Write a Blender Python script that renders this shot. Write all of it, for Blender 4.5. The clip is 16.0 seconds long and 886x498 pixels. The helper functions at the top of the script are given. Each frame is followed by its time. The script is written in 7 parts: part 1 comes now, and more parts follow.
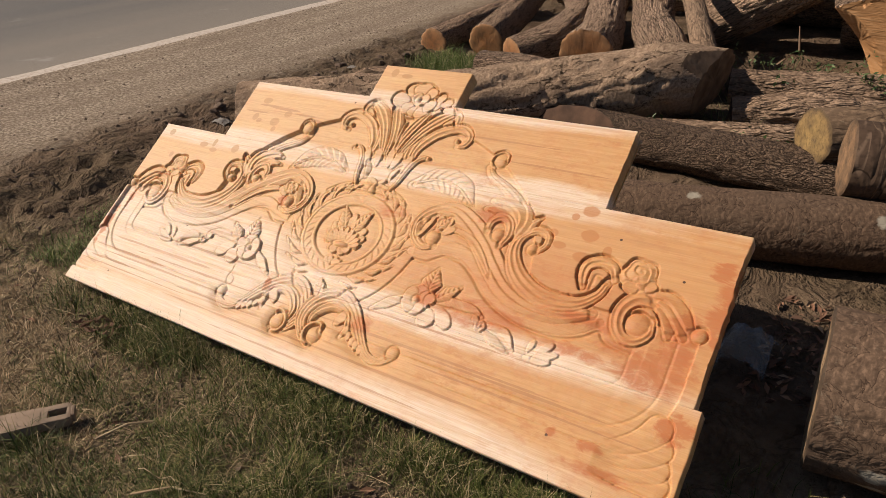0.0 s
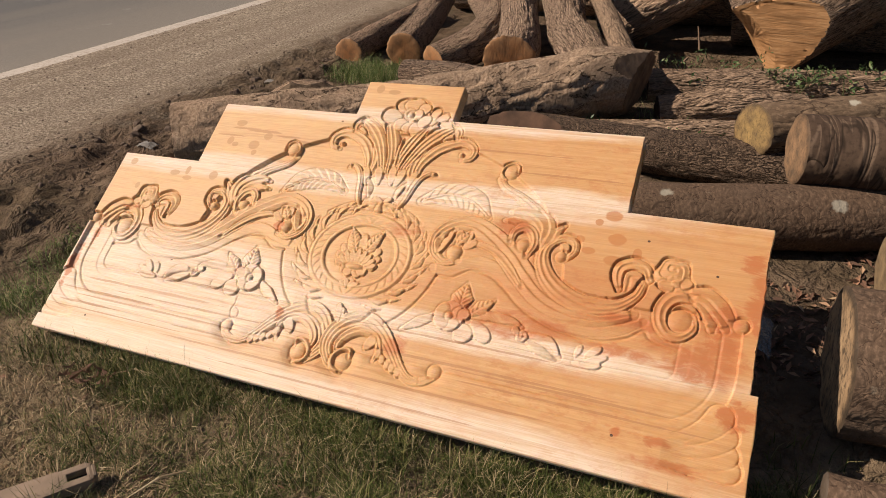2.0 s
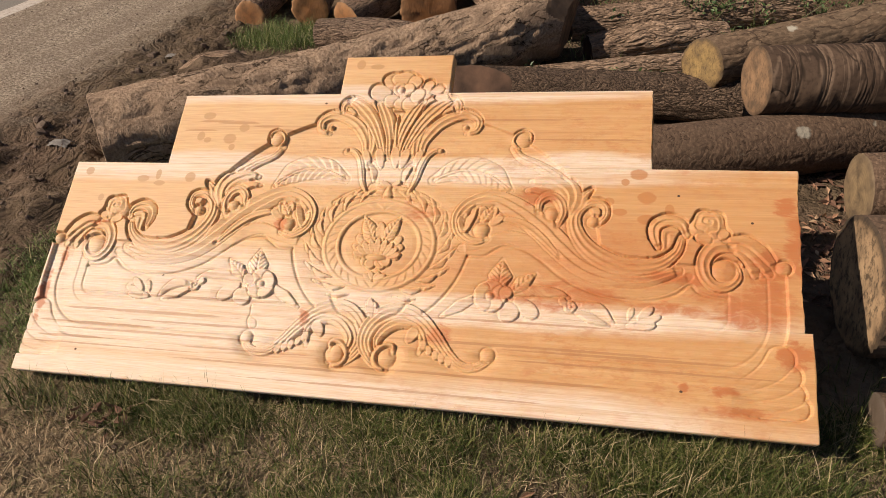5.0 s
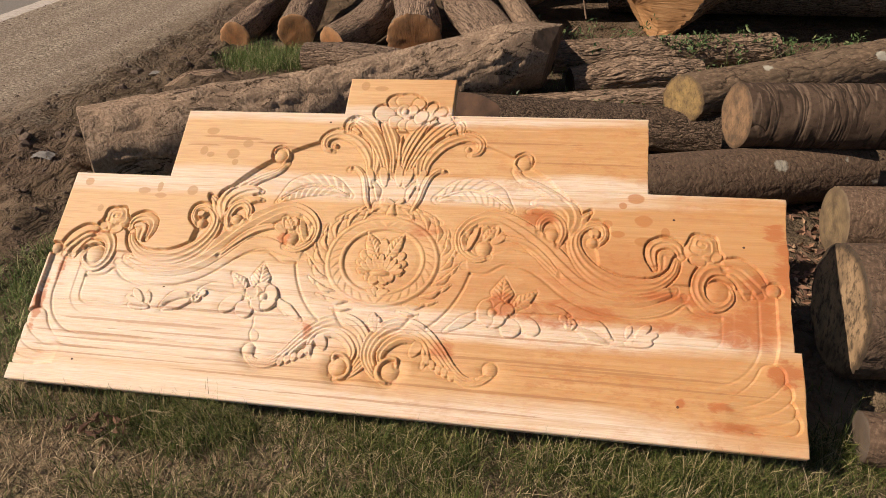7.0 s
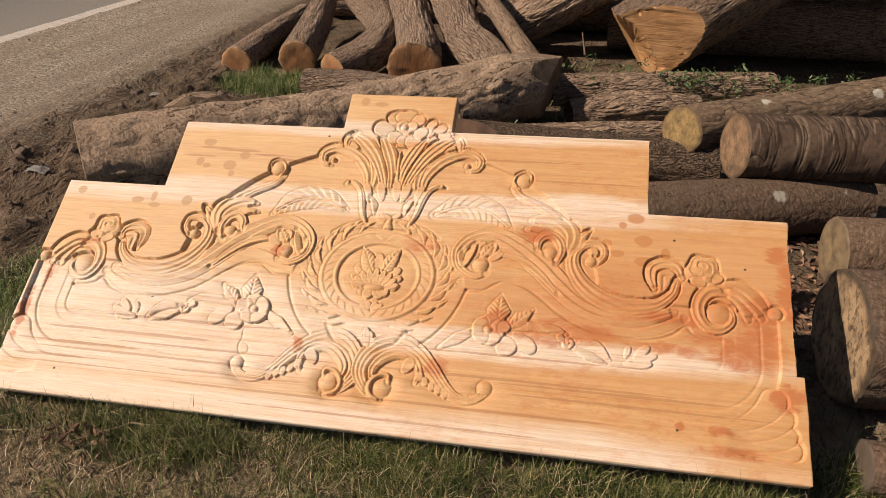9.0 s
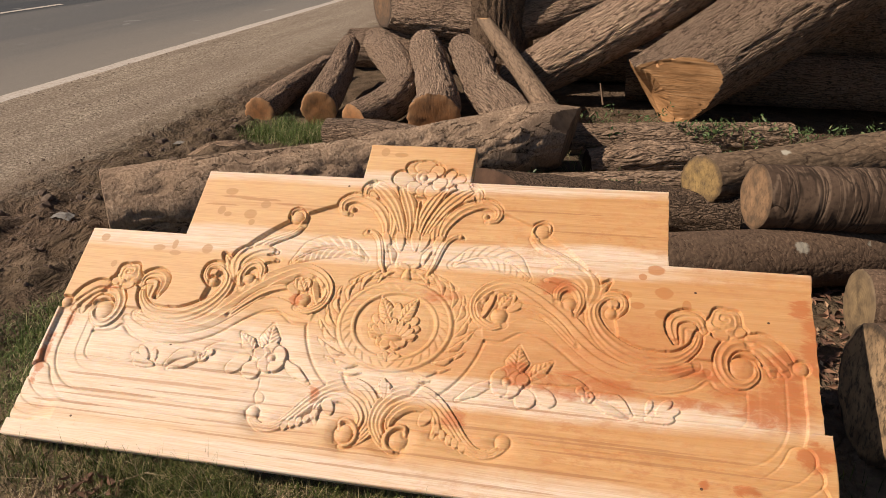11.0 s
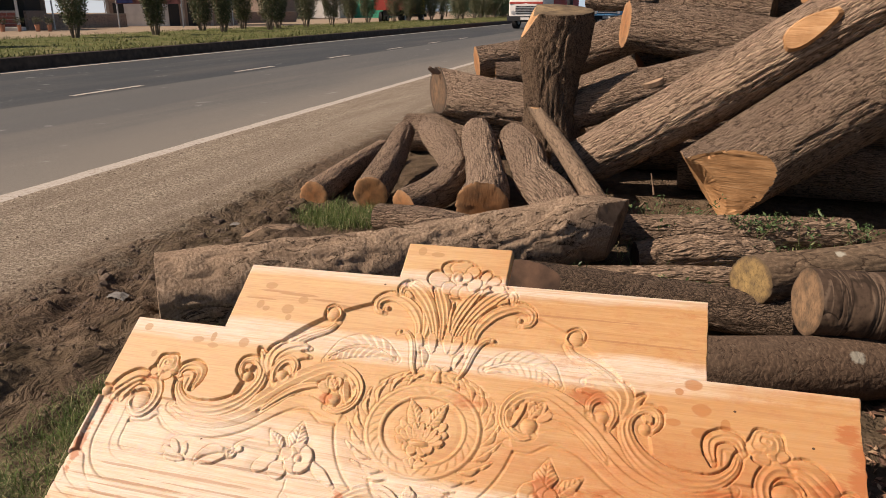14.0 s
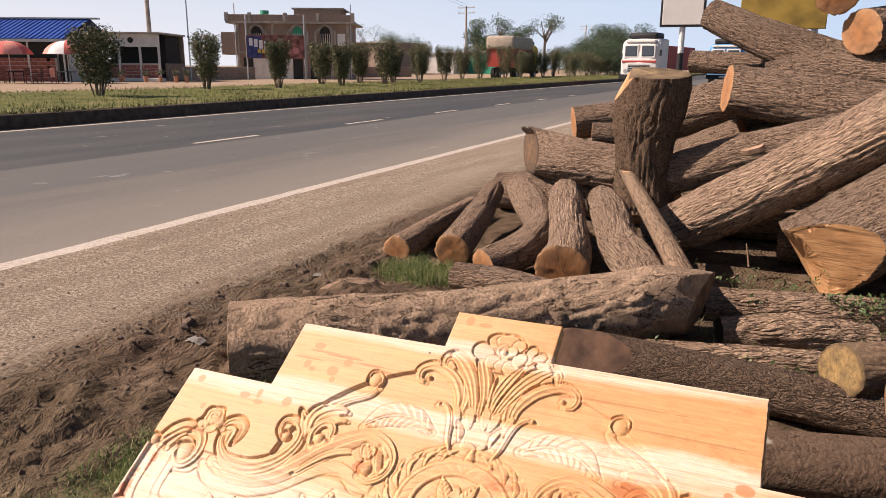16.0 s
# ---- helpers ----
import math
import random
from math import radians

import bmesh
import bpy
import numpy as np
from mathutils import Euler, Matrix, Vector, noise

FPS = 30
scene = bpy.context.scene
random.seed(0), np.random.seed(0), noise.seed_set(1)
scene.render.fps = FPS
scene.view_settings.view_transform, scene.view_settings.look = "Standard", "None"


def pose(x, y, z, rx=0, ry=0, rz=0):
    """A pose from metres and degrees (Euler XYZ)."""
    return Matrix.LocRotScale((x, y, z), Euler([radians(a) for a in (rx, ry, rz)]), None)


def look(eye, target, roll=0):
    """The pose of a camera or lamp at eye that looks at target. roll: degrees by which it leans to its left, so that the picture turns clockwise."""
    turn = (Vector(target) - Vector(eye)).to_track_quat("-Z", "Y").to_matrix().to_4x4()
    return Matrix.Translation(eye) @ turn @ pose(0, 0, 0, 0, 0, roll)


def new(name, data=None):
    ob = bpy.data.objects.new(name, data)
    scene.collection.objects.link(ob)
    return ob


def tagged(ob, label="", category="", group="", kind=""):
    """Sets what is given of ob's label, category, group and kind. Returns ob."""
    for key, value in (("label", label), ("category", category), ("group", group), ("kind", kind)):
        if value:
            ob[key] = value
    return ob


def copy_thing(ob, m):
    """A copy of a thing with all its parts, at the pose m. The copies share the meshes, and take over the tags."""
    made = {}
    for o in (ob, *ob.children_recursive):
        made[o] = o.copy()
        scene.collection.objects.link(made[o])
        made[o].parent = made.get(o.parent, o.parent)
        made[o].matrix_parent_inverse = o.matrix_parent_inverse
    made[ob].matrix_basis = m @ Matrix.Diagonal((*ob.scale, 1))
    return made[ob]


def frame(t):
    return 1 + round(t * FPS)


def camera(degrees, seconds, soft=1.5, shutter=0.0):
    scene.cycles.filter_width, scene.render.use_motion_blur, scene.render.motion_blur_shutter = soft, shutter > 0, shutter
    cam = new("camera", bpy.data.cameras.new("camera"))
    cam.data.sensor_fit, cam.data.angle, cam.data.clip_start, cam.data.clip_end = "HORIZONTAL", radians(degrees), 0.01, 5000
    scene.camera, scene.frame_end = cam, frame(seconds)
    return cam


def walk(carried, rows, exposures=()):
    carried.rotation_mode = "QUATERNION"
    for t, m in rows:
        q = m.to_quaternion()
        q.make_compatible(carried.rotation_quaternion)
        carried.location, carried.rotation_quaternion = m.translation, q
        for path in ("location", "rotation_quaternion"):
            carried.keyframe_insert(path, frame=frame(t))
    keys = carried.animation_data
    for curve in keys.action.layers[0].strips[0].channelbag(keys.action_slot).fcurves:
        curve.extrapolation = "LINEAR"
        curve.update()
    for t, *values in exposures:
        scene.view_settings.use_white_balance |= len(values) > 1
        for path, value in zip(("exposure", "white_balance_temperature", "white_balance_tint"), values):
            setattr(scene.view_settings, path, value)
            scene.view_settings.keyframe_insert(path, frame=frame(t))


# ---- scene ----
cam = camera(62.8, 16.0, 0.6)
PATH = [
    (0, (2.105, -0.905, 1.113), (1.063, 0.526, 0.183), -2.73),
    (0.5, (2.028, -0.935, 1.119), (1.127, 0.595, 0.198), -1.33),
    (1, (1.938, -0.999, 1.136), (1.202, 0.608, 0.200), 0.88),
    (1.5, (1.867, -1.053, 1.144), (1.117, 0.550, 0.212), -0.88),
    (2, (1.807, -1.066, 1.154), (1.047, 0.531, 0.220), -2.36),
    (2.5, (1.746, -1.051, 1.159), (1.033, 0.536, 0.172), -5.03),
    (3, (1.693, -1.037, 1.171), (1.008, 0.529, 0.133), -6.12),
    (3.5, (1.656, -1.036, 1.184), (1.034, 0.522, 0.094), -5.26),
    (4, (1.601, -1.051, 1.205), (1.046, 0.540, 0.127), -5.41),
    (4.2, (1.569, -1.060, 1.210), (1.039, 0.530, 0.119), -5.68),
    (6.3, (1.388, -1.151, 1.230), (1.025, 0.523, 0.199), -2.33),
    (6.5, (1.385, -1.161, 1.228), (1.025, 0.519, 0.204), -2.02),
    (7, (1.381, -1.159, 1.229), (1.027, 0.523, 0.207), -1.71),
    (7.5, (1.377, -1.158, 1.228), (1.015, 0.536, 0.229), -1.19),
    (8, (1.376, -1.157, 1.213), (1.025, 0.555, 0.241), -0.28),
    (8.2, (1.373, -1.162, 1.195), (1.032, 0.559, 0.234), 0.15),
    (10.3, (1.375, -1.156, 1.156), (1.006, 0.603, 0.278), -0.42),
    (10.5, (1.373, -1.154, 1.161), (0.994, 0.611, 0.299), -0.36),
    (11, (1.371, -1.154, 1.172), (0.965, 0.627, 0.357), -0.17),
    (11.5, (1.371, -1.154, 1.177), (0.950, 0.633, 0.386), -0.03),
    (12, (1.374, -1.154, 1.186), (0.921, 0.640, 0.427), -0.09),
    (12.5, (1.379, -1.147, 1.199), (0.898, 0.657, 0.480), -0.13),
    (13, (1.386, -1.138, 1.212), (0.882, 0.671, 0.522), -0.43),
    (13.5, (1.400, -1.125, 1.226), (0.875, 0.685, 0.558), -0.27),
    (14, (1.419, -1.112, 1.239), (0.847, 0.700, 0.614), -0.20),
    (14.5, (1.442, -1.091, 1.258), (0.801, 0.716, 0.690), -0.06),
    (15, (1.474, -1.065, 1.269), (0.770, 0.733, 0.748), -0.32),
    (15.5, (1.507, -1.041, 1.275), (0.730, 0.733, 0.778), 0.18),
    (16, (1.537, -1.013, 1.274), (0.689, 0.731, 0.786), 0.48),
]
walk(cam, [(t, look(eye, target, roll)) for t, eye, target, roll in PATH], exposures=((0.0, 0.12, 6500, 19), (2.0, 0.20, 6500, 19), (13.6, 0.22, 6500, 19), (14.4, 0.40, 6450, 22), (15.4, 0.62, 6430, 25), (16.0, 0.67, 6430, 26)))

# ---- daylight ----
SUN_TO = Vector((-0.69, -0.33, 0.645)).normalized()
world = bpy.data.worlds.new("sky")
scene.world = world
world.use_nodes = True
wn, wl = world.node_tree.nodes, world.node_tree.links
sky = wn.new("ShaderNodeTexSky")
sky.sky_type, sky.sun_disc = "NISHITA", False
sky.sun_elevation = math.asin(SUN_TO.z)
sky.sun_rotation = math.atan2(SUN_TO.x, SUN_TO.y)
sky.air_density, sky.dust_density, sky.ozone_density = 1.0, 1.3, 1.4
wl.new(sky.outputs[0], wn["Background"].inputs[0])
wn["Background"].inputs[1].default_value = 0.043
sun_data = bpy.data.lights.new("sun", "SUN")
sun_data.energy, sun_data.angle, sun_data.color = 5.0, radians(0.6), (1.0, 0.89, 0.715)
sun = new("sun", sun_data)
sun.matrix_world = look(SUN_TO * 30, (0, 0, 0))

# ---- helpers for meshes and materials ----


def link_mesh(name, bm_or_mesh, material, parent=None, label="", smooth=True):
    if isinstance(bm_or_mesh, bmesh.types.BMesh):
        me = bpy.data.meshes.new(name)
        bm_or_mesh.to_mesh(me)
        bm_or_mesh.free()
    else:
        me = bm_or_mesh
    if material is not None and not me.materials:
        me.materials.append(material)
    me.shade_smooth() if smooth else me.shade_flat()
    ob = new(name, me)
    if parent is not None:
        ob.parent = parent
    if label:
        ob["label"] = label
    return ob


def part(name, bm, material, parent, label="", smooth=False):
    return link_mesh(name, bm, material, parent, label, smooth)


def thing(name, m, label, category, group="", kind=""):
    ob = new(name)
    ob.empty_display_size = 0.1
    ob.matrix_basis = m
    return tagged(ob, label, category, group, kind)


def array_mesh(name, verts, faces, uv=None):
    """A mesh from numpy vertices and quads or triangles."""
    me = bpy.data.meshes.new(name)
    faces = np.asarray(faces)
    k = faces.shape[1]
    me.vertices.add(len(verts))
    me.vertices.foreach_set("co", np.asarray(verts, dtype=np.float32).ravel())
    me.loops.add(faces.size)
    me.loops.foreach_set("vertex_index", faces.ravel().astype(np.int32))
    me.polygons.add(len(faces))
    me.polygons.foreach_set("loop_start", np.arange(0, faces.size, k, dtype=np.int32))
    if uv is not None:
        layer = me.uv_layers.new(name="UVMap")
        layer.data.foreach_set("uv", np.asarray(uv, dtype=np.float32)[faces.ravel()].ravel())
    me.update()
    me.validate()
    return me


def box(bm, x0, x1, y0, y1, z0, z1, bevel=0.0, m=None):
    r = bmesh.ops.create_cube(bm, size=1.0)
    mm = Matrix.LocRotScale(((x0 + x1) / 2, (y0 + y1) / 2, (z0 + z1) / 2), None, (x1 - x0, y1 - y0, z1 - z0))
    vs = r["verts"]
    bmesh.ops.transform(bm, matrix=mm, verts=vs)
    if bevel:
        es = list({e for v in vs for e in v.link_edges})
        vs = bmesh.ops.bevel(bm, geom=es, offset=bevel, segments=2, affect="EDGES", profile=0.6)["verts"]
    if m is not None:
        bmesh.ops.transform(bm, matrix=m, verts=vs if bevel else r["verts"])
    return bm


def boxed(*a, **k):
    return box(bmesh.new(), *a, **k)


def rod(bm, a, b, r0, r1=None, seg=10):
    a, b = Vector(a), Vector(b)
    r1 = r0 if r1 is None else r1
    q = (b - a).to_track_quat("Z", "Y").to_matrix().to_4x4()
    bmesh.ops.create_cone(bm, cap_ends=True, segments=seg, radius1=r0, radius2=r1, depth=(b - a).length,
                          matrix=Matrix.Translation((a + b) / 2) @ q)
    return bm


def lattice(i, j, k, seed):
    with np.errstate(over="ignore"):
        n = (i.astype(np.uint32) * np.uint32(374761393) + j.astype(np.uint32) * np.uint32(668265263)
             + k.astype(np.uint32) * np.uint32(2246822519) + np.uint32(seed * 3266489917 % 4294967296))
        n = (n ^ (n >> np.uint32(13))) * np.uint32(1274126177)
        n = n ^ (n >> np.uint32(16))
    return n.astype(np.float64) / 4294967295.0


def vnoise(x, y, z=0.0, seed=1):
    """Smooth value noise, 0 to 1, on arrays."""
    x, y, z = np.broadcast_arrays(np.asarray(x, float), np.asarray(y, float), np.asarray(z, float))
    i, j, k = np.floor(x).astype(np.int64), np.floor(y).astype(np.int64), np.floor(z).astype(np.int64)
    fx, fy, fz = x - i, y - j, z - k
    fx, fy, fz = (f * f * (3 - 2 * f) for f in (fx, fy, fz))
    out = 0
    for a in (0, 1):
        for b in (0, 1):
            for c in (0, 1):
                out = out + (fx if a else 1 - fx) * (fy if b else 1 - fy) * (fz if c else 1 - fz) * lattice(i + a, j + b, k + c, seed)
    return out


def fbm(x, y, z=0.0, seed=1, octaves=4):
    out, amp, tot = 0, 1.0, 0
    for o in range(octaves):
        f = 2.03 ** o
        out, tot = out + amp * vnoise(np.asarray(x) * f, np.asarray(y) * f, np.asarray(z) * f, seed + o), tot + amp
        amp *= 0.5
    return out / tot


def spline(pts, n=12):
    """Points of a smooth curve through pts."""
    p = np.array(pts, float)
    p = np.vstack([2 * p[0] - p[1], p, 2 * p[-1] - p[-2]])
    out = []
    for i in range(1, len(p) - 2):
        t = np.linspace(0, 1, n, endpoint=False)[:, None]
        a, b, c, d = p[i - 1], p[i], p[i + 1], p[i + 2]
        out.append(0.5 * (2 * b + (c - a) * t + (2 * a - 5 * b + 4 * c - d) * t ** 2 + (3 * b - a - 3 * c + d) * t ** 3))
    return np.vstack(out + [p[-2][None]])


class Shader:
    """A small builder of node materials."""

    def __init__(self, name, roughness=0.8, metallic=0.0, specular=0.3):
        self.m = bpy.data.materials.new(name)
        self.m.use_nodes = True
        self.n, self.l = self.m.node_tree.nodes, self.m.node_tree.links
        self.b = self.n["Principled BSDF"]
        self.b.inputs["Roughness"].default_value = roughness
        self.b.inputs["Metallic"].default_value = metallic
        self.b.inputs["Specular IOR Level"].default_value = specular

    def put(self, socket, value):
        if isinstance(value, bpy.types.NodeSocket):
            self.l.new(value, socket)
        elif value is not None:
            if hasattr(socket.default_value, "__len__") and hasattr(value, "__len__"):
                value = tuple(value) + (1.0,) * (len(socket.default_value) - len(value))
            socket.default_value = value

    def coords(self, kind="Object", scale=(1, 1, 1), shift=(0, 0, 0)):
        t = self.n.new("ShaderNodeTexCoord")
        m = self.n.new("ShaderNodeMapping")
        m.inputs["Scale"].default_value, m.inputs["Location"].default_value = scale, shift
        self.l.new(t.outputs[kind], m.inputs[0])
        return m.outputs[0]

    def noise(self, vector, scale=5, detail=5, rough=0.55, distort=0.0, out="Fac"):
        t = self.n.new("ShaderNodeTexNoise")
        t.inputs["Scale"].default_value, t.inputs["Detail"].default_value = scale, detail
        t.inputs["Roughness"].default_value, t.inputs["Distortion"].default_value = rough, distort
        self.l.new(vector, t.inputs["Vector"])
        return t.outputs[out]

    def voronoi(self, vector, scale=5, feature="F1", out="Distance"):
        t = self.n.new("ShaderNodeTexVoronoi")
        t.feature = feature
        t.inputs["Scale"].default_value = scale
        self.l.new(vector, t.inputs["Vector"])
        return t.outputs[out]

    def wave(self, vector, scale=5, distort=2.0, kind="RINGS", detail=2, direction="Z"):
        t = self.n.new("ShaderNodeTexWave")
        t.wave_type = kind
        if kind == "RINGS":
            t.rings_direction = direction
        else:
            t.bands_direction = direction
        t.inputs["Scale"].default_value, t.inputs["Distortion"].default_value, t.inputs["Detail"].default_value = scale, distort, detail
        self.l.new(vector, t.inputs["Vector"])
        return t.outputs["Fac"]

    def ramp(self, fac, stops):
        t = self.n.new("ShaderNodeValToRGB")
        e = t.color_ramp.elements
        while len(e) < len(stops):
            e.new(0.5)
        for el, (at, col) in zip(e, stops):
            el.position = at
            el.color = (col, col, col, 1) if isinstance(col, (int, float)) else (*col, 1)
        self.put(t.inputs[0], fac)
        return t.outputs[0]

    def mix(self, fac, a, b, mode="MIX"):
        t = self.n.new("ShaderNodeMix")
        t.data_type, t.blend_type = "RGBA", mode
        self.put(t.inputs[0], fac), self.put(t.inputs[6], a), self.put(t.inputs[7], b)
        return t.outputs[2]

    def math(self, op, a, b=None, c=None, clamp=False):
        t = self.n.new("ShaderNodeMath")
        t.operation, t.use_clamp = op, clamp
        for s, v in zip(t.inputs, (a, b, c)):
            if v is not None:
                self.put(s, v)
        return t.outputs[0]

    def axes(self, vector):
        t = self.n.new("ShaderNodeSeparateXYZ")
        self.l.new(vector, t.inputs[0])
        return t.outputs

    def random(self):
        return self.n.new("ShaderNodeObjectInfo").outputs["Random"]

    def island(self):
        return self.n.new("ShaderNodeNewGeometry").outputs["Random Per Island"]

    def bump(self, height, strength=0.5, distance=0.01):
        t = self.n.new("ShaderNodeBump")
        t.inputs["Strength"].default_value, t.inputs["Distance"].default_value = strength, distance
        self.l.new(height, t.inputs["Height"])
        self.l.new(t.outputs[0], self.b.inputs["Normal"])

    def colour(self, value):
        self.put(self.b.inputs["Base Color"], value)
        return self

    def rough(self, value):
        self.put(self.b.inputs["Roughness"], value)
        return self


def plain(name, col, roughness=0.7, metallic=0.0, vary=0.25, scale=18, bump=0.15):
    """Paint, plastic or metal with slight mottling."""
    s = Shader(name, roughness, metallic)
    v = s.coords()
    n = s.noise(v, scale, 6)
    dark = tuple(c * (1 - vary) for c in col)
    light = tuple(min(1, c * (1 + vary)) for c in col)
    s.colour(s.ramp(n, [(0.3, dark), (0.7, light)]))
    s.bump(n, bump, 0.01)
    return s.m


def bark_material(name, deep, ridge, patch, along=9, around=55, bump=0.9, spots=0.0, crack=0.055, wander=0.35):
    """Bark on a UV in metres (round, along): plates split by long dark cracks, a finer grain, big mottles."""
    s = Shader(name, 0.92, 0, 0.15)
    n = s.noise(s.coords("UV", (around, along, 1)), 1.0, 4, 0.5, wander)
    n2 = s.noise(s.coords("UV", (around * 2.1, along * 1.7, 1), (5.3, 1.7, 0)), 1.0, 3, 0.5, wander)
    f = s.noise(s.coords("UV", (around * 4, along * 7, 1)), 1.0, 4)
    big = s.noise(s.coords("UV", (5, 2.5, 1)), 1.0, 4)
    split = s.math("ABSOLUTE", s.math("SUBTRACT", n, 0.5))
    split2 = s.math("ABSOLUTE", s.math("SUBTRACT", n2, 0.5))
    mid = tuple(0.55 * a + 0.45 * b for a, b in zip(ridge, deep))
    micro = s.noise(s.coords("UV", (around * 5, along * 3, 1), (2.1, 0.3, 0)), 1.0, 3, 0.6, 0.3)
    c = s.ramp(f, [(0.34, tuple(0.75 * a + 0.25 * b for a, b in zip(mid, deep))), (0.5, mid), (0.62, ridge)])
    c = s.mix(s.ramp(big, [(0.42, 0.0), (0.7, 0.7)]), c, patch)
    c = s.mix(s.ramp(split2, [(0.0, 0.5), (crack * 0.9, 0.0)]), c, deep)
    c = s.mix(s.ramp(micro, [(0.32, 0.40), (0.42, 0.0)]), c, deep)
    c = s.mix(s.ramp(micro, [(0.60, 0.0), (0.72, 0.22)]), c, tuple(min(1, 1.35 * q) for q in ridge))
    c = s.mix(s.ramp(split, [(0.0, 1.0), (crack * 0.45, 0.8), (crack * 1.5, 0.0)]), c, deep)
    if spots:
        sp = s.voronoi(s.coords("UV", (9, 7, 1)), 1.0)
        sp2 = s.noise(s.coords("UV", (40, 30, 1)), 1.0, 3)
        k = s.math("ADD", sp, s.math("MULTIPLY", sp2, 0.25))
        c = s.mix(s.ramp(k, [(0.27, spots), (0.32, 0.0)]), c, (0.40, 0.37, 0.29))
        fleck = s.noise(s.coords("UV", (34, 26, 1), (1.1, 2.3, 0)), 1.0, 6, 0.7)
        c = s.mix(s.ramp(fleck, [(0.60, 0.0), (0.68, 0.5 * spots)]), c, (0.33, 0.27, 0.19))
        c = s.mix(s.ramp(fleck, [(0.30, 0.6), (0.40, 0.0)]), c, deep)
    tone = s.ramp(s.random(), [(0.0, 0.82), (1.0, 1.15)])
    c = s.mix(1.0, c, tone, "MULTIPLY")
    s.colour(c)
    h = s.math("ADD", s.math("MINIMUM", s.math("MULTIPLY", split, 6.0), 1.0), s.math("ADD", s.math("MULTIPLY", f, 0.25), s.math("MINIMUM", s.math("MULTIPLY", split2, 3.0), 0.4)))
    s.bump(h, bump, 0.020)
    return s.m


def cut_material(name, heart, sap, dirt=0.3, rings=0.35, mould=0.0):
    """A sawn end: rings round the pith, saw marks, sapwood rim; the UV runs from -1 to 1 across."""
    s = Shader(name, 0.75, 0, 0.25)
    v = s.coords("UV")
    ring = s.wave(s.coords("UV", (1, 1, 0)), 3.2, 2.6, "RINGS", 3)
    n = s.noise(v, 2.2, 6)
    saw = s.noise(s.coords("UV", (2.5, 14, 1)), 1.0, 5)
    rad = s.n.new("ShaderNodeVectorMath")
    rad.operation = "LENGTH"
    s.l.new(v, rad.inputs[0])
    c = s.ramp(s.math("ADD", rad.outputs["Value"], s.math("MULTIPLY", s.math("SUBTRACT", n, 0.5), 0.5)), [(0.25, heart), (0.72, tuple((a + b) / 2 for a, b in zip(heart, sap))), (0.9, sap)])
    c = s.mix(s.ramp(ring, [(0.2, 0.0), (0.9, rings)]), c, tuple(x * 0.55 for x in heart))
    c = s.mix(s.ramp(n, [(0.42, 0.0), (0.66, dirt)]), c, (0.085, 0.06, 0.038))
    c = s.mix(s.ramp(saw, [(0.4, 0.25), (0.6, 0.0)]), c, tuple(x * 0.6 for x in heart))
    if mould:
        spots = s.noise(s.coords("UV", (5, 8, 1), (3.1, 1.7, 0)), 1.0, 8, 0.72)
        c = s.mix(s.ramp(spots, [(0.48, 0.0), (0.60, mould)]), c, (0.045, 0.032, 0.021))
        c = s.mix(s.ramp(rad.outputs["Value"], [(0.88, 0.0), (0.95, mould)]), c, (0.035, 0.025, 0.017))
    s.colour(c)
    s.bump(s.math("ADD", saw, s.math("MULTIPLY", ring, 0.06)), 0.4, 0.005)
    return s.m


BARK_ROUGH = bark_material("bark_rough", (0.060, 0.038, 0.025), (0.60, 0.420, 0.288), (0.51, 0.368, 0.259), 11, 62, 1.0, 0.0, 0.026, 0.45)
BARK_STUMP = bark_material("bark_stump", (0.050, 0.031, 0.020), (0.47, 0.315, 0.200), (0.34, 0.232, 0.150), 32, 60, 0.9, 0.0, 0.030, 0.9)
BARK_TAN = bark_material("bark_tan", (0.070, 0.044, 0.028), (0.70, 0.487, 0.335), (0.63, 0.448, 0.309), 8, 54, 1.0, 0.0, 0.025, 0.4)
BARK_SMOOTH = bark_material("bark_smooth", (0.050, 0.031, 0.020), (0.190, 0.124, 0.080), (0.120, 0.083, 0.056), 16, 16, 0.22, 0.8, 0.008, 0.8)
s = Shader("bark_dusty", 0.95, 0, 0.12)
grit = s.noise(s.coords("UV", (70, 70, 1)), 1.0, 5, 0.65)
lump = s.noise(s.coords("UV", (9, 7, 1)), 1.0, 4)
gap = s.math("ABSOLUTE", s.math("SUBTRACT", s.noise(s.coords("UV", (14, 4.5, 1)), 1.0, 5, 0.6, 0.6), 0.5))
where = s.ramp(s.noise(s.coords("UV", (3, 2, 1), (7.0, 3.0, 0)), 1.0, 2), [(0.44, 0.0), (0.52, 1.0)])
c = s.ramp(grit, [(0.3, (0.165, 0.110, 0.071)), (0.5, (0.33, 0.232, 0.153)), (0.7, (0.50, 0.37, 0.255))])
c = s.mix(s.ramp(lump, [(0.40, 0.55), (0.54, 0.0)]), c, (0.22, 0.150, 0.098))
rift = s.math("MULTIPLY", s.ramp(gap, [(0.003, 0.85), (0.011, 0.0)]), where)
c = s.mix(rift, c, (0.040, 0.026, 0.017))
s.colour(c)
s.bump(s.math("SUBTRACT", s.math("ADD", s.math("MULTIPLY", grit, 0.5), lump), s.math("MULTIPLY", rift, 1.5)), 1.0, 0.022)
BARK_DUST = s.m
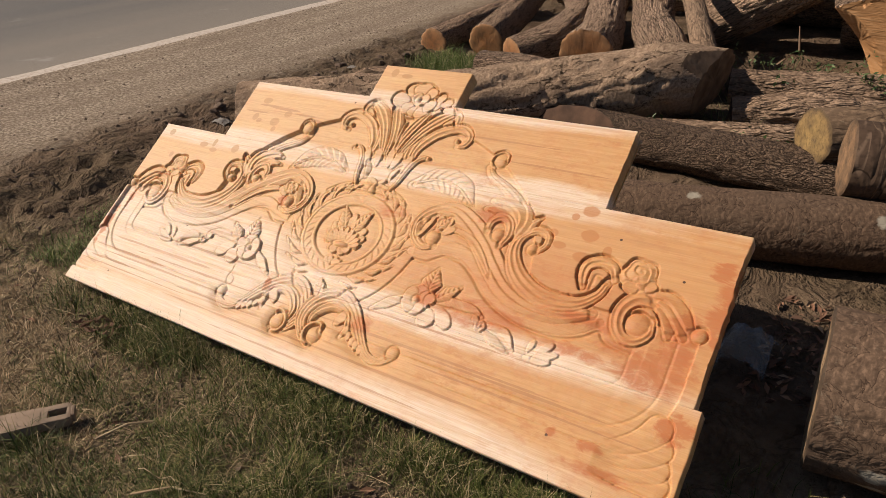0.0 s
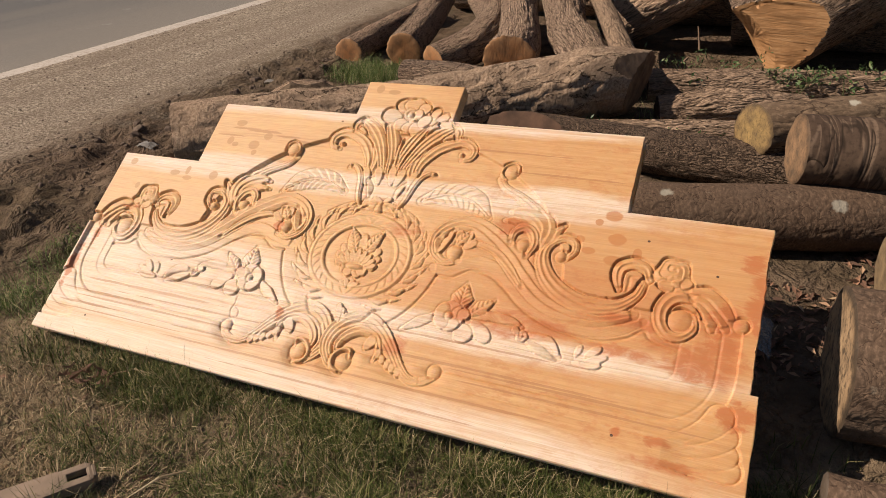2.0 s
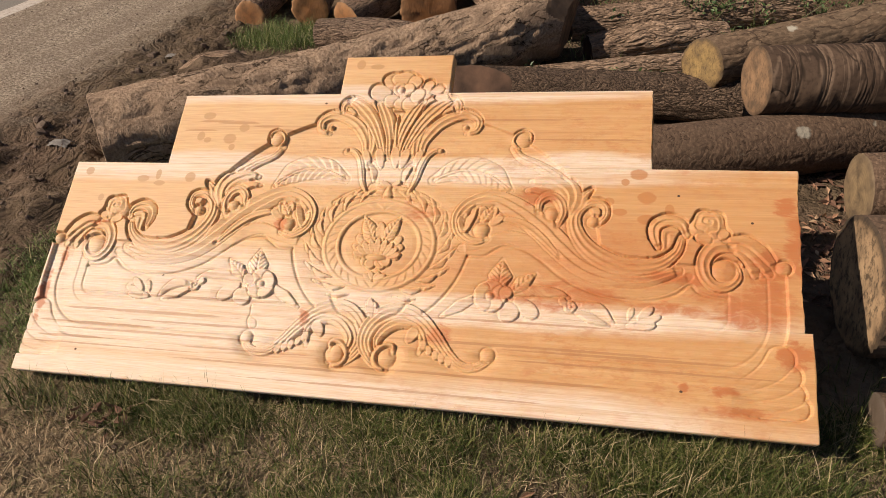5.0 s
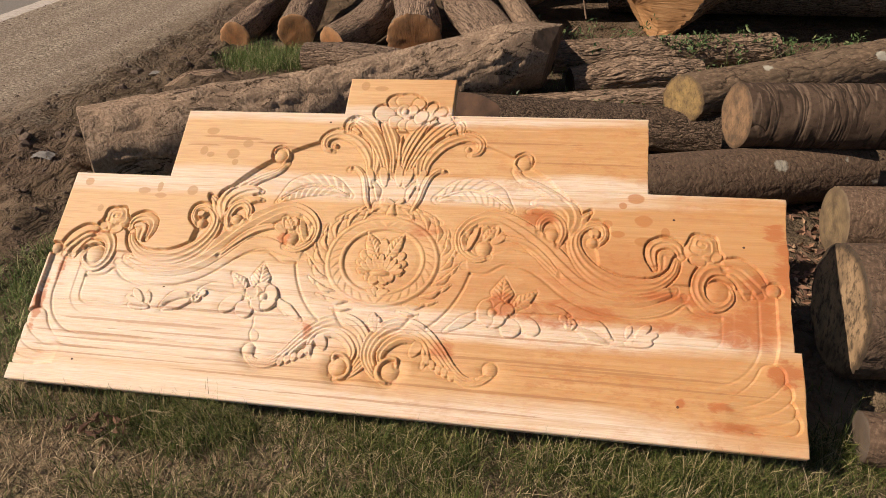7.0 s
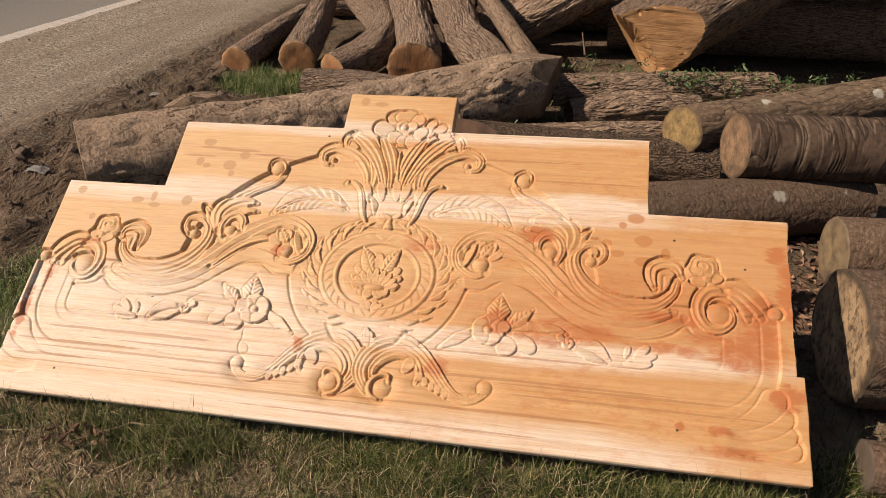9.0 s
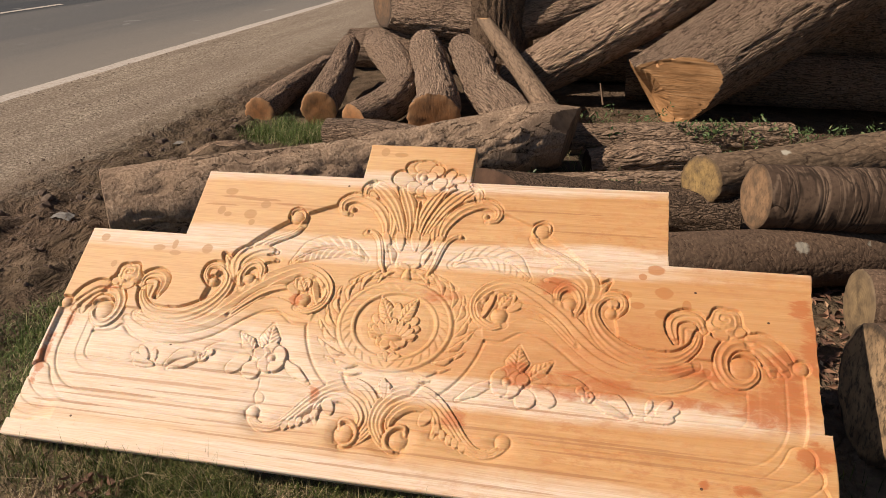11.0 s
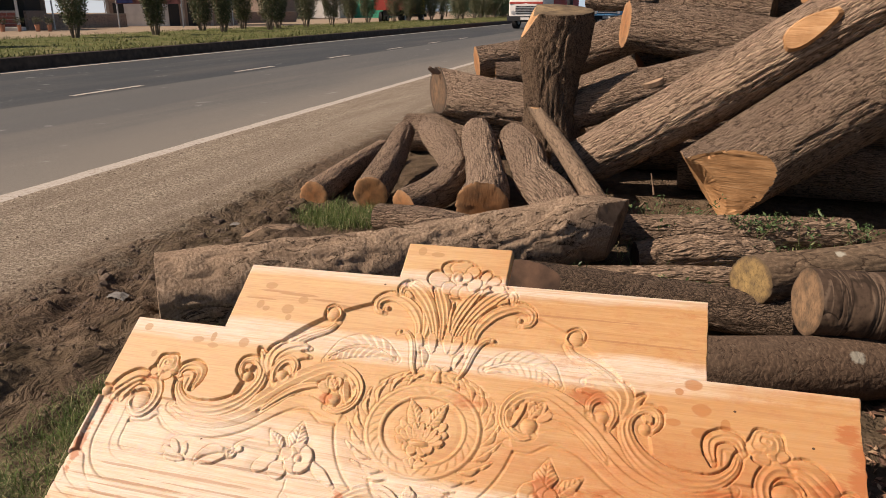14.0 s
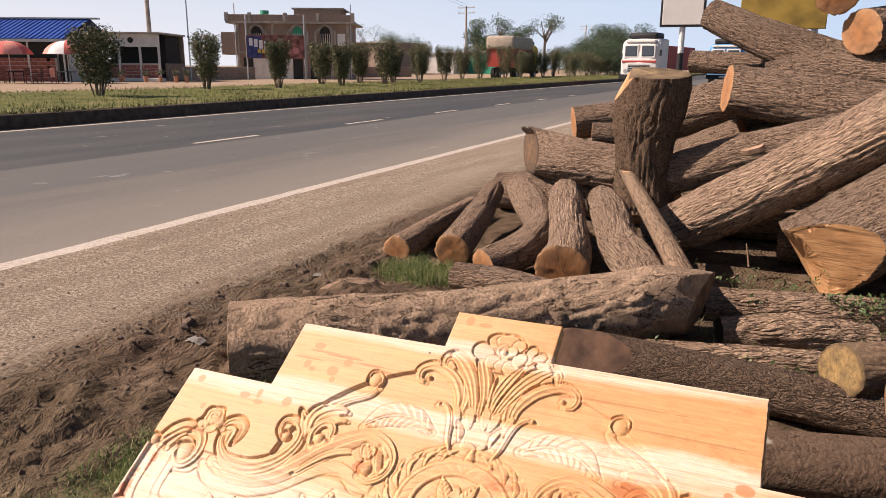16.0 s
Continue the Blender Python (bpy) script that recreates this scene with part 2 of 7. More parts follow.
BARK_EARTH = bark_material("bark_earthy", (0.115, 0.076, 0.048), (0.38, 0.262, 0.174), (0.44, 0.312, 0.210), 7, 26, 0.9, 0.0, 0.020)
BARK_FINE = bark_material("bark_fine", (0.042, 0.028, 0.019), (0.25, 0.170, 0.112), (0.19, 0.133, 0.092), 26, 55, 0.8, 0.0, 0.032, 0.6)
BARK_STREAK = bark_material("bark_streaked", (0.052, 0.034, 0.022), (0.21, 0.142, 0.088), (0.14, 0.105, 0.068), 5, 13, 0.2, 0.9, 0.014)
s = Shader("bark_wrinkled", 0.9, 0, 0.15)
v = s.coords("UV")
fold = s.math("ABSOLUTE", s.math("SUBTRACT", s.noise(s.coords("UV", (2.0, 11, 1)), 1.0, 2, 0.5, 1.2), 0.5))
fold2 = s.math("ABSOLUTE", s.math("SUBTRACT", s.noise(s.coords("UV", (2.4, 12, 1), (4.1, 2.2, 0)), 1.0, 2, 0.5, 1.2), 0.5))
tiny = s.noise(s.coords("UV", (60, 60, 1)), 1.0, 4)
mass = s.noise(s.coords("UV", (7, 5, 1)), 1.0, 4)
c = s.ramp(mass, [(0.35, (0.052, 0.033, 0.022)), (0.65, (0.115, 0.076, 0.050))])
c = s.mix(s.ramp(fold, [(0.006, 0.5), (0.016, 0.0)]), c, (0.21, 0.145, 0.098))
c = s.mix(s.ramp(fold2, [(0.008, 0.75), (0.022, 0.0)]), c, (0.022, 0.015, 0.010))
c = s.mix(s.ramp(tiny, [(0.35, 0.5), (0.5, 0.0)]), c, (0.03, 0.02, 0.014))
s.colour(c)
s.bump(s.math("ADD", s.math("MINIMUM", s.math("MULTIPLY", fold2, 8.0), 1.0), s.math("MULTIPLY", tiny, 0.3)), 0.45, 0.010)
BARK_WAVY = s.m
PEELED = bark_material("peeled_wood", (0.085, 0.058, 0.038), (0.27, 0.185, 0.120), (0.21, 0.150, 0.100), 5, 30, 0.45, 0.0, 0.02)
CUT_RAGGED = cut_material("cut_ragged", (0.20, 0.115, 0.060), (0.085, 0.055, 0.036), 0.9, 0.2, 0.6)
CUT_TAN = cut_material("cut_tan", (0.30, 0.180, 0.095), (0.20, 0.120, 0.065), 0.9, 0.12, 0.45)
CUT_MOULDY = cut_material("cut_mouldy", (0.42, 0.285, 0.160), (0.30, 0.195, 0.105), 0.7, 0.08, 0.85)
CUT_ORANGE = cut_material("cut_orange", (0.37, 0.165, 0.062), (0.42, 0.225, 0.105), 0.55, 0.07)
CUT_YELLOW = cut_material("cut_yellowed", (0.34, 0.225, 0.085), (0.22, 0.14, 0.06), 0.7, 0.06, 0.5)
CUT_OLD = cut_material("cut_weathered", (0.27, 0.19, 0.10), (0.17, 0.12, 0.07), 0.95)
CUT_DARK = cut_material("cut_grey", (0.13, 0.095, 0.065), (0.10, 0.075, 0.055), 0.7)
CUT_PINK = cut_material("cut_red", (0.42, 0.17, 0.085), (0.40, 0.22, 0.12), 0.25)

# ---- ground, road and the median ----
# The road runs nearly along y; x of its lines at y = 0, and their drift to the left with y.
EDGE, DASH, FAR, DRIFT = -2.87, -7.20, -12.20, -0.030


def steps(lo, hi, fine, a, b, grow=1.22):
    """Grid lines: fine between a and b, growing wider outwards."""
    out = list(np.arange(a, b, fine))
    x, d = out[-1], fine
    while x < hi:
        d *= grow
        x += d
        out.append(min(x, hi))
    x, d = a, fine
    while x > lo:
        d *= grow
        x -= d
        out.insert(0, max(x, lo))
    return np.array(out)


def ground_height(x, y):
    lean = x - DRIFT * y
    verge = np.clip((lean + 1.9) / 0.9, 0, 1)
    h = 0.05 * (fbm(x * 1.3, y * 1.3, 0, 11, 4) - 0.5) + 0.018 * (fbm(x * 9, y * 9, 0, 12, 3) - 0.5) * 2
    near = np.exp(-(((x - 0.9) / 2.2) ** 2 + ((y - 1.0) / 3.2) ** 2))
    h = h * (0.35 + 0.65 * near) * verge
    trodden = np.exp(-((lean + 0.80) / 0.36) ** 2) * np.clip((9 - y) / 4, 0, 1)
    clod = np.clip(fbm(x * 7, y * 5, 3, 14, 3) - 0.42, 0, 1)
    crumb = fbm(x * 26, y * 22, 0, 16, 2) - 0.5
    tread = np.abs(np.sin((lean + 0.62) * 55 + 1.5 * fbm(x * 3, y * 3, 0, 17, 2))) * np.exp(-((lean + 0.62) / 0.10) ** 2) * (np.sin(y * 60) > -0.3)
    torn = np.exp(-((lean + 0.72) / 0.50) ** 2) * np.clip((6 - y) / 3, 0, 1) * np.clip((y + 2.5) / 1.5, 0, 1)
    crust = np.abs(fbm(x * 6.5 + 0.4 * y, y * 2.6, 5, 21, 4) - 0.5) * 2
    h = h + torn * (0.060 * (0.28 - crust) + 0.030 * (fbm(x * 17, y * 12, 0, 22, 3) - 0.5))
    h = h + trodden * (0.16 * clod + 0.035 * crumb - 0.02) + 0.012 * tread * np.clip((2.2 - y), 0, 1)
    berm = np.exp(-((lean + 1.28 + 0.06 * (fbm(x * 0 + 3, y * 1.2, 0, 18, 2) - 0.5)) / 0.09) ** 2)
    h = h + 0.022 * berm + (1 - verge) * (0.006 * (fbm(x * 7, y * 7, 0, 15, 3) - 0.5) + 0.007 * (fbm(lean * 6, y * 0.7, 0, 19, 2) - 0.5)) * (lean > EDGE + 0.2)
    mound = 0.10 * np.exp(-(((x + 0.55) / 0.28) ** 2 + ((y - 2.2) / 0.2) ** 2)) + 0.05 * np.exp(-(((x + 0.1) / 0.4) ** 2 + ((y - 2.35) / 0.16) ** 2))
    floor_drop = -0.010 * np.clip((EDGE - 0.12 + DRIFT * y - x) / 0.2, 0, 1) - 0.02 * np.clip((np.abs(x) - 40) / 60, 0, 1)
    lap = 0.020 * np.clip(fbm(x * 6, y * 2.5, 0, 20, 3) - 0.36, 0, 1) * np.exp(-((lean - EDGE - 0.10) / 0.09) ** 2)
    return h + mound + floor_drop + lap + 0.006 * np.clip((lean - EDGE - 0.015) / 0.04, 0, 1) * np.clip((-1.5 - lean) / 0.6, 0, 1)


gx = steps(-900, 900, 0.019, -3.2, 2.9, 1.13)
gy = steps(-900, 900, 0.018, -0.95, 3.6, 1.13)
GX, GY = np.meshgrid(gx, gy)
GZ = ground_height(GX, GY)
idx = np.arange(GX.size).reshape(GX.shape)
quads = np.stack([idx[:-1, :-1], idx[:-1, 1:], idx[1:, 1:], idx[1:, :-1]], -1).reshape(-1, 4)

s = Shader("ground_soil", 0.96, 0, 0.1)
v = s.coords("Object")
ax = s.axes(v)
big, mid, fine = s.noise(v, 1.1, 5), s.noise(v, 7, 6), s.noise(v, 60, 5)
stones = s.voronoi(v, 75)
crack = s.math("ABSOLUTE", s.math("SUBTRACT", s.noise(s.coords("Object", (9, 6, 6)), 1.0, 5, 0.6, 0.5), 0.5))
soil = s.ramp(mid, [(0.3, (0.090, 0.060, 0.039)), (0.5, (0.20, 0.135, 0.088)), (0.7, (0.33, 0.235, 0.157))])
soil = s.mix(s.ramp(crack, [(0.0, 0.8), (0.035, 0.0)]), soil, (0.045, 0.029, 0.019))
straw = s.ramp(fine, [(0.35, (0.070, 0.056, 0.030)), (0.6, (0.215, 0.170, 0.095))])
soil = s.mix(s.ramp(big, [(0.38, 0.15), (0.6, 0.75)]), soil, straw)
damp = s.math("MULTIPLY", s.math("ADD", ax[1], s.math("MULTIPLY", s.math("SUBTRACT", big, 0.5), 2.2)), 2.0, clamp=True)
soil = s.mix(s.math("MULTIPLY", damp, 0.62), soil, s.ramp(mid, [(0.3, (0.050, 0.032, 0.021)), (0.7, (0.135, 0.092, 0.062))]))
soil = s.mix(s.math("MULTIPLY", s.math("SUBTRACT", 1.0, damp), 0.16), soil, (0.32, 0.250, 0.150))
dust = s.ramp(fine, [(0.34, (0.140, 0.108, 0.075)), (0.5, (0.290, 0.233, 0.168)), (0.66, (0.51, 0.425, 0.318))])
dust = s.mix(s.ramp(stones, [(0.10, 0.75), (0.26, 0.0)]), dust, (0.12, 0.092, 0.068))
dust = s.mix(s.ramp(s.noise(s.coords("Object", (5, 0.5, 1)), 1.0, 5), [(0.38, 0.5), (0.62, 0.0)]), dust, (0.20, 0.15, 0.108))
lean = s.math("ADD", ax[0], s.math("MULTIPLY", ax[1], -DRIFT))
edge = s.math("ADD", lean, s.math("MULTIPLY", s.math("SUBTRACT", mid, 0.5), 0.9))
shoulder = s.math("SMOOTH_MIN", s.math("MULTIPLY", s.math("SUBTRACT", -1.15, edge), 2.2, clamp=True), 1.0, 0.1)
c = s.mix(shoulder, soil, dust)
far = s.math("MULTIPLY", s.math("SUBTRACT", -24, lean), 0.2, clamp=True)
c = s.mix(far, c, s.ramp(big, [(0.3, (0.26, 0.19, 0.125)), (0.7, (0.38, 0.29, 0.20))]))
s.colour(c)
grit = s.noise(v, 130, 4, 0.7)
s.bump(s.math("ADD", s.math("ADD", fine, s.math("MULTIPLY", grit, 0.7)), s.math("MULTIPLY", s.math("MULTIPLY", s.math("MINIMUM", s.math("MULTIPLY", crack, 10.0), 1.0), s.math("SUBTRACT", 1.0, shoulder)), 1.2)), 0.9, 0.013)
GROUND = s.m
ground = link_mesh("ground", array_mesh("ground", np.stack([GX, GY, GZ], -1).reshape(-1, 3), quads), GROUND)
tagged(ground, "bare brown soil verge with dry grass and a dusty gravel shoulder", "ground", kind="structure")

s = Shader("asphalt", 0.85, 0, 0.3)
v = s.coords("Object")
ax = s.axes(v)
fine, mid = s.noise(v, 160, 3), s.noise(s.coords("Object", (1.2, 0.12, 1)), 1.0, 5)
blot = s.noise(v, 2.5, 6)
c = s.ramp(fine, [(0.3, (0.028, 0.030, 0.030)), (0.6, (0.052, 0.055, 0.055)), (0.75, (0.105, 0.108, 0.105))])
lean = s.math("ADD", ax[0], s.math("MULTIPLY", ax[1], -DRIFT))
near_dust = s.math("ADD", s.math("MULTIPLY", s.math("SUBTRACT", lean, -5.2), 0.36), s.math("MULTIPLY", s.math("SUBTRACT", mid, 0.5), 1.2), clamp=True)
lane = s.math("MULTIPLY", s.math("SUBTRACT", s.math("ADD", lean, s.math("MULTIPLY", mid, 0.25)), DASH + 0.32), 9.0, clamp=True)
c = s.mix(s.math("MULTIPLY", lane, 0.55), c, s.ramp(fine, [(0.3, (0.112, 0.105, 0.092)), (0.7, (0.185, 0.172, 0.152))]))
c = s.mix(s.math("MULTIPLY", near_dust, 0.8), c, s.ramp(fine, [(0.3, (0.18, 0.152, 0.116)), (0.7, (0.32, 0.278, 0.220))]))
c = s.mix(s.ramp(mid, [(0.45, 0.0), (0.75, 0.35)]), c, (0.15, 0.128, 0.105))
c = s.mix(s.ramp(blot, [(0.66, 0.0), (0.72, 0.55)]), c, (0.27, 0.26, 0.235))
scuff = s.noise(s.coords("Object", (2.2, 0.9, 1), (4.0, 0, 0)), 1.0, 7, 0.7)
c = s.mix(s.ramp(scuff, [(0.64, 0.0), (0.68, 0.6)]), c, (0.30, 0.29, 0.26))
s.colour(c)
s.bump(fine, 0.5, 0.004)
ASPHALT = s.m
ROAD_Y0, ROAD_Y1 = -60.0, 700.0


def strip(x0, x1, y0, y1, z, n=40, z1=None):
    """A strip along the road, straight but for the drift."""
    ys = np.linspace(y0, y1, n)
    a = np.stack([x0 + DRIFT * ys, ys, np.full(n, z)], -1)
    b = np.stack([x1 + DRIFT * ys, ys, np.full(n, z if z1 is None else z1)], -1)
    vs = np.stack([a, b], 1).reshape(-1, 3)
    i = np.arange(n - 1) * 2
    return vs, np.stack([i, i + 1, i + 3, i + 2], -1)


road = link_mesh("road", array_mesh("road", *strip(FAR, EDGE + 0.05, ROAD_Y0, ROAD_Y1, 0.003)), ASPHALT)
tagged(road, "worn grey asphalt carriageway, dusty along its edge", "road", kind="structure")

s = Shader("road_paint", 0.8)
v = s.coords("Object")
wear = s.noise(v, 34, 6, 0.7)
s.colour(s.ramp(wear, [(0.34, (0.26, 0.21, 0.165)), (0.45, (0.42, 0.36, 0.295)), (0.70, (0.54, 0.485, 0.41))]))
PAINT = s.m


def ragged_strip(x0, x1, y0, y1, z, step, seed):
    ys = np.arange(y0, y1, step)
    a = 0.035 * (fbm(ys * 4, 0 * ys, 0, seed, 3) - 0.5)
    b = 0.035 * (fbm(ys * 4, 0 * ys + 9, 0, seed, 3) - 0.5)
    vs = np.stack([np.stack([x0 + a + DRIFT * ys, ys, 0 * ys + z], -1), np.stack([x1 + b + DRIFT * ys, ys, 0 * ys + z], -1)], 1).reshape(-1, 3)
    i = np.arange(len(ys) - 1) * 2
    return vs, np.stack([i, i + 1, i + 3, i + 2], -1)


def marking(name, mesh, label):
    return tagged(link_mesh(name, mesh, PAINT), label, "road marking", kind="structure")


marking("road_edge_line", array_mesh("road_edge_line", *ragged_strip(EDGE - 0.115, EDGE + 0.040, -20, 160, 0.0065, 0.1, 31)), "worn white painted edge line on the asphalt")
marking("road_far_line", array_mesh("road_far_line", *ragged_strip(FAR + 0.33, FAR + 0.52, -40, 260, 0.009, 0.3, 32)), "thin white painted line beside the median kerb")
for k in range(6):
    y0 = 8.0 + 4.75 * k
    tagged(marking("road_lane_dash", array_mesh("road_lane_dash", *ragged_strip(DASH - 0.06, DASH + 0.06, y0, y0 + 1.65, 0.009, 0.15, 40 + k)), "faded white lane dash on the asphalt"), group="lane dashes")

# kerb and median strip
KERB = plain("kerb_concrete", (0.070, 0.048, 0.033), 0.95, vary=0.4, scale=6)
prof = [(FAR, 0.0), (FAR - 0.03, 0.26), (FAR - 0.06, 0.28), (FAR - 0.34, 0.28)]
ys = np.linspace(-60, 500, 180)
vs = np.concatenate([np.stack([x + DRIFT * ys, ys, 0 * ys + z + 0.012 * (fbm(ys * 0.9, 0 * ys, 0, 51, 3) - 0.5) * (z > 0)], -1)[:, None] for x, z in prof], 1).reshape(-1, 3)
k = len(prof)
i = (np.arange(len(ys) - 1) * k)[:, None] + np.arange(k - 1)[None]
kerb = link_mesh("kerb", array_mesh("kerb", vs, np.stack([i, i + k, i + k + 1, i + 1], -1).reshape(-1, 4)), KERB)
tagged(kerb, "dark dirty concrete kerb of the median", "kerb", kind="structure")
s = Shader("median_grass", 0.95, 0, 0.1)
v = s.coords()
n1, n2 = s.noise(v, 1.2, 6), s.noise(v, 14, 4)
c = s.ramp(n1, [(0.3, (0.070, 0.082, 0.022)), (0.55, (0.135, 0.135, 0.042)), (0.75, (0.24, 0.19, 0.10))])
s.colour(s.mix(s.ramp(n2, [(0.4, 0.35), (0.6, 0.0)]), c, (0.060, 0.070, 0.022)))
s.bump(n2, 0.8, 0.05)
ys = np.linspace(-60, 500, 300)
cols = np.linspace(0, 1, 14)
VX = (FAR - 0.33 - 13.0 * cols)[None] + DRIFT * ys[:, None]
VY = ys[:, None] + 0 * VX
VZ = 0.27 - 0.27 * np.clip((cols[None] - 0.8) / 0.2, 0, 1) + 0.16 * (fbm(VX * 1.4, VY * 1.4, 0, 52, 4) - 0.5) * np.clip(cols * 6, 0, 1)[None]
ii = np.arange(VX.size).reshape(VX.shape)
median = link_mesh("median_ground", array_mesh("median_ground", np.stack([VX, VY, VZ], -1).reshape(-1, 3), np.stack([ii[:-1, :-1], ii[1:, :-1], ii[1:, 1:], ii[:-1, 1:]], -1).reshape(-1, 4)), s.m)
tagged(median, "grass-covered raised median strip with dry patches", "median", kind="structure")

# ---- the carved headboard, leaning on the logs ----
PANEL = pose(0, 0, 0.05, 35.96, -1.43, 0)
BOARD_T, XC, CELL = 0.034, 0.922, 0.0017
PX, PY = np.meshgrid(np.arange(0, 1.8981, CELL), np.arange(0, 0.9201, CELL))
SOFT_BELOW = 0.345
FLOOR = -0.0135                 # depth of the sunk ground
strokes, dug = [], np.zeros_like(PX, dtype=bool)
easy = np.zeros_like(PX, dtype=bool)   # where the ground slopes gently to the cut instead of dropping


def near_curve(curve, reach):
    """For the cells near a curve: their window, distance, signed side and run along it (0 to 1)."""
    lo, hi = curve.min(0) - reach, curve.max(0) + reach
    i0, i1 = max(0, int(lo[0] / CELL)), min(PX.shape[1], int(hi[0] / CELL) + 2)
    j0, j1 = max(0, int(lo[1] / CELL)), min(PX.shape[0], int(hi[1] / CELL) + 2)
    win = (slice(j0, j1), slice(i0, i1))
    x, y = PX[win], PY[win]
    best = np.full(x.shape, 1e9)
    side, run = np.zeros_like(x), np.zeros_like(x)
    seg = np.linalg.norm(np.diff(curve, axis=0), axis=1)
    at = np.concatenate([[0], np.cumsum(seg)])
    for k in range(len(curve) - 1):
        a, d = curve[k], curve[k + 1] - curve[k]
        dd = d @ d + 1e-12
        u = np.clip(((x - a[0]) * d[0] + (y - a[1]) * d[1]) / dd, 0, 1)
        ex, ey = x - a[0] - u * d[0], y - a[1] - u * d[1]
        r = np.hypot(ex, ey)
        m = r < best
        best[m] = r[m]
        side[m] = np.sign(d[0] * ey - d[1] * ex)[m]
        run[m] = ((at[k] + u * seg[k]) / at[-1])[m]
    return win, best, side, run, at[-1]


def halves(pts, pair):
    """The points, and where the carving is doubled their mirror image about the middle of the board."""
    p = np.array(pts, float)
    yield 1, p
    if pair:
        q = p.copy()
        q[:, 0] = 2 * XC - q[:, 0]
        yield -1, q


def stroke(kind, pts, w, h=0.011, flutes=1, lean=1, lift=0.0, pair=True, veins=0.0, rim=0.0035):
    """One cut of the chisel along a curve, half as wide as w says from start to end, laid over the earlier ones.
    cove: hollow flutes between sharp ridges; shed: each flute falls away from its lean side; round: a bead; pad: a nearly flat lobe; leaf: barbs off a midrib."""
    for sgn, p in halves(pts, pair):
        c = spline(p, 10) if len(p) > 2 else p
        win, d, side, run, length = near_curve(c, max(w) + rim + 0.002)
        half = np.maximum(np.interp(run, np.linspace(0, 1, len(w)), w), 0.0012)
        u = np.clip(d / half, 0, 1)
        s = (side * u * sgn * lean * 0.5 + 0.5) * flutes
        f = s - np.minimum(np.floor(s), flutes - 1)
        if kind == "cove":
            shape = 0.62 + 0.38 * np.abs(2 * f - 1) ** 1.6
            shape = shape * np.clip((1 - u) / 0.12, 0.6, 1)
        elif kind == "shed":
            shape = 0.52 + 0.48 * f ** 1.2 * np.clip((1 - f) / 0.12, 0.6, 1)
        elif kind == "leaf":
            barb = ((run * length - 0.95 * d) / veins) % 1.0
            shape = (0.55 + 0.45 * barb ** 0.8 * np.clip((1 - barb) / 0.18, 0.3, 1)) * (0.75 + 0.25 * (1 - u ** 2))
            shape = shape * (1 - 0.30 * np.exp(-(d / 0.0022) ** 2))
        elif kind == "pad":
            shape = 0.80 + 0.20 * (1 - u ** 2)
        else:
            shape = np.sqrt(1 - 0.96 * u * u)
        ends = 1.0 if kind == "pad" else np.clip(run * length / 0.010, 0.45, 1) * np.clip((1 - run) * length / 0.008, 0.5, 1)
        fade = np.clip(run * length / 0.08, 0, 1) if kind == "pad" else 1.0
        strokes.append((win, d < half, FLOOR + lift + h * shape * ends, (d >= half) & (d < half + rim), fade + 0 * d))
        (easy if p[:, 1].max() < SOFT_BELOW else dug)[win] |= d < half + rim


def bead(x, y, r, h=0.012, pair=True, flat=1.0, lift=0.0):
    for cx in (x, 2 * XC - x) if pair else (x,):
        d = np.hypot(PX - cx, (PY - y) / flat) / r
        win = (slice(max(0, int((y - r - 0.006) / CELL)), int((y + r + 0.006) / CELL) + 2), slice(max(0, int((cx - r - 0.006) / CELL)), int((cx + r + 0.006) / CELL) + 2))
        d = d[win]
        strokes.append((win, d < 1, FLOOR + lift + h * np.sqrt(np.clip(1 - 0.94 * d * d, 0, 1)), (d >= 1) & (d < 1 + 0.004 / r), 1.0))
        (easy if y < SOFT_BELOW else dug)[win] |= d < 1 + 0.004 / r


def petal(x, y, long, wide, turn, h=0.011, pair=True, lift=0.0, ribs=0):
    """A cupped petal from (x, y) outwards at an angle in degrees: hollow in the middle, its outer lip turned up."""
    for sgn in (1, -1) if pair else (1,):
        cx = x if sgn == 1 else 2 * XC - x
        reach = long + 0.006
        win = (slice(max(0, int((y - reach) / CELL)), int((y + reach) / CELL) + 2), slice(max(0, int((cx - reach) / CELL)), int((cx + reach) / CELL) + 2))
        dx, dy = (PX[win] - cx) * sgn, PY[win] - y
        a = radians(turn)
        u, v = (dx * math.cos(a) + dy * math.sin(a)) / long, (dy * math.cos(a) - dx * math.sin(a)) / wide
        q = np.hypot((u - 0.5) / 0.5, v * (1.25 - 0.35 * np.clip(u, 0, 1)))
        shape = 0.55 + 0.45 * np.clip(u, 0, 1) ** 1.4 * (0.55 + 0.45 * v * v) * np.clip((1 - q) / 0.08, 0.6, 1)
        if ribs:
            shape = shape * (0.82 + 0.18 * np.abs(np.cos(v * ribs)))
        strokes.append((win, q < 1, FLOOR + lift + h * shape, (q >= 1) & (q < 1 + 0.006 / long), 1.0))
        (easy if y < SOFT_BELOW else dug)[win] |= q < 1 + 0.006 / long


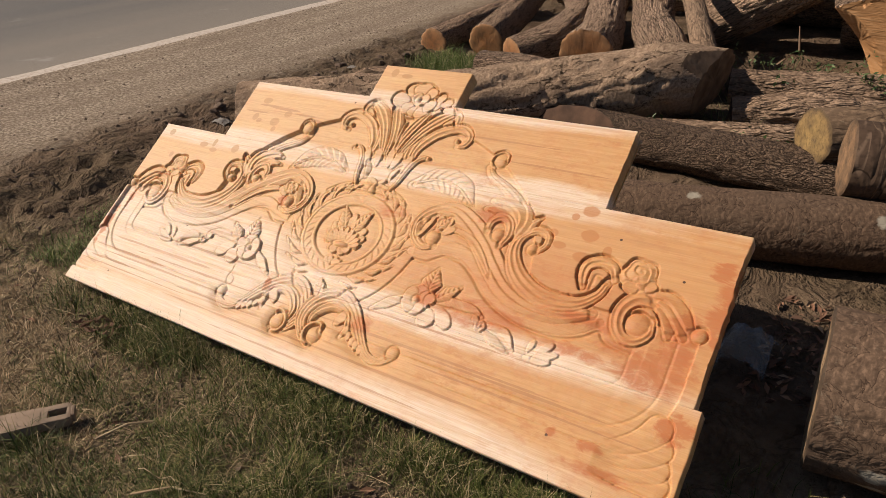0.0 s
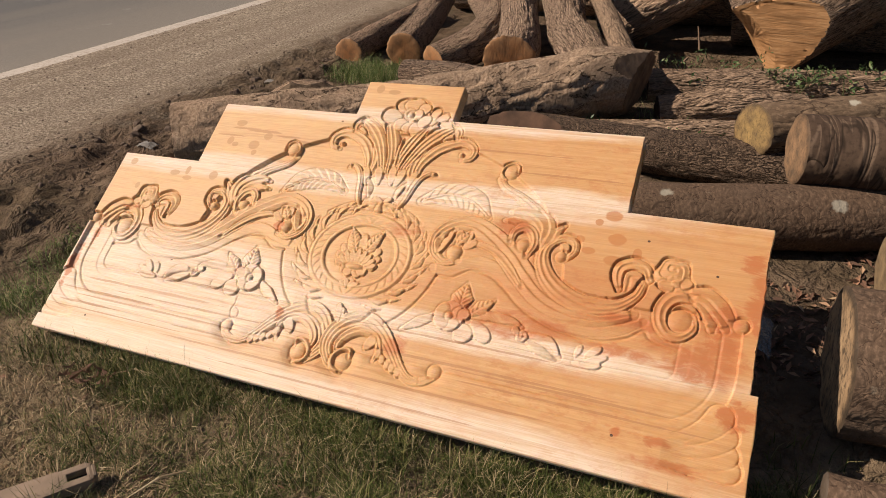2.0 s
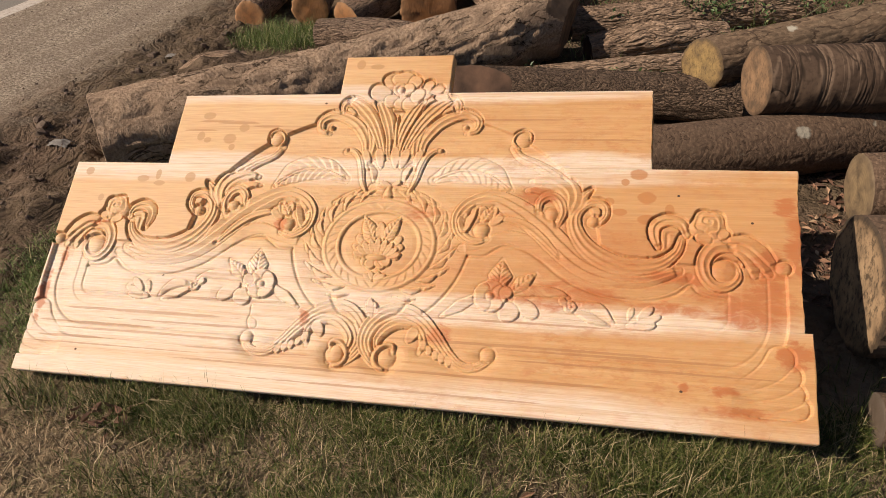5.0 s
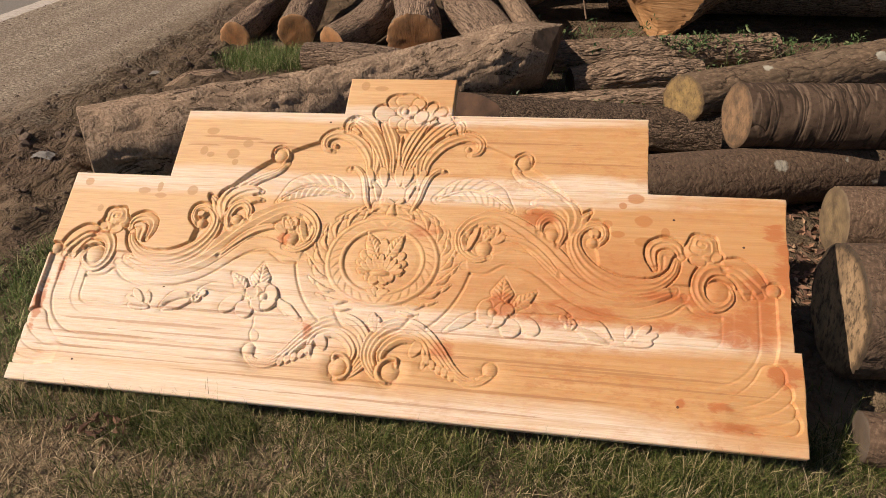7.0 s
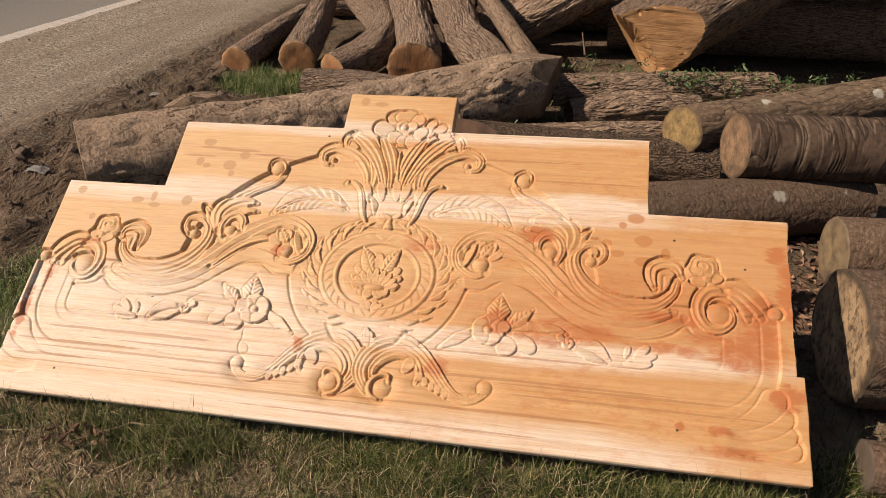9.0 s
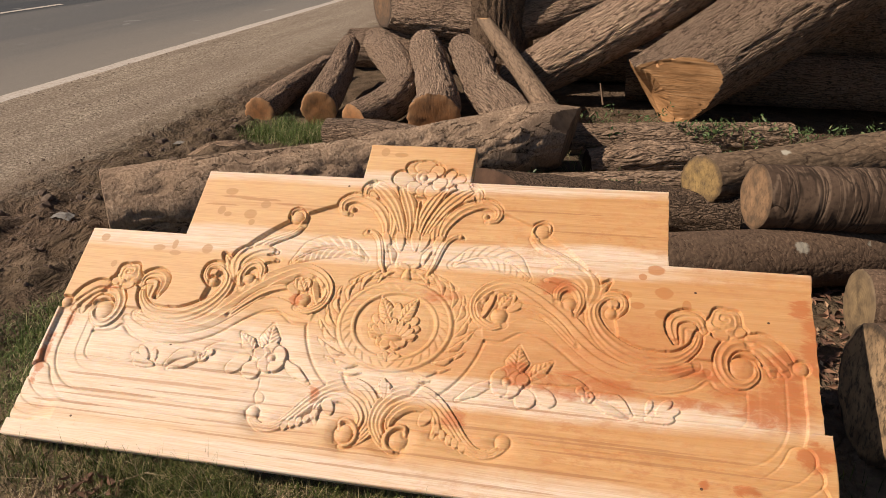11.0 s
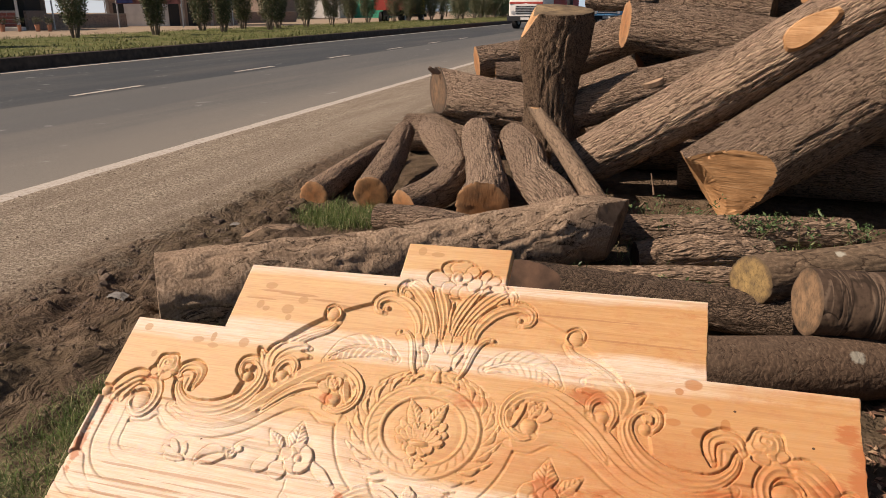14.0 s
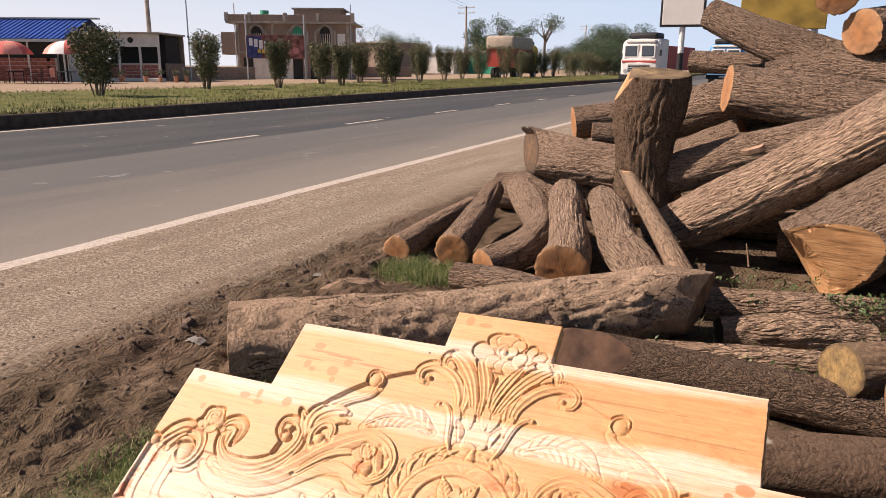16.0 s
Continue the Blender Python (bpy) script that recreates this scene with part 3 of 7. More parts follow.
def bloom(x, y, r, petals, turn=0.0, h=0.011, pair=True, lift=0.0, heart=0.26):
    """An open flower: a ring of cupped petals round a button."""
    for k in range(petals):
        a = turn + 360.0 * k / petals
        petal(x + 0.12 * r * math.cos(radians(a)), y + 0.12 * r * math.sin(radians(a)), 0.92 * r, 0.62 * r, a, h, pair, lift)
    bead(x, y, heart * r, h * 0.85, pair, lift=lift)


def rosebud(x, y, r, h=0.0125, pair=True, bud=(0.0, 0.0), turns=2.6):
    """A closed rose: a dome cut by the spiral edges of its petals."""
    for sgn in (1, -1) if pair else (1,):
        cx = x if sgn == 1 else 2 * XC - x
        dx, dy = (PX - cx) * sgn, PY - y
        a = np.arctan2(dy, dx)
        edge = r * (0.93 + 0.07 * np.cos(5 * a + 0.8))
        q = np.hypot(dx, dy) / edge
        k = np.clip(q, 0, 1)
        bx, by = dx - bud[0] * (1 - k), dy - bud[1] * (1 - k)
        turn_in = (np.hypot(bx, by) / edge * turns - np.arctan2(by, bx) / (2 * np.pi)) % 1.0
        high = h * (0.60 + 0.40 * np.sqrt(1 - k * k)) - 0.0045 * turn_in
        strokes.append(((slice(None), slice(None)), q < 1, FLOOR + high, (q >= 1) & (q < 1 + 0.004 / r), 1.0))
        np.logical_or(dug, q < 1 + 0.004 / r, out=dug)


cuts = []


def cut(pts, w, depth, pair=True):
    """A thin line of the veiner."""
    for sgn, p in halves(pts, pair):
        win, d, side, run, length = near_curve(spline(p, 10), w)
        cuts.append((win, depth * np.clip(1.3 * (1 - d / w), 0, 1)))


# lower field: a moulded frame with rounded lower corners round a low panel
W2, Y0F, Y1F, RC = XC - 0.008, 0.094, 0.50, 0.15
qx = np.abs(PX - XC) - (W2 - RC)
qy = np.where(PY < (Y0F + Y1F) / 2, (Y0F + RC) - PY, PY - (Y1F - 0.02))
inside = -(np.hypot(np.maximum(qx, 0), np.maximum(qy, 0)) + np.minimum(np.maximum(qx, qy), 0) - RC)
field = (inside > 0) & (PY < 0.36)
shell = np.clip(inside, 0, 0.3)
level = np.interp(shell, [0, 0.0017, 0.018, 0.037, 0.039, 0.060, 0.089, 0.092, 0.116, 0.119, 0.17, 0.3],
                  [0, -0.0100, -0.0092, -0.0080, -0.0092, -0.0098, -0.0080, -0.0096, -0.0082, -0.0090, -0.0080, -0.0074])
for at, wide, deep in ((0.038, 0.0026, 0.0045), (0.117, 0.0024, 0.0035)):
    level = level - deep * np.exp(-((shell - at) / wide) ** 2)
flatter = 0.5 * (PX > XC) * (shell > 0.004)
level = level * (1 - flatter) - 0.0088 * flatter
shallow = np.clip((PY - 0.055) / 0.10, 0, 1) * (0.55 + 0.45 * np.clip((np.abs(PX - XC) - 0.35) / 0.30, 0, 1))
level = np.where(shell < 0.085, level * np.clip(shallow + 0.45 * (shell > 0.036), 0, 1), level)
base = np.where(field, level, 0.0)
# upper field: the arch
arch_r = np.sqrt(((PX - XC) / 0.530) ** 2 + ((PY - 0.36) / 0.391) ** 2)
arch = (arch_r < 1) & (PY >= 0.36)
base = np.where(arch, np.interp(arch_r, [0, 0.55, 0.9, 0.992, 1.0], [-0.0085, -0.0085, -0.0105, -0.0120, 0.0]), base)
bridge = (np.abs(PX - XC) < 0.72) & (PY > 0.27) & (PY < 0.42) & (arch_r < 1.25) & ~arch & (shell < 0.12)
base = np.where(bridge, np.minimum(base, -0.0095), base)

# arch: a leafy roll runs down from the small ring to the tuft
stroke("cove", [(0.614, 0.644), (0.593, 0.619), (0.545, 0.595), (0.499, 0.564), (0.464, 0.530)], (0.0088, 0.0118, 0.0147, 0.0162), 0.0100, flutes=3, lean=-1)
# palm leaves on either side of the fan
stroke("leaf", [(0.807, 0.554), (0.741, 0.583), (0.671, 0.575), (0.610, 0.529)], (0.0103, 0.0279, 0.0353, 0.0294, 0.0044), 0.0085, lean=-1, veins=0.0221)
stroke("round", [(0.803, 0.555), (0.737, 0.580), (0.670, 0.570), (0.614, 0.532)], (0.0026, 0.0024, 0.0018), 0.0090, lean=-1)
# bow over the medallion
stroke("cove", [(0.788, 0.487), (0.825, 0.505), (0.876, 0.519), (0.934, 0.527), (0.958, 0.528)], (0.0044, 0.0118, 0.0147, 0.0147), 0.0080, flutes=2)
stroke("round", [(0.927, 0.479), (0.926, 0.512), (0.928, 0.539)], (0.0044, 0.0132, 0.0029), 0.0100, pair=False)
petal(0.933, 0.533, 0.0355, 0.0074, 155, 0.0110, pair=False)
petal(0.933, 0.536, 0.0258, 0.0074, 33, 0.0110, pair=False)
# medallion: a wreath round a sunk oval disc, lotus and lobed leaves on it
MX, MY, OVAL = 0.922, 0.378, 0.835
md, ma = np.hypot(PX - MX, (PY - MY) / OVAL), np.arctan2((PY - MY) / OVAL, PX - MX)
dish = np.interp(md, [0, 0.085, 0.098, 0.101, 0.107, 0.110, 0.134, 0.1365, 0.141, 0.146, 0.20], [-0.0095, -0.0105, -0.0125, -0.0070, -0.0058, -0.0095, -0.0085, -0.0062, -0.0062, -0.0110, -0.0095])
wreath = (md > 0.110) & (md < 0.134)
barb = (ma * 15 / np.pi + (md - 0.122) * 34 * np.sign(np.cos(ma))) % 1.0
dish = np.where(wreath, dish + 0.0026 * barb ** 0.8 * np.clip((1 - barb) / 0.15, 0, 1) * np.sin((md - 0.110) / 0.024 * np.pi) ** 0.5, dish)
strokes.append(((slice(None), slice(None)), md < 0.150, dish, md > 9, 1.0))


def round_disc(a, r):
    return MX + r * math.cos(radians(a)), MY + OVAL * r * math.sin(radians(a))


# leaves that lie along the wreath outside
for k in range(8):
    a = 112 + 18 * k
    p0, p1, p2 = round_disc(a + 4, 0.150), round_disc(a - 4, 0.170), round_disc(a - 13, 0.178)
    stroke("shed", [p0, p1, p2], (0.002, 0.0070, 0.002), 0.0070, lean=-1, lift=0.002, rim=0.0025)
    stroke("shed", [round_disc(a + 12, 0.164), round_disc(a + 4, 0.182), round_disc(a - 3, 0.192)], (0.002, 0.0045, 0.002), 0.0070, lean=-1, lift=0.002, rim=0.002)
# lotus: lobed leaves behind, a fan of narrow petals in a shallow bowl
for a, reach, wide in ((205, 0.052, 0.012), (-25, 0.052, 0.012), (172, 0.056, 0.013), (8, 0.056, 0.013), (146, 0.060, 0.014), (34, 0.060, 0.014)):
    petal(MX + 0.010 * math.cos(radians(a)), MY - 0.012, reach, wide, a, 0.0085, False, 0.0015, ribs=3)
for a, wide in ((121, 0.020), (59, 0.019)):
    x1, y1 = MX + 0.090 * math.cos(radians(a)), MY - 0.004 + 0.090 * math.sin(radians(a))
    stroke("leaf", [(MX + 0.016 * math.cos(radians(a)), MY), (MX + 0.052 * math.cos(radians(a + (6 if a > 90 else -6))), MY + 0.045), (x1, y1)], (0.006, wide, wide * 0.8, 0.002), 0.0100, lift=0.0015, pair=False, veins=0.012)
petal(MX, MY + 0.005, 0.055, 0.012, 90, 0.0080, False, 0.0015)
for a in (215, 245, 295, 325):
    petal(MX + 0.008 * math.cos(radians(a)), MY - 0.030, 0.036, 0.014, a, 0.0085, False, 0.0015)
for k in (0, 8, 1, 7, 2, 6, 3, 5, 4):
    a = 90 + (k - 4) * 19
    petal(MX + 0.0045 * (4 - k), MY - 0.034, 0.052 - 0.002 * abs(k - 4), 0.0085, a, 0.0112, False, 0.0015)
bead(MX, MY - 0.034, 0.026, 0.0105, False, 0.35, 0.0015)
for a, reach in ((150, 0.032), (118, 0.026), (62, 0.026), (30, 0.032)):
    petal(MX + 0.002, MY - 0.092, reach, 0.007, a, 0.0085, False, 0.001)
# long S scroll: its skirt, the fluted ribbon that wraps the eye, the inner ribbon
stroke("shed", [(0.203, 0.331), (0.263, 0.300), (0.354, 0.291), (0.435, 0.314), (0.495, 0.356), (0.548, 0.394), (0.604, 0.410), (0.657, 0.394), (0.714, 0.378)], (0.0074, 0.0132, 0.0147, 0.0162, 0.0176, 0.0176, 0.0162, 0.0132, 0.0103), 0.0075, rim=0.0020)
stroke("shed", [(0.227, 0.344), (0.300, 0.321), (0.376, 0.326), (0.436, 0.350), (0.488, 0.393), (0.534, 0.438), (0.588, 0.479), (0.645, 0.506), (0.697, 0.496), (0.729, 0.462), (0.725, 0.420), (0.693, 0.396), (0.660, 0.403)], (0.0103, 0.0176, 0.0221, 0.0250, 0.0279, 0.0294, 0.0309, 0.0279, 0.0235, 0.0191, 0.0162, 0.0118, 0.0088), 0.0116, flutes=3, rim=0.0025)
stroke("cove", [(0.485, 0.364), (0.522, 0.405), (0.566, 0.440), (0.620, 0.456), (0.653, 0.449)], (0.0029, 0.0074, 0.0088, 0.0074, 0.0044), 0.0112)
bead(0.672, 0.425, 0.0191, 0.0120)
# leaf and blossom at the eye of the S
petal(0.655, 0.438, 0.0400, 0.0118, 143, 0.0110)
petal(0.657, 0.450, 0.0389, 0.0132, 109, 0.0110)
petal(0.666, 0.450, 0.0354, 0.0132, 77, 0.0110)
stroke("leaf", [(0.674, 0.443), (0.660, 0.466), (0.647, 0.483)], (0.0044, 0.0132, 0.0029), 0.0110, veins=0.0103)
stroke("shed", [(0.690, 0.485), (0.700, 0.452), (0.714, 0.422), (0.726, 0.445), (0.721, 0.461)], (0.0044, 0.0088, 0.0074, 0.0059, 0.0044), 0.0115, lean=-1)
# curl ribbon: a J from the hook round to its eye
stroke("cove", [(0.220, 0.421), (0.233, 0.385), (0.273, 0.355), (0.340, 0.349), (0.396, 0.369), (0.436, 0.403), (0.456, 0.444), (0.450, 0.480), (0.421, 0.502), (0.392, 0.497), (0.387, 0.470), (0.406, 0.448)], (0.0088, 0.0118, 0.0162, 0.0206, 0.0221, 0.0221, 0.0206, 0.0176, 0.0132, 0.0103, 0.0088, 0.0074), 0.0120, flutes=3)
bead(0.414, 0.455, 0.0132, 0.0122)
stroke("shed", [(0.209, 0.430), (0.221, 0.455), (0.249, 0.464), (0.275, 0.451), (0.279, 0.426), (0.270, 0.397)], (0.0074, 0.0118, 0.0147, 0.0147, 0.0118, 0.0059), 0.0122, flutes=2, lean=-1)
cut([(0.235, 0.428), (0.250, 0.429), (0.251, 0.413), (0.252, 0.396)], 0.0044, 0.0040)
# tuft of leaves over the S
stroke("shed", [(0.477, 0.461), (0.450, 0.503), (0.421, 0.536)], (0.0059, 0.0162, 0.0044), 0.0112, flutes=2, lean=-1)
stroke("shed", [(0.477, 0.468), (0.459, 0.510), (0.468, 0.545), (0.489, 0.566)], (0.0059, 0.0147, 0.0162, 0.0044), 0.0116, flutes=2, lean=-1)
stroke("shed", [(0.478, 0.471), (0.475, 0.518), (0.501, 0.546), (0.537, 0.558), (0.563, 0.556)], (0.0059, 0.0147, 0.0206, 0.0176, 0.0059), 0.0118, flutes=2, lean=-1)
stroke("shed", [(0.486, 0.475), (0.502, 0.516), (0.540, 0.531), (0.572, 0.531)], (0.0044, 0.0103, 0.0132, 0.0044), 0.0112, lean=-1)
stroke("cove", [(0.495, 0.442), (0.485, 0.475), (0.495, 0.505), (0.518, 0.517), (0.539, 0.501), (0.541, 0.474)], (0.0059, 0.0103, 0.0118, 0.0118, 0.0103, 0.0059), 0.0120, flutes=2)
bead(0.510, 0.470, 0.0162, 0.0118)
# ring on the arch
bead(0.591, 0.668, 0.0206, 0.0112)
stroke("round", [(0.601, 0.644), (0.616, 0.658), (0.611, 0.679), (0.591, 0.690), (0.575, 0.682), (0.574, 0.664)], (0.0037, 0.0044, 0.0044, 0.0044, 0.0044, 0.0029), 0.0120, rim=0.0015)
# fan: ribs that curl outwards, buds at their foot
stroke("cove", [(0.851, 0.618), (0.844, 0.662), (0.815, 0.706), (0.776, 0.731), (0.738, 0.739), (0.710, 0.721), (0.713, 0.694), (0.738, 0.686)], (0.0103, 0.0132, 0.0162, 0.0162, 0.0147, 0.0132, 0.0103, 0.0059), 0.0118, flutes=2, lean=-1, rim=0.0020)
bead(0.741, 0.703, 0.0074, 0.0110)
stroke("cove", [(0.866, 0.617), (0.869, 0.661), (0.854, 0.716), (0.824, 0.756), (0.794, 0.778), (0.770, 0.771), (0.766, 0.747)], (0.0103, 0.0147, 0.0176, 0.0191, 0.0191, 0.0162, 0.0074), 0.0120, flutes=2, lean=-1, rim=0.0020)
stroke("shed", [(0.897, 0.614), (0.882, 0.664), (0.855, 0.719), (0.819, 0.761), (0.783, 0.785)], (0.0103, 0.0132, 0.0176, 0.0221, 0.0103), 0.0120, flutes=3, rim=0.0020)
stroke("shed", [(0.917, 0.618), (0.910, 0.676), (0.894, 0.727), (0.867, 0.780)], (0.0118, 0.0147, 0.0191, 0.0147), 0.0120, flutes=3, rim=0.0020)
stroke("round", [(0.928, 0.627), (0.922, 0.686), (0.919, 0.739)], (0.0059, 0.0044, 0.0029), 0.0105, pair=False)
petal(0.861, 0.579, 0.0584, 0.0125, 104, 0.0122)
petal(0.897, 0.584, 0.0582, 0.0125, 104, 0.0122)
petal(0.934, 0.586, 0.0605, 0.0125, 97, 0.0122, pair=False)
stroke("cove", [(0.869, 0.514), (0.853, 0.546), (0.843, 0.588), (0.831, 0.618), (0.811, 0.636), (0.793, 0.632)], (0.0029, 0.0059, 0.0074, 0.0074, 0.0074, 0.0059), 0.0118, flutes=2)
bead(0.797, 0.636, 0.0059, 0.0120)
stroke("shed", [(0.883, 0.547), (0.879, 0.573), (0.866, 0.596)], (0.0029, 0.0088, 0.0044), 0.0100)
# rose and petals on the crest
petal(0.892, 0.800, 0.0615, 0.0250, 166, 0.0118, pair=False)
petal(0.896, 0.824, 0.0427, 0.0250, 109, 0.0118, pair=False)
petal(0.922, 0.828, 0.0408, 0.0324, 98, 0.0118, pair=False)
petal(0.936, 0.825, 0.0405, 0.0191, 40, 0.0112, pair=False)
petal(0.962, 0.802, 0.0416, 0.0206, 6, 0.0115, pair=False)
petal(0.976, 0.819, 0.0342, 0.0132, 33, 0.0105, pair=False)
petal(0.998, 0.805, 0.0383, 0.0132, 23, 0.0105, pair=False)
petal(1.010, 0.791, 0.0383, 0.0118, 1, 0.0100, pair=False)
petal(0.912, 0.795, 0.0401, 0.0221, -140, 0.0118, pair=False)
petal(0.922, 0.792, 0.0357, 0.0206, -86, 0.0118, pair=False)
petal(0.937, 0.792, 0.0407, 0.0235, -60, 0.0122, pair=False)
petal(0.946, 0.807, 0.0390, 0.0235, -26, 0.0122, pair=False)
petal(0.929, 0.803, 0.0410, 0.0191, 136, 0.0122, pair=False)
petal(0.925, 0.810, 0.0317, 0.0162, 36, 0.0122, pair=False)
bead(0.917, 0.815, 0.0103, 0.0124, pair=False)
# side scroll: spiral volute, fluted lobes that end in a ball, rose
stroke("cove", [(0.060, 0.350), (0.069, 0.377), (0.092, 0.403), (0.125, 0.409), (0.156, 0.399), (0.174, 0.370), (0.171, 0.337), (0.152, 0.314), (0.126, 0.314), (0.106, 0.334), (0.108, 0.361)], (0.0132, 0.0162, 0.0191, 0.0191, 0.0176, 0.0162, 0.0147, 0.0132, 0.0118, 0.0103, 0.0074), 0.0122, flutes=2, lean=-1)
bead(0.132, 0.349, 0.0250, 0.0095)
stroke("shed", [(0.113, 0.401), (0.088, 0.384), (0.074, 0.360), (0.070, 0.342)], (0.0074, 0.0118, 0.0132, 0.0074), 0.0116)
stroke("shed", [(0.117, 0.412), (0.083, 0.401), (0.057, 0.374), (0.042, 0.346)], (0.0074, 0.0132, 0.0132, 0.0074), 0.0120)
stroke("shed", [(0.129, 0.420), (0.088, 0.420), (0.056, 0.397), (0.031, 0.363)], (0.0059, 0.0118, 0.0132, 0.0074), 0.0122)
bead(0.013, 0.360, 0.0150, 0.0110)
rosebud(0.165, 0.452, 0.0400, bud=(-0.004, 0.014))
petal(0.140, 0.443, 0.0230, 0.0132, -129, 0.0100)
petal(0.170, 0.435, 0.0244, 0.0191, -72, 0.0110)
# leafy scrolls below the medallion
stroke("shed", [(0.619, 0.120), (0.648, 0.097), (0.684, 0.096), (0.718, 0.120), (0.753, 0.159), (0.789, 0.192), (0.832, 0.211), (0.875, 0.204), (0.907, 0.174), (0.917, 0.137), (0.902, 0.105), (0.875, 0.084), (0.845, 0.084)], (0.0088, 0.0103, 0.0118, 0.0147, 0.0176, 0.0206, 0.0235, 0.0250, 0.0235, 0.0206, 0.0162, 0.0118, 0.0059), 0.0112, flutes=4, rim=0.0015)
bead(0.627, 0.126, 0.0162, 0.0085)
stroke("shed", [(0.784, 0.120), (0.779, 0.147), (0.796, 0.174), (0.831, 0.185), (0.865, 0.171), (0.887, 0.142), (0.881, 0.114)], (0.0044, 0.0088, 0.0103, 0.0118, 0.0118, 0.0103, 0.0059), 0.0116, flutes=2)
bead(0.859, 0.103, 0.0221, 0.0095)
stroke("round", [(0.845, 0.114), (0.847, 0.131), (0.866, 0.132), (0.884, 0.117), (0.888, 0.096), (0.876, 0.079), (0.855, 0.074)], (0.0044, 0.0059, 0.0059, 0.0066, 0.0066, 0.0059, 0.0044), 0.0118)
petal(0.817, 0.142, 0.0406, 0.0147, 121, 0.0105)
petal(0.778, 0.150, 0.0238, 0.0081, -106, 0.0105)
petal(0.765, 0.139, 0.0237, 0.0081, -106, 0.0105)
petal(0.749, 0.129, 0.0236, 0.0081, -106, 0.0105)
petal(0.734, 0.123, 0.0236, 0.0081, -106, 0.0105)
petal(0.718, 0.116, 0.0236, 0.0081, -106, 0.0105)
cut([(0.823, 0.242), (0.846, 0.209), (0.872, 0.194), (0.894, 0.182)], 0.0059, 0.0050)
petal(0.930, 0.197, 0.0423, 0.0074, 109, 0.0115, pair=False)
petal(0.936, 0.198, 0.0354, 0.0088, 88, 0.0115, pair=False)
petal(0.934, 0.193, 0.0511, 0.0088, 101, 0.0118, pair=False)
# sprays in the lower field
petal(0.578, 0.262, 0.0682, 0.0191, -141, 0.0085)
petal(0.599, 0.252, 0.0483, 0.0250, -109, 0.0085)
stroke("shed", [(0.665, 0.260), (0.708, 0.233), (0.742, 0.210)], (0.0074, 0.0132, 0.0044), 0.0080)
stroke("shed", [(0.594, 0.272), (0.538, 0.281), (0.487, 0.280), (0.459, 0.269)], (0.0059, 0.0118, 0.0118, 0.0044), 0.0085, lean=-1)
stroke("leaf", [(0.591, 0.272), (0.563, 0.298), (0.537, 0.321)], (0.0059, 0.0176, 0.0029), 0.0105, veins=0.0132)
stroke("leaf", [(0.616, 0.276), (0.616, 0.314), (0.615, 0.351)], (0.0088, 0.0279, 0.0029), 0.0118, veins=0.0118)
bloom(0.635, 0.263, 0.0368, 5, 100, 0.0118)
petal(0.613, 0.268, 0.0287, 0.0147, 159, 0.0110)
stroke("shed", [(0.447, 0.244), (0.409, 0.226), (0.369, 0.211)], (0.0044, 0.0118, 0.0029), 0.0085)
stroke("shed", [(0.438, 0.255), (0.392, 0.249), (0.360, 0.219)], (0.0059, 0.0118, 0.0029), 0.0090, lean=-1)
bloom(0.454, 0.249, 0.0132, 5, 30, 0.0105)
petal(0.463, 0.254, 0.0201, 0.0088, 41, 0.0100)
petal(0.333, 0.214, 0.0625, 0.0118, 176, 0.0090)
petal(0.310, 0.228, 0.0455, 0.0103, 136, 0.0090)
petal(0.329, 0.226, 0.0315, 0.0074, 107, 0.0090)
petal(0.313, 0.216, 0.0579, 0.0088, 156, 0.0090)
# lines cut into the field
cut([(0.126, 0.287), (0.162, 0.290), (0.186, 0.298), (0.203, 0.312), (0.235, 0.288), (0.296, 0.272), (0.375, 0.276), (0.436, 0.294), (0.483, 0.319), (0.527, 0.354), (0.568, 0.379), (0.613, 0.386), (0.633, 0.377), (0.660, 0.360), (0.698, 0.359)], 0.0047, 0.0055)
cut([(0.698, 0.359), (0.711, 0.317), (0.733, 0.273), (0.761, 0.237), (0.788, 0.213)], 0.0047, 0.0055)
cut([(0.621, 0.209), (0.623, 0.183), (0.619, 0.168), (0.627, 0.149), (0.644, 0.153), (0.643, 0.170), (0.625, 0.180)], 0.0024, 0.0030, pair=False)
# shell fans in the lower corners
stroke("pad", [(0.118, 0.054), (0.060, 0.060), (0.021, 0.064), (-0.002, 0.066)], (0.0044, 0.0132, 0.0191, 0.0221), 0.0068, lean=-1, rim=0.0040)
stroke("pad", [(0.121, 0.066), (0.065, 0.073), (0.028, 0.082), (0.007, 0.093)], (0.0044, 0.0132, 0.0191, 0.0235), 0.0068, lean=-1, rim=0.0030)
stroke("pad", [(0.124, 0.079), (0.070, 0.092), (0.033, 0.110), (0.013, 0.128)], (0.0044, 0.0132, 0.0206, 0.0250), 0.0068, lean=-1, rim=0.0030)
stroke("pad", [(0.128, 0.093), (0.082, 0.112), (0.048, 0.135), (0.026, 0.163)], (0.0044, 0.0132, 0.0206, 0.0265), 0.0068, lean=-1, rim=0.0030)


def blurred(a, r, times=3):
    """A box blur over 2r + 1 cells, repeated."""
    for _ in range(times):
        for axis in (0, 1):
            c = np.cumsum(np.pad(a, [(r + 1, r) if k == axis else (0, 0) for k in (0, 1)], mode="edge"), axis=axis)
            n = a.shape[axis]
            a = (np.take(c, range(2 * r + 1, 2 * r + 1 + n), axis=axis) - np.take(c, range(n), axis=axis)) / (2 * r + 1)
    return a


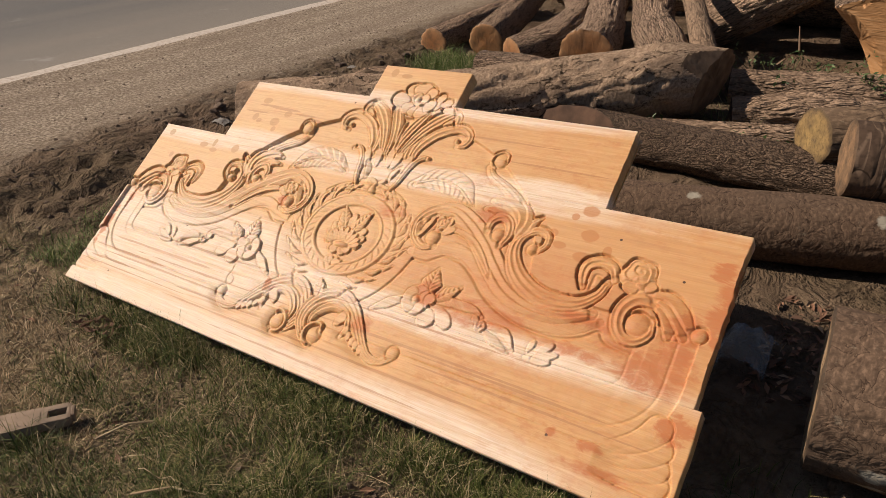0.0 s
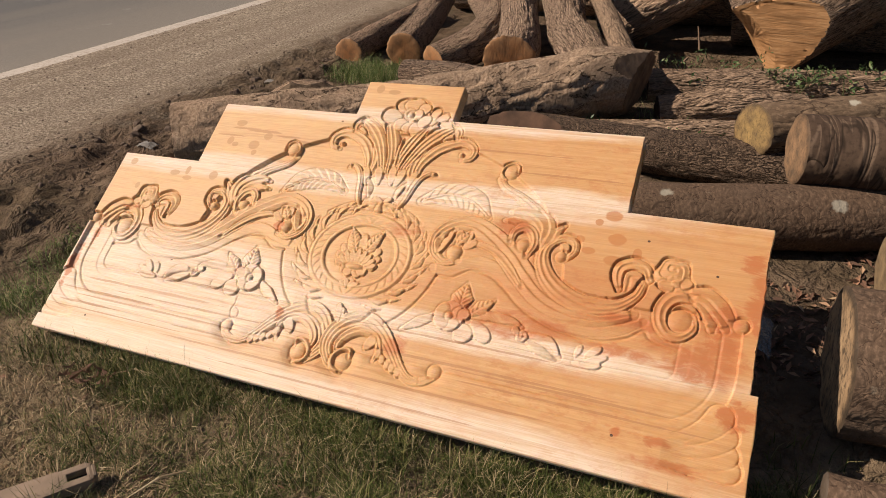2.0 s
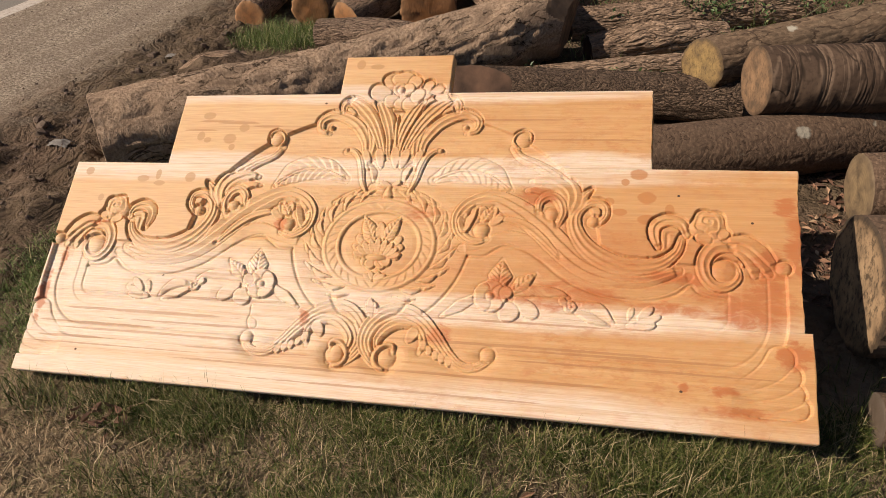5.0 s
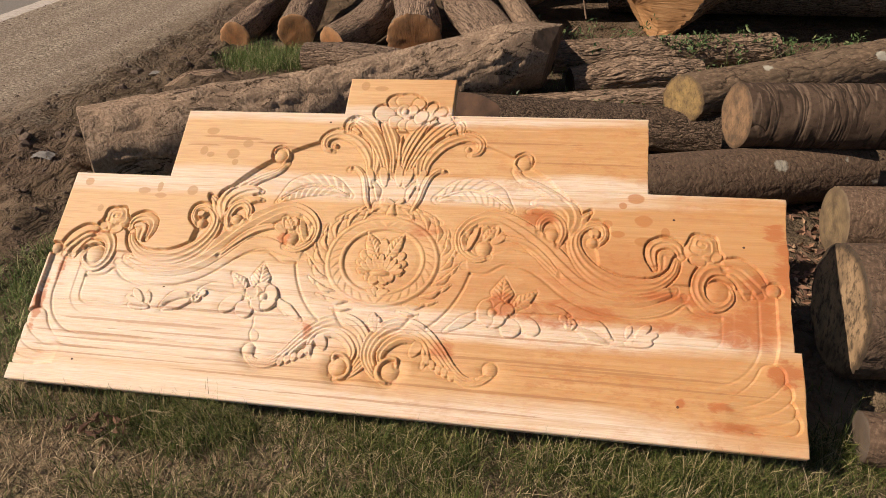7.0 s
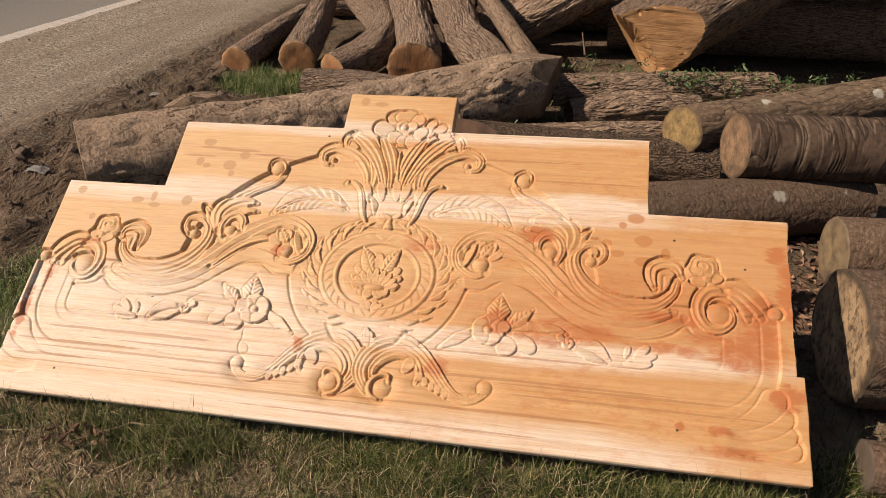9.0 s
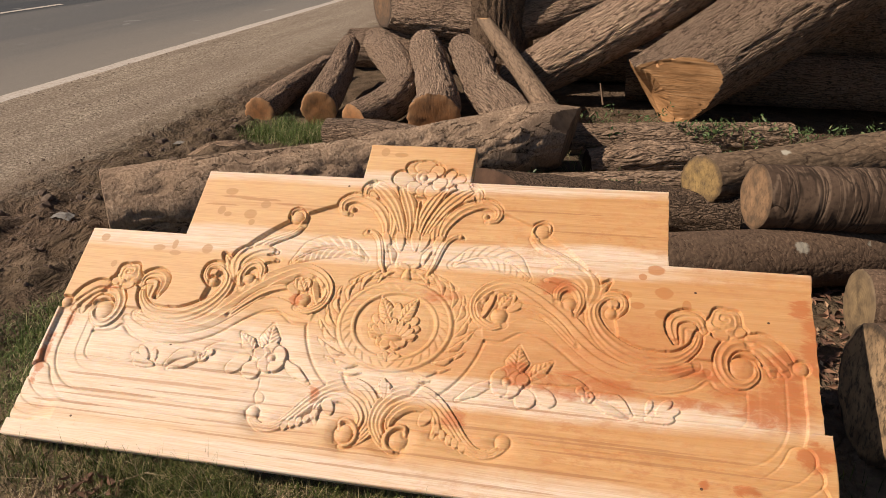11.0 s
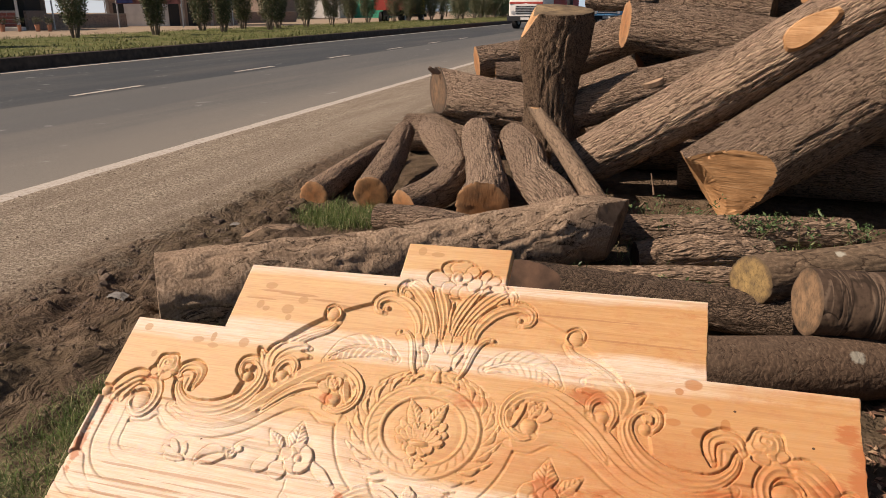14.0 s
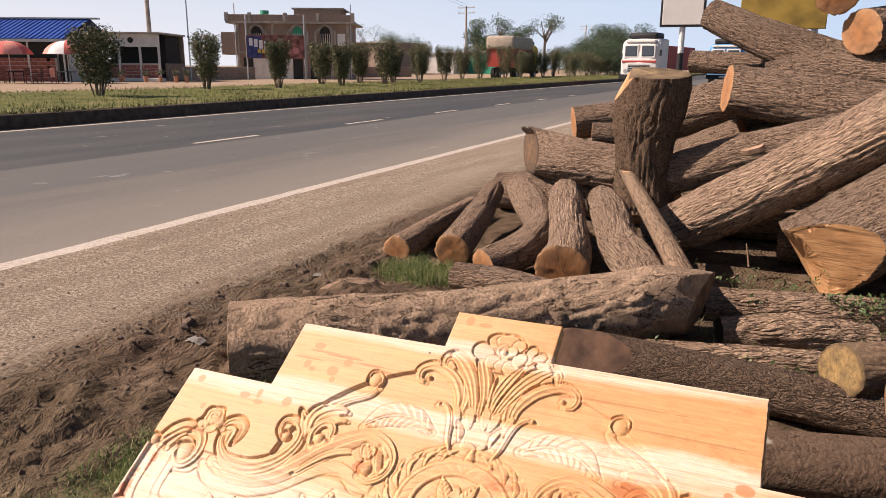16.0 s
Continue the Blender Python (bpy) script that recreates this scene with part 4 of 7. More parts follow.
relief = np.where(dug & ~field & ~arch & ~bridge, FLOOR, base)
corner = (PY < 0.21) & (np.abs(PX - XC) > 0.66)
around = np.clip(1.35 * blurred((easy & ~corner).astype(float), 7), 0, 1)
relief = np.minimum(relief, relief * (1 - around) + FLOOR * 0.93 * around)
relief = np.where(corner & easy, np.minimum(relief, -0.0095 * np.clip((np.abs(PX - XC) - 0.80) / 0.06, 0, 1)), relief)
for win, mask, z, rim, fade in strokes:
    r = relief[win]
    fade = fade + np.zeros_like(r)
    z = r * (1 - fade) + fade * (FLOOR + (z - FLOOR) * 1.15)
    r[rim] = np.minimum(r[rim], np.maximum(r[rim] - 0.0028 * fade[rim], FLOOR - 0.0005))
    r[mask] = z[mask]
for win, depth in cuts:
    relief[win] -= depth
relief = np.minimum(relief, 0.0006) * np.interp(PX, [0.75, 1.20], [1.0, 0.70])   # cut less deep towards the harder heartwood
pad = np.pad(relief, 1, mode="edge")
relief = 0.60 * relief + 0.10 * (pad[:-2, 1:-1] + pad[2:, 1:-1] + pad[1:-1, :-2] + pad[1:-1, 2:])
relief = np.where(relief < -0.002, 0.82 * relief + 0.18 * np.minimum(blurred(relief, 2, 2), 0), relief)
carved = relief < -0.0015
# chisel facets on the cut wood, torn grain on the steep sides of the redder half
steep = np.clip(np.hypot(*np.gradient(relief, CELL)) - 0.5, 0, 1.2) * np.clip((PX - 0.85) * 3, 0.15, 1)
relief += np.where(carved, 0.0004 * (vnoise(PX * 400, PY * 400, 0, 71) - 0.5) + 0.0010 * (vnoise(PX * 60, PY * 130, 0, 72) - 0.5), 0.0003 * (vnoise(PX * 20, PY * 200, 0, 73) - 0.5))
relief += 0.0022 * steep * (vnoise(PX * 260, PY * 260, 0, 74) - 0.55) * (vnoise(PX * 14, PY * 14, 0, 75) > 0.45)

# fresh-cut timber: orange heartwood, pale sapwood along the plank edges, resin stains
s = Shader("carved_timber", 0.55, 0, 0.3)
v = s.coords("Object")
ax = s.axes(v)
warp = s.noise(s.coords("Object", (1.6, 5, 5)), 1.0, 4)
grain = s.noise(s.coords("Object", (2.2, 75, 20)), 1.0, 6, 0.6, 0.8)
fine = s.noise(s.coords("Object", (14, 420, 100)), 1.0, 3)
patch = s.noise(s.coords("Object", (2.4, 7, 3), (3.1, 0, 0)), 1.0, 3)
rough = s.noise(s.coords("Object", (9, 80, 40)), 1.0, 5, 0.65)
yy = s.math("ADD", ax[1], s.math("MULTIPLY", s.math("SUBTRACT", warp, 0.5), 0.07))
xx = s.math("ADD", ax[0], s.math("MULTIPLY", s.math("SUBTRACT", patch, 0.5), 0.5))


def ridge_at(y, width):
    d = s.math("ABSOLUTE", s.math("SUBTRACT", yy, y))
    return s.math("SUBTRACT", 1.0, s.math("DIVIDE", d, width), clamp=True)


def from_x(x, rate):
    return s.math("MULTIPLY", s.math("SUBTRACT", xx, x), rate, clamp=True)


def spot(x, y, rx, ry, rag=0.6, crisp=3.0, mottle=rough):
    """1 inside a ragged round stain, 0 outside."""
    dx = s.math("DIVIDE", s.math("SUBTRACT", ax[0], x), rx)
    dy = s.math("DIVIDE", s.math("SUBTRACT", ax[1], y), ry)
    r2 = s.math("ADD", s.math("MULTIPLY", dx, dx), s.math("MULTIPLY", dy, dy))
    return s.math("MULTIPLY", s.math("SUBTRACT", 1.0, s.math("ADD", r2, s.math("MULTIPLY", s.math("SUBTRACT", mottle, 0.5), rag * 3))), crisp, clamp=True)


heart = s.ramp(grain, [(0.25, (0.53, 0.270, 0.105)), (0.5, (0.645, 0.375, 0.168)), (0.75, (0.72, 0.465, 0.235))])
heart = s.mix(s.math("SUBTRACT", 0.42, s.math("MULTIPLY", from_x(0.45, 1.2), 0.42)), heart, (0.77, 0.53, 0.30))
heart = s.mix(s.math("MULTIPLY", from_x(0.85, 1.4), 0.35), heart, (0.56, 0.275, 0.095))
redden = s.math("MULTIPLY", s.math("MULTIPLY", ridge_at(0.37, 0.23), from_x(0.90, 2.0)), s.ramp(patch, [(0.38, 0.25), (0.62, 1.0)]))
heart = s.mix(s.math("MULTIPLY", redden, 0.62), heart, (0.50, 0.175, 0.052))
sap = s.math("MULTIPLY", ridge_at(0.20, 0.21), s.math("SUBTRACT", 1.0, from_x(0.60, 2.2)))
for y0, wide, k in ((0.590, 0.045, 0.95), (0.226, 0.052, 1.0), (0.0, 0.085, 0.9), (0.80, 0.045, 0.75), (0.555, 0.03, 0.5)):
    sap = s.math("MAXIMUM", sap, s.math("MULTIPLY", ridge_at(y0, wide), k))
pale = s.ramp(grain, [(0.28, (0.70, 0.50, 0.335)), (0.5, (0.78, 0.63, 0.48)), (0.72, (0.82, 0.71, 0.59))])
sap = s.math("MULTIPLY", sap, s.math("SUBTRACT", 1.0, s.math("MULTIPLY", from_x(1.38, 2.6), 0.72)))
c = s.mix(s.math("MULTIPLY", s.ramp(sap, [(0.12, 0.0), (0.5, 1.0)]), 0.94), heart, pale)
streak = s.noise(s.coords("Object", (1.1, 40, 9), (0.4, 0, 0)), 1.0, 4, 0.5, 1.5)
c = s.mix(s.ramp(streak, [(0.62, 0.0), (0.70, 0.34)]), c, (0.43, 0.20, 0.085))
lines = s.noise(s.coords("Object", (0.9, 120, 9), (0.1, 0, 0)), 1.0, 3, 0.5, 0.6)
c = s.mix(s.ramp(lines, [(0.60, 0.0), (0.66, 0.26)]), c, (0.47, 0.245, 0.11))
# round resin blots, reddish smears, a few nail dots
blots = 0.0
for k, (x, y) in enumerate(((0.049, 0.561), (0.224, 0.540), (0.268, 0.553), (0.276, 0.528), (0.366, 0.547), (0.109, 0.481), (0.377, 0.735), (0.366, 0.672), (0.388, 0.660), (0.455, 0.664), (0.466, 0.638),
                            (0.491, 0.698), (1.528, 0.574), (1.498, 0.554), (1.547, 0.515), (1.488, 0.478), (1.597, 0.486), (1.548, 0.461), (1.463, 0.505), (0.794, 0.893), (0.841, 0.885))):
    rx, ry = 0.015 + 0.006 * math.sin(k * 2.3), 0.013 + 0.004 * math.sin(k * 3.7)
    blots = s.math("MAXIMUM", blots, spot(x, y, rx * (1.15 if x > 1 else 1.0), ry, 0.3))
c = s.mix(s.math("MULTIPLY", blots, 0.72), c, s.mix(from_x(1.0, 9), (0.47, 0.265, 0.115), (0.48, 0.185, 0.055)))
smear = 0.0
cloudy = s.noise(s.coords("Object", (15, 34, 20), (0.7, 0.3, 0)), 1.0, 6, 0.68, 0.6)
for x, y, rx, ry in ((1.845, 0.168, 0.040, 0.036), (1.775, 0.265, 0.100, 0.055), (1.375, 0.275, 0.130, 0.038), (1.715, 0.088, 0.030, 0.013), (1.735, 0.045, 0.070, 0.013), (1.630, 0.090, 0.012, 0.012), (1.710, 0.285, 0.08, 0.022), (1.86, 0.42, 0.03, 0.09),
                     (1.02, 0.47, 0.055, 0.030), (1.30, 0.52, 0.05, 0.03), (0.655, 0.425, 0.020, 0.016), (1.80, 0.33, 0.045, 0.075), (1.60, 0.255, 0.10, 0.018), (1.235, 0.285, 0.045, 0.030),
                     (1.10, 0.165, 0.035, 0.030), (1.62, 0.325, 0.10, 0.020), (0.018, 0.20, 0.014, 0.085), (0.045, 0.305, 0.012, 0.040), (0.12, 0.41, 0.035, 0.010), (1.84, 0.50, 0.03, 0.03), (0.76, 0.185, 0.02, 0.02)):
    smear = s.math("MAXIMUM", smear, spot(x, y, rx, ry, 1.5, 1.0 if rx > 0.05 else 1.5, cloudy))
torn = s.math("MULTIPLY", s.math("MULTIPLY", s.ramp(s.noise(s.coords("Object", (26, 60, 30), (1.3, 0.2, 0)), 1.0, 5, 0.7), [(0.48, 0.0), (0.60, 1.0)]), s.ramp(patch, [(0.40, 0.1), (0.60, 1.0)])), from_x(0.75, 1.6))
c = s.mix(s.math("MULTIPLY", torn, 0.46), c, (0.47, 0.165, 0.055))
c = s.mix(s.math("MULTIPLY", smear, 0.78), c, (0.47, 0.135, 0.042))
knotty = 0.0
for x, y, rx, ry in ((0.40, 0.718, 0.055, 0.004), (0.47, 0.713, 0.07, 0.005), (0.56, 0.702, 0.05, 0.004), (0.61, 0.690, 0.035, 0.005), (0.36, 0.690, 0.05, 0.003), (1.30, 0.150, 0.36, 0.0035), (1.50, 0.142, 0.28, 0.003), (0.40, 0.118, 0.32, 0.003), (0.25, 0.078, 0.25, 0.002), (0.33, 0.172, 0.26, 0.004), (0.55, 0.150, 0.30, 0.003), (0.20, 0.134, 0.20, 0.0035), (0.72, 0.062, 0.30, 0.003),
                     (0.48, 0.216, 0.24, 0.0035), (0.14, 0.096, 0.13, 0.004), (0.62, 0.092, 0.18, 0.0025), (1.25, 0.205, 0.35, 0.003), (1.55, 0.118, 0.30, 0.003), (1.20, 0.075, 0.36, 0.0035), (0.95, 0.03, 0.4, 0.0025), (1.40, 0.665, 0.14, 0.003), (1.22, 0.72, 0.2, 0.003)):
    knotty = s.math("MAXIMUM", knotty, spot(x, y, rx, ry, 1.1))
c = s.mix(s.math("MULTIPLY", knotty, 0.55), c, (0.36, 0.16, 0.065))
nails = 0.0
for x, y in ((0.172, 0.062), (1.625, 0.080), (0.355, 0.272), (0.715, 0.772), (1.616, 0.522), (1.77, 0.46)):
    nails = s.math("MAXIMUM", nails, spot(x, y, 0.0035, 0.003, 0.2))
c = s.mix(nails, c, (0.06, 0.03, 0.02))
c = s.mix(s.ramp(fine, [(0.35, 0.30), (0.6, 0.0)]), c, (0.44, 0.22, 0.085))
s.colour(s.mix(1.0, c, (0.88, 0.875, 0.855), "MULTIPLY"))
s.rough(s.ramp(grain, [(0.3, 0.50), (0.7, 0.68)]))
s.bump(s.math("ADD", fine, s.math("MULTIPLY", grain, 0.8)), 0.16, 0.003)
s.b.inputs["Subsurface Weight"].default_value = 0.22
s.b.inputs["Subsurface Radius"].default_value = (1.0, 0.42, 0.16)
s.b.inputs["Subsurface Scale"].default_value = 0.006
TIMBER = s.m

headboard = thing("carved_headboard", PANEL, "orange timber headboard carved with scrolls and flowers, leaning on logs", "carved panel")


def plank(y0, y1, xl, xr, seed):
    """One glued plank of the board: its carved face from the relief, straight sides, a rough right end."""
    j0, j1 = round(y0 / CELL), round(y1 / CELL)
    i0, i1 = round(xl / CELL), round(xr / CELL)
    x, y, z = PX[j0:j1 + 1, i0:i1 + 1].copy(), PY[j0:j1 + 1, i0:i1 + 1].copy(), relief[j0:j1 + 1, i0:i1 + 1].copy()
    rough_edge = (0.026 if seed == 82 else 0.016 if seed == 83 else 0.008) * (fbm(y[:, 0] * 14, 0 * y[:, 0], 0, seed, 4) - 0.5)
    x[:, -1] += rough_edge
    x[:, -2] += 0.5 * rough_edge
    for rim in ((slice(None), 0), (slice(None), -1)):
        z[rim] -= 0.0012
    ny, nx = x.shape
    vs = np.stack([x, y, z], -1).reshape(-1, 3)
    ii = np.arange(nx * ny).reshape(ny, nx)
    fs = [np.stack([ii[:-1, :-1], ii[:-1, 1:], ii[1:, 1:], ii[1:, :-1]], -1).reshape(-1, 4)]
    loop = np.concatenate([ii[0, :-1], ii[:-1, -1], ii[-1, :0:-1], ii[:0:-1, 0]])
    under = vs[loop].copy()
    under[:, 2] = -BOARD_T
    k = len(vs)
    nxt = np.roll(np.arange(len(loop)), -1)
    fs.append(np.stack([loop, k + np.arange(len(loop)), k + nxt, loop[nxt]], -1))
    vs = np.vstack([vs, under])
    me = array_mesh("plank", vs, np.vstack(fs))
    ob = link_mesh("plank", me, TIMBER, headboard)
    bm = bmesh.new()
    c4 = [bm.verts.new(p) for p in ((xl, y0, -BOARD_T), (xl, y1, -BOARD_T), (xr, y1, -BOARD_T), (xr, y0, -BOARD_T))]
    bm.faces.new(c4)
    part("plank_back", bm, TIMBER, ob)
    return ob


plank(0.0, 0.220, 0.0, 1.882, 81)
plank(0.220, 0.588, 0.0, 1.866, 82)
plank(0.588, 0.800, 0.288, 1.558, 83)
plank(0.800, 0.916, 0.750, 1.048, 84)

# ---- logs ----


AXED = Shader("axe_cut_wood", 0.7, 0, 0.25)
v = AXED.coords("Object", (7, 7, 80))
n = AXED.noise(v, 1.0, 5, 0.6, 0.8)
big = AXED.noise(AXED.coords("Object"), 5, 4)
c = AXED.ramp(n, [(0.3, (0.43, 0.215, 0.085)), (0.5, (0.54, 0.295, 0.130)), (0.7, (0.62, 0.375, 0.19))])
AXED.colour(AXED.mix(AXED.ramp(big, [(0.42, 0.0), (0.68, 0.75)]), c, (0.30, 0.15, 0.06)))
AXED.bump(AXED.math("ADD", n, AXED.math("MULTIPLY", big, 1.2)), 0.45, 0.010)
AXED = AXED.m
STRIPPED = plain("stripped_dark_wood", (0.15, 0.098, 0.060), 0.85, vary=0.5, scale=14, bump=0.6)
CUT_SPLIT = plain("split_brown_wood", (0.062, 0.034, 0.020), 0.9, vary=0.55, scale=11, bump=0.5)


def log(pts, radii, bark, cut, label, group="", ridge=0.010, seed=1, tilt0=None, tilt1=None, seg=0, step=0.017, name="log", along=4.5, around=30.0, flat=0.0, ends=(True, True), category="log", loose=0.05, facet=None, facet_look=None):
    """A felled log along a bent axis: furrowed bark and two sawn ends, each a mesh of its own."""
    seg = seg or int(min(150, max(48, 2 * math.pi * max(radii) / 0.010)))
    axis = spline(pts, 16)
    run = np.concatenate([[0], np.cumsum(np.linalg.norm(np.diff(axis, axis=0), axis=1))])
    n = max(10, int(run[-1] / step))
    at = np.linspace(0, run[-1], n)
    line = np.stack([np.interp(at, run, axis[:, k]) for k in range(3)], -1)
    tang = np.gradient(line, axis=0)
    tang /= np.linalg.norm(tang, axis=1)[:, None]
    ref = np.array([0, 0, -1.0]) if abs(tang[0][2]) < 0.8 else np.array([0, 1.0, 0])
    side = np.zeros_like(line)
    u = ref - tang[0] * (ref @ tang[0])
    for i in range(n):
        u = u - tang[i] * (u @ tang[i])
        u /= np.linalg.norm(u)
        side[i] = u
    third = np.cross(tang, side)
    th = np.linspace(0, 2 * np.pi, seg + 1)
    rad = np.interp(at / run[-1], np.linspace(0, 1, len(radii)), radii)
    T, S = np.meshgrid(th, at)
    R0 = rad[:, None] + 0 * T
    cx, cy = np.cos(T) * R0, np.sin(T) * R0
    big = fbm(cx * 5 + seed * 7, cy * 5, S * 2.2, seed, 3) - 0.5
    fur = fbm(cx * around, cy * around, S * along + 3.0 * fbm(cx * 8, cy * 8, S * 5, seed + 5, 2), seed + 1, 3)
    fur2 = fbm(cx * around * 2.6, cy * around * 2.6, S * along * 2.2, seed + 2, 2)
    furrow = np.clip(1 - np.abs(fur - 0.5) * 10, 0, 1) ** 1.2
    R = R0 * (1 + loose * 2 * big) - ridge * furrow + ridge * 0.5 * (fur2 - 0.5)
    if flat:
        R = R * (1 - flat * np.clip(np.cos(T), 0, 1))
    spoke = np.cos(T)[..., None] * side[:, None] + np.sin(T)[..., None] * third[:, None]
    P, Pb = line[:, None] + R[..., None] * spoke, line[:, None] + R0[..., None] * spoke
    for end, tilt in ((0, tilt0), (-1, tilt1)):
        if tilt is None:
            continue
        nrm = np.array(tilt, float)
        nrm /= np.linalg.norm(nrm)
        off = -((P[end] - line[end]) @ nrm) / (tang[end] @ nrm)
        fade = np.clip(1 - (at / run[-1] if end == 0 else 1 - at / run[-1]) * 1.6, 0, 1)
        slide = (fade[:, None] * off[None, :])[..., None] * tang[end]
        P, Pb = P + slide, Pb + slide
    shorn = np.zeros(P.shape[:2], bool)
    if facet is not None:
        p0, nrm = np.array(facet[0]), np.array(facet[1]) / np.linalg.norm(facet[1])
        over = (P - p0) @ nrm
        shorn = (Pb - p0) @ nrm > 0
        P = np.where(shorn[..., None], P, Pb + (P - Pb) * np.clip(-((Pb - p0) @ nrm) / 0.035, 0.1, 1)[..., None])
        P = P - np.where(shorn, over + 0.006 * (vnoise(P[..., 0] * 9, P[..., 1] * 9, P[..., 2] * 30, seed) - 0.5), 0)[..., None] * nrm
    org = Vector(line[n // 2])
    org.z = max(0.0, min(line[:, 2]) - max(radii))
    P = P - np.array(org)
    P[:, -1] = P[:, 0]
    ob = thing(name, Matrix.Translation(org), label, category, group)
    m = seg + 1
    ii = np.arange(n * m).reshape(n, m)
    fs = np.stack([ii[:-1, :-1], ii[:-1, 1:], ii[1:, 1:], ii[1:, :-1]], -1).reshape(-1, 4)
    uv = np.stack([(T - np.pi) * np.mean(radii), S], -1).reshape(-1, 2)
    gone = shorn.reshape(-1)[fs].all(1)
    link_mesh("bark", array_mesh("bark", P.reshape(-1, 3), fs[~gone], uv), bark, ob)
    if gone.any():
        uvf = np.stack([(T - np.pi) * 1.6, S * 1.6], -1).reshape(-1, 2)
        link_mesh("axe_cut", array_mesh("axe_cut", P.reshape(-1, 3), fs[gone], uvf), facet_look[0] if facet_look else AXED, ob, facet_look[1] if facet_look else "fresh orange cut surface", smooth=True)
    for end in (0, -1):
        if not ends[end]:
            continue
        rim = P[end, :-1]
        mid = rim.mean(0)
        out = (-1 if end == 0 else 1) * tang[end]
        rings = [rim + 0 * out]
        for f in (0.985, 0.9, 0.7, 0.45, 0.2):
            q = mid + (rim - mid) * f
            q = q + out * (0.004 * min(1, (1 - f) * 20) + 0.006 * (vnoise(q[:, 0] * 25, q[:, 1] * 25, q[:, 2] * 25, seed + 9) - 0.5))[:, None]
            rings.append(q)
        rings.append(np.repeat((mid + 0.004 * out)[None], 1, 0))
        vs = np.vstack(rings)
        k = seg
        j = np.arange(k)
        fs = []
        for r in range(5):
            a, b = r * k + j, r * k + (j + 1) % k
            c, d = a + k, b + k
            fs += [np.stack([a, b, d], -1), np.stack([a, d, c], -1)]
        fs.append(np.stack([5 * k + j, 5 * k + (j + 1) % k, np.full(k, 6 * k)], -1))
        fs = np.vstack(fs)
        if end == 0:
            fs = fs[:, ::-1]
        rr = np.linalg.norm(rim - mid, axis=1).mean()
        ang = np.arange(k) * 2 * np.pi / k
        uvc = np.vstack([np.stack([np.cos(ang), np.sin(ang)], -1) * f for f in (1, 0.985, 0.9, 0.7, 0.45, 0.2)] + [np.zeros((1, 2))])
        link_mesh("cut_face", array_mesh("cut_face", vs, fs, uvc), cut[0] if end == 0 else cut[1], ob)
    return ob


G_BACK = "logs lying behind the headboard"
G_SHORT = "short logs leaning in a row"
G_PILE = "pile of heavy logs"
both_old, both_cut = (CUT_OLD, CUT_OLD), (CUT_ORANGE, CUT_ORANGE)
# behind and beside the board
log([(-0.58, 1.25, 0.065), (0.08, 1.76, 0.080), (0.60, 2.15, 0.130), (1.00, 2.39, 0.180), (1.20, 2.52, 0.180)], [0.200, 0.207, 0.205, 0.198, 0.185, 0.178, 0.178, 0.190, 0.150], BARK_DUST, (BARK_DUST, STRIPPED), "long dust-covered log lying on the soil, its end stripped of bark", G_BACK, 0.014, 3, around=11, along=7.0, loose=0.12, tilt1=(0.90, -0.10, -0.20), facet=((1.235, 2.41, 0.235), (0.62, -0.42, 0.58)), facet_look=(STRIPPED, "dark stripped patch without bark"))
log([(1.22, 1.12, 0.105), (1.80, 1.27, 0.11), (2.36, 1.45, 0.115)], [0.105, 0.108, 0.105], BARK_SMOOTH, both_old, "smooth grey-brown log with pale lichen spots", G_BACK, 0.003, 4)
log([(0.80, 1.86, 0.10), (1.35, 1.82, 0.10), (1.93, 1.73, 0.11)], [0.095, 0.095, 0.092], BARK_FINE, (CUT_SPLIT, CUT_DARK), "dark rough-barked log with a long split reddish end", G_BACK, 0.007, 5, tilt0=(-0.42, -0.80, 0.42))
log([(1.905, 1.41, 0.305), (2.35, 1.43, 0.315), (2.95, 1.45, 0.32)], [0.112, 0.112, 0.110], BARK_WAVY, (CUT_TAN, CUT_OLD), "log with wrinkled wavy bark resting on two others", G_BACK, 0.004, 6, along=11, around=4, tilt0=(-0.96, -0.26, 0.05))
log([(1.76, 1.74, 0.245), (2.25, 1.98, 0.27), (2.85, 2.25, 0.32)], [0.098, 0.100, 0.105], BARK_STREAK, (CUT_YELLOW, CUT_OLD), "brown log with streaky bark and a yellowed cut end", G_BACK, 0.004, 7, tilt0=(-0.72, -0.68, 0.05))
log([(2.17, 1.02, 0.115), (2.50, 1.05, 0.115), (2.95, 1.08, 0.12)], [0.112, 0.112, 0.112], BARK_SMOOTH, (CUT_OLD, CUT_OLD), "short grey log end with a pale split face", G_BACK, 0.004, 8)
log([(2.03, 0.45, 0.165), (2.45, 0.49, 0.165), (2.95, 0.535, 0.17)], [0.168, 0.172, 0.172], BARK_SMOOTH, (CUT_MOULDY, CUT_OLD), "thick mottled log with a weathered half-shaded cut face", G_BACK, 0.006, 9)
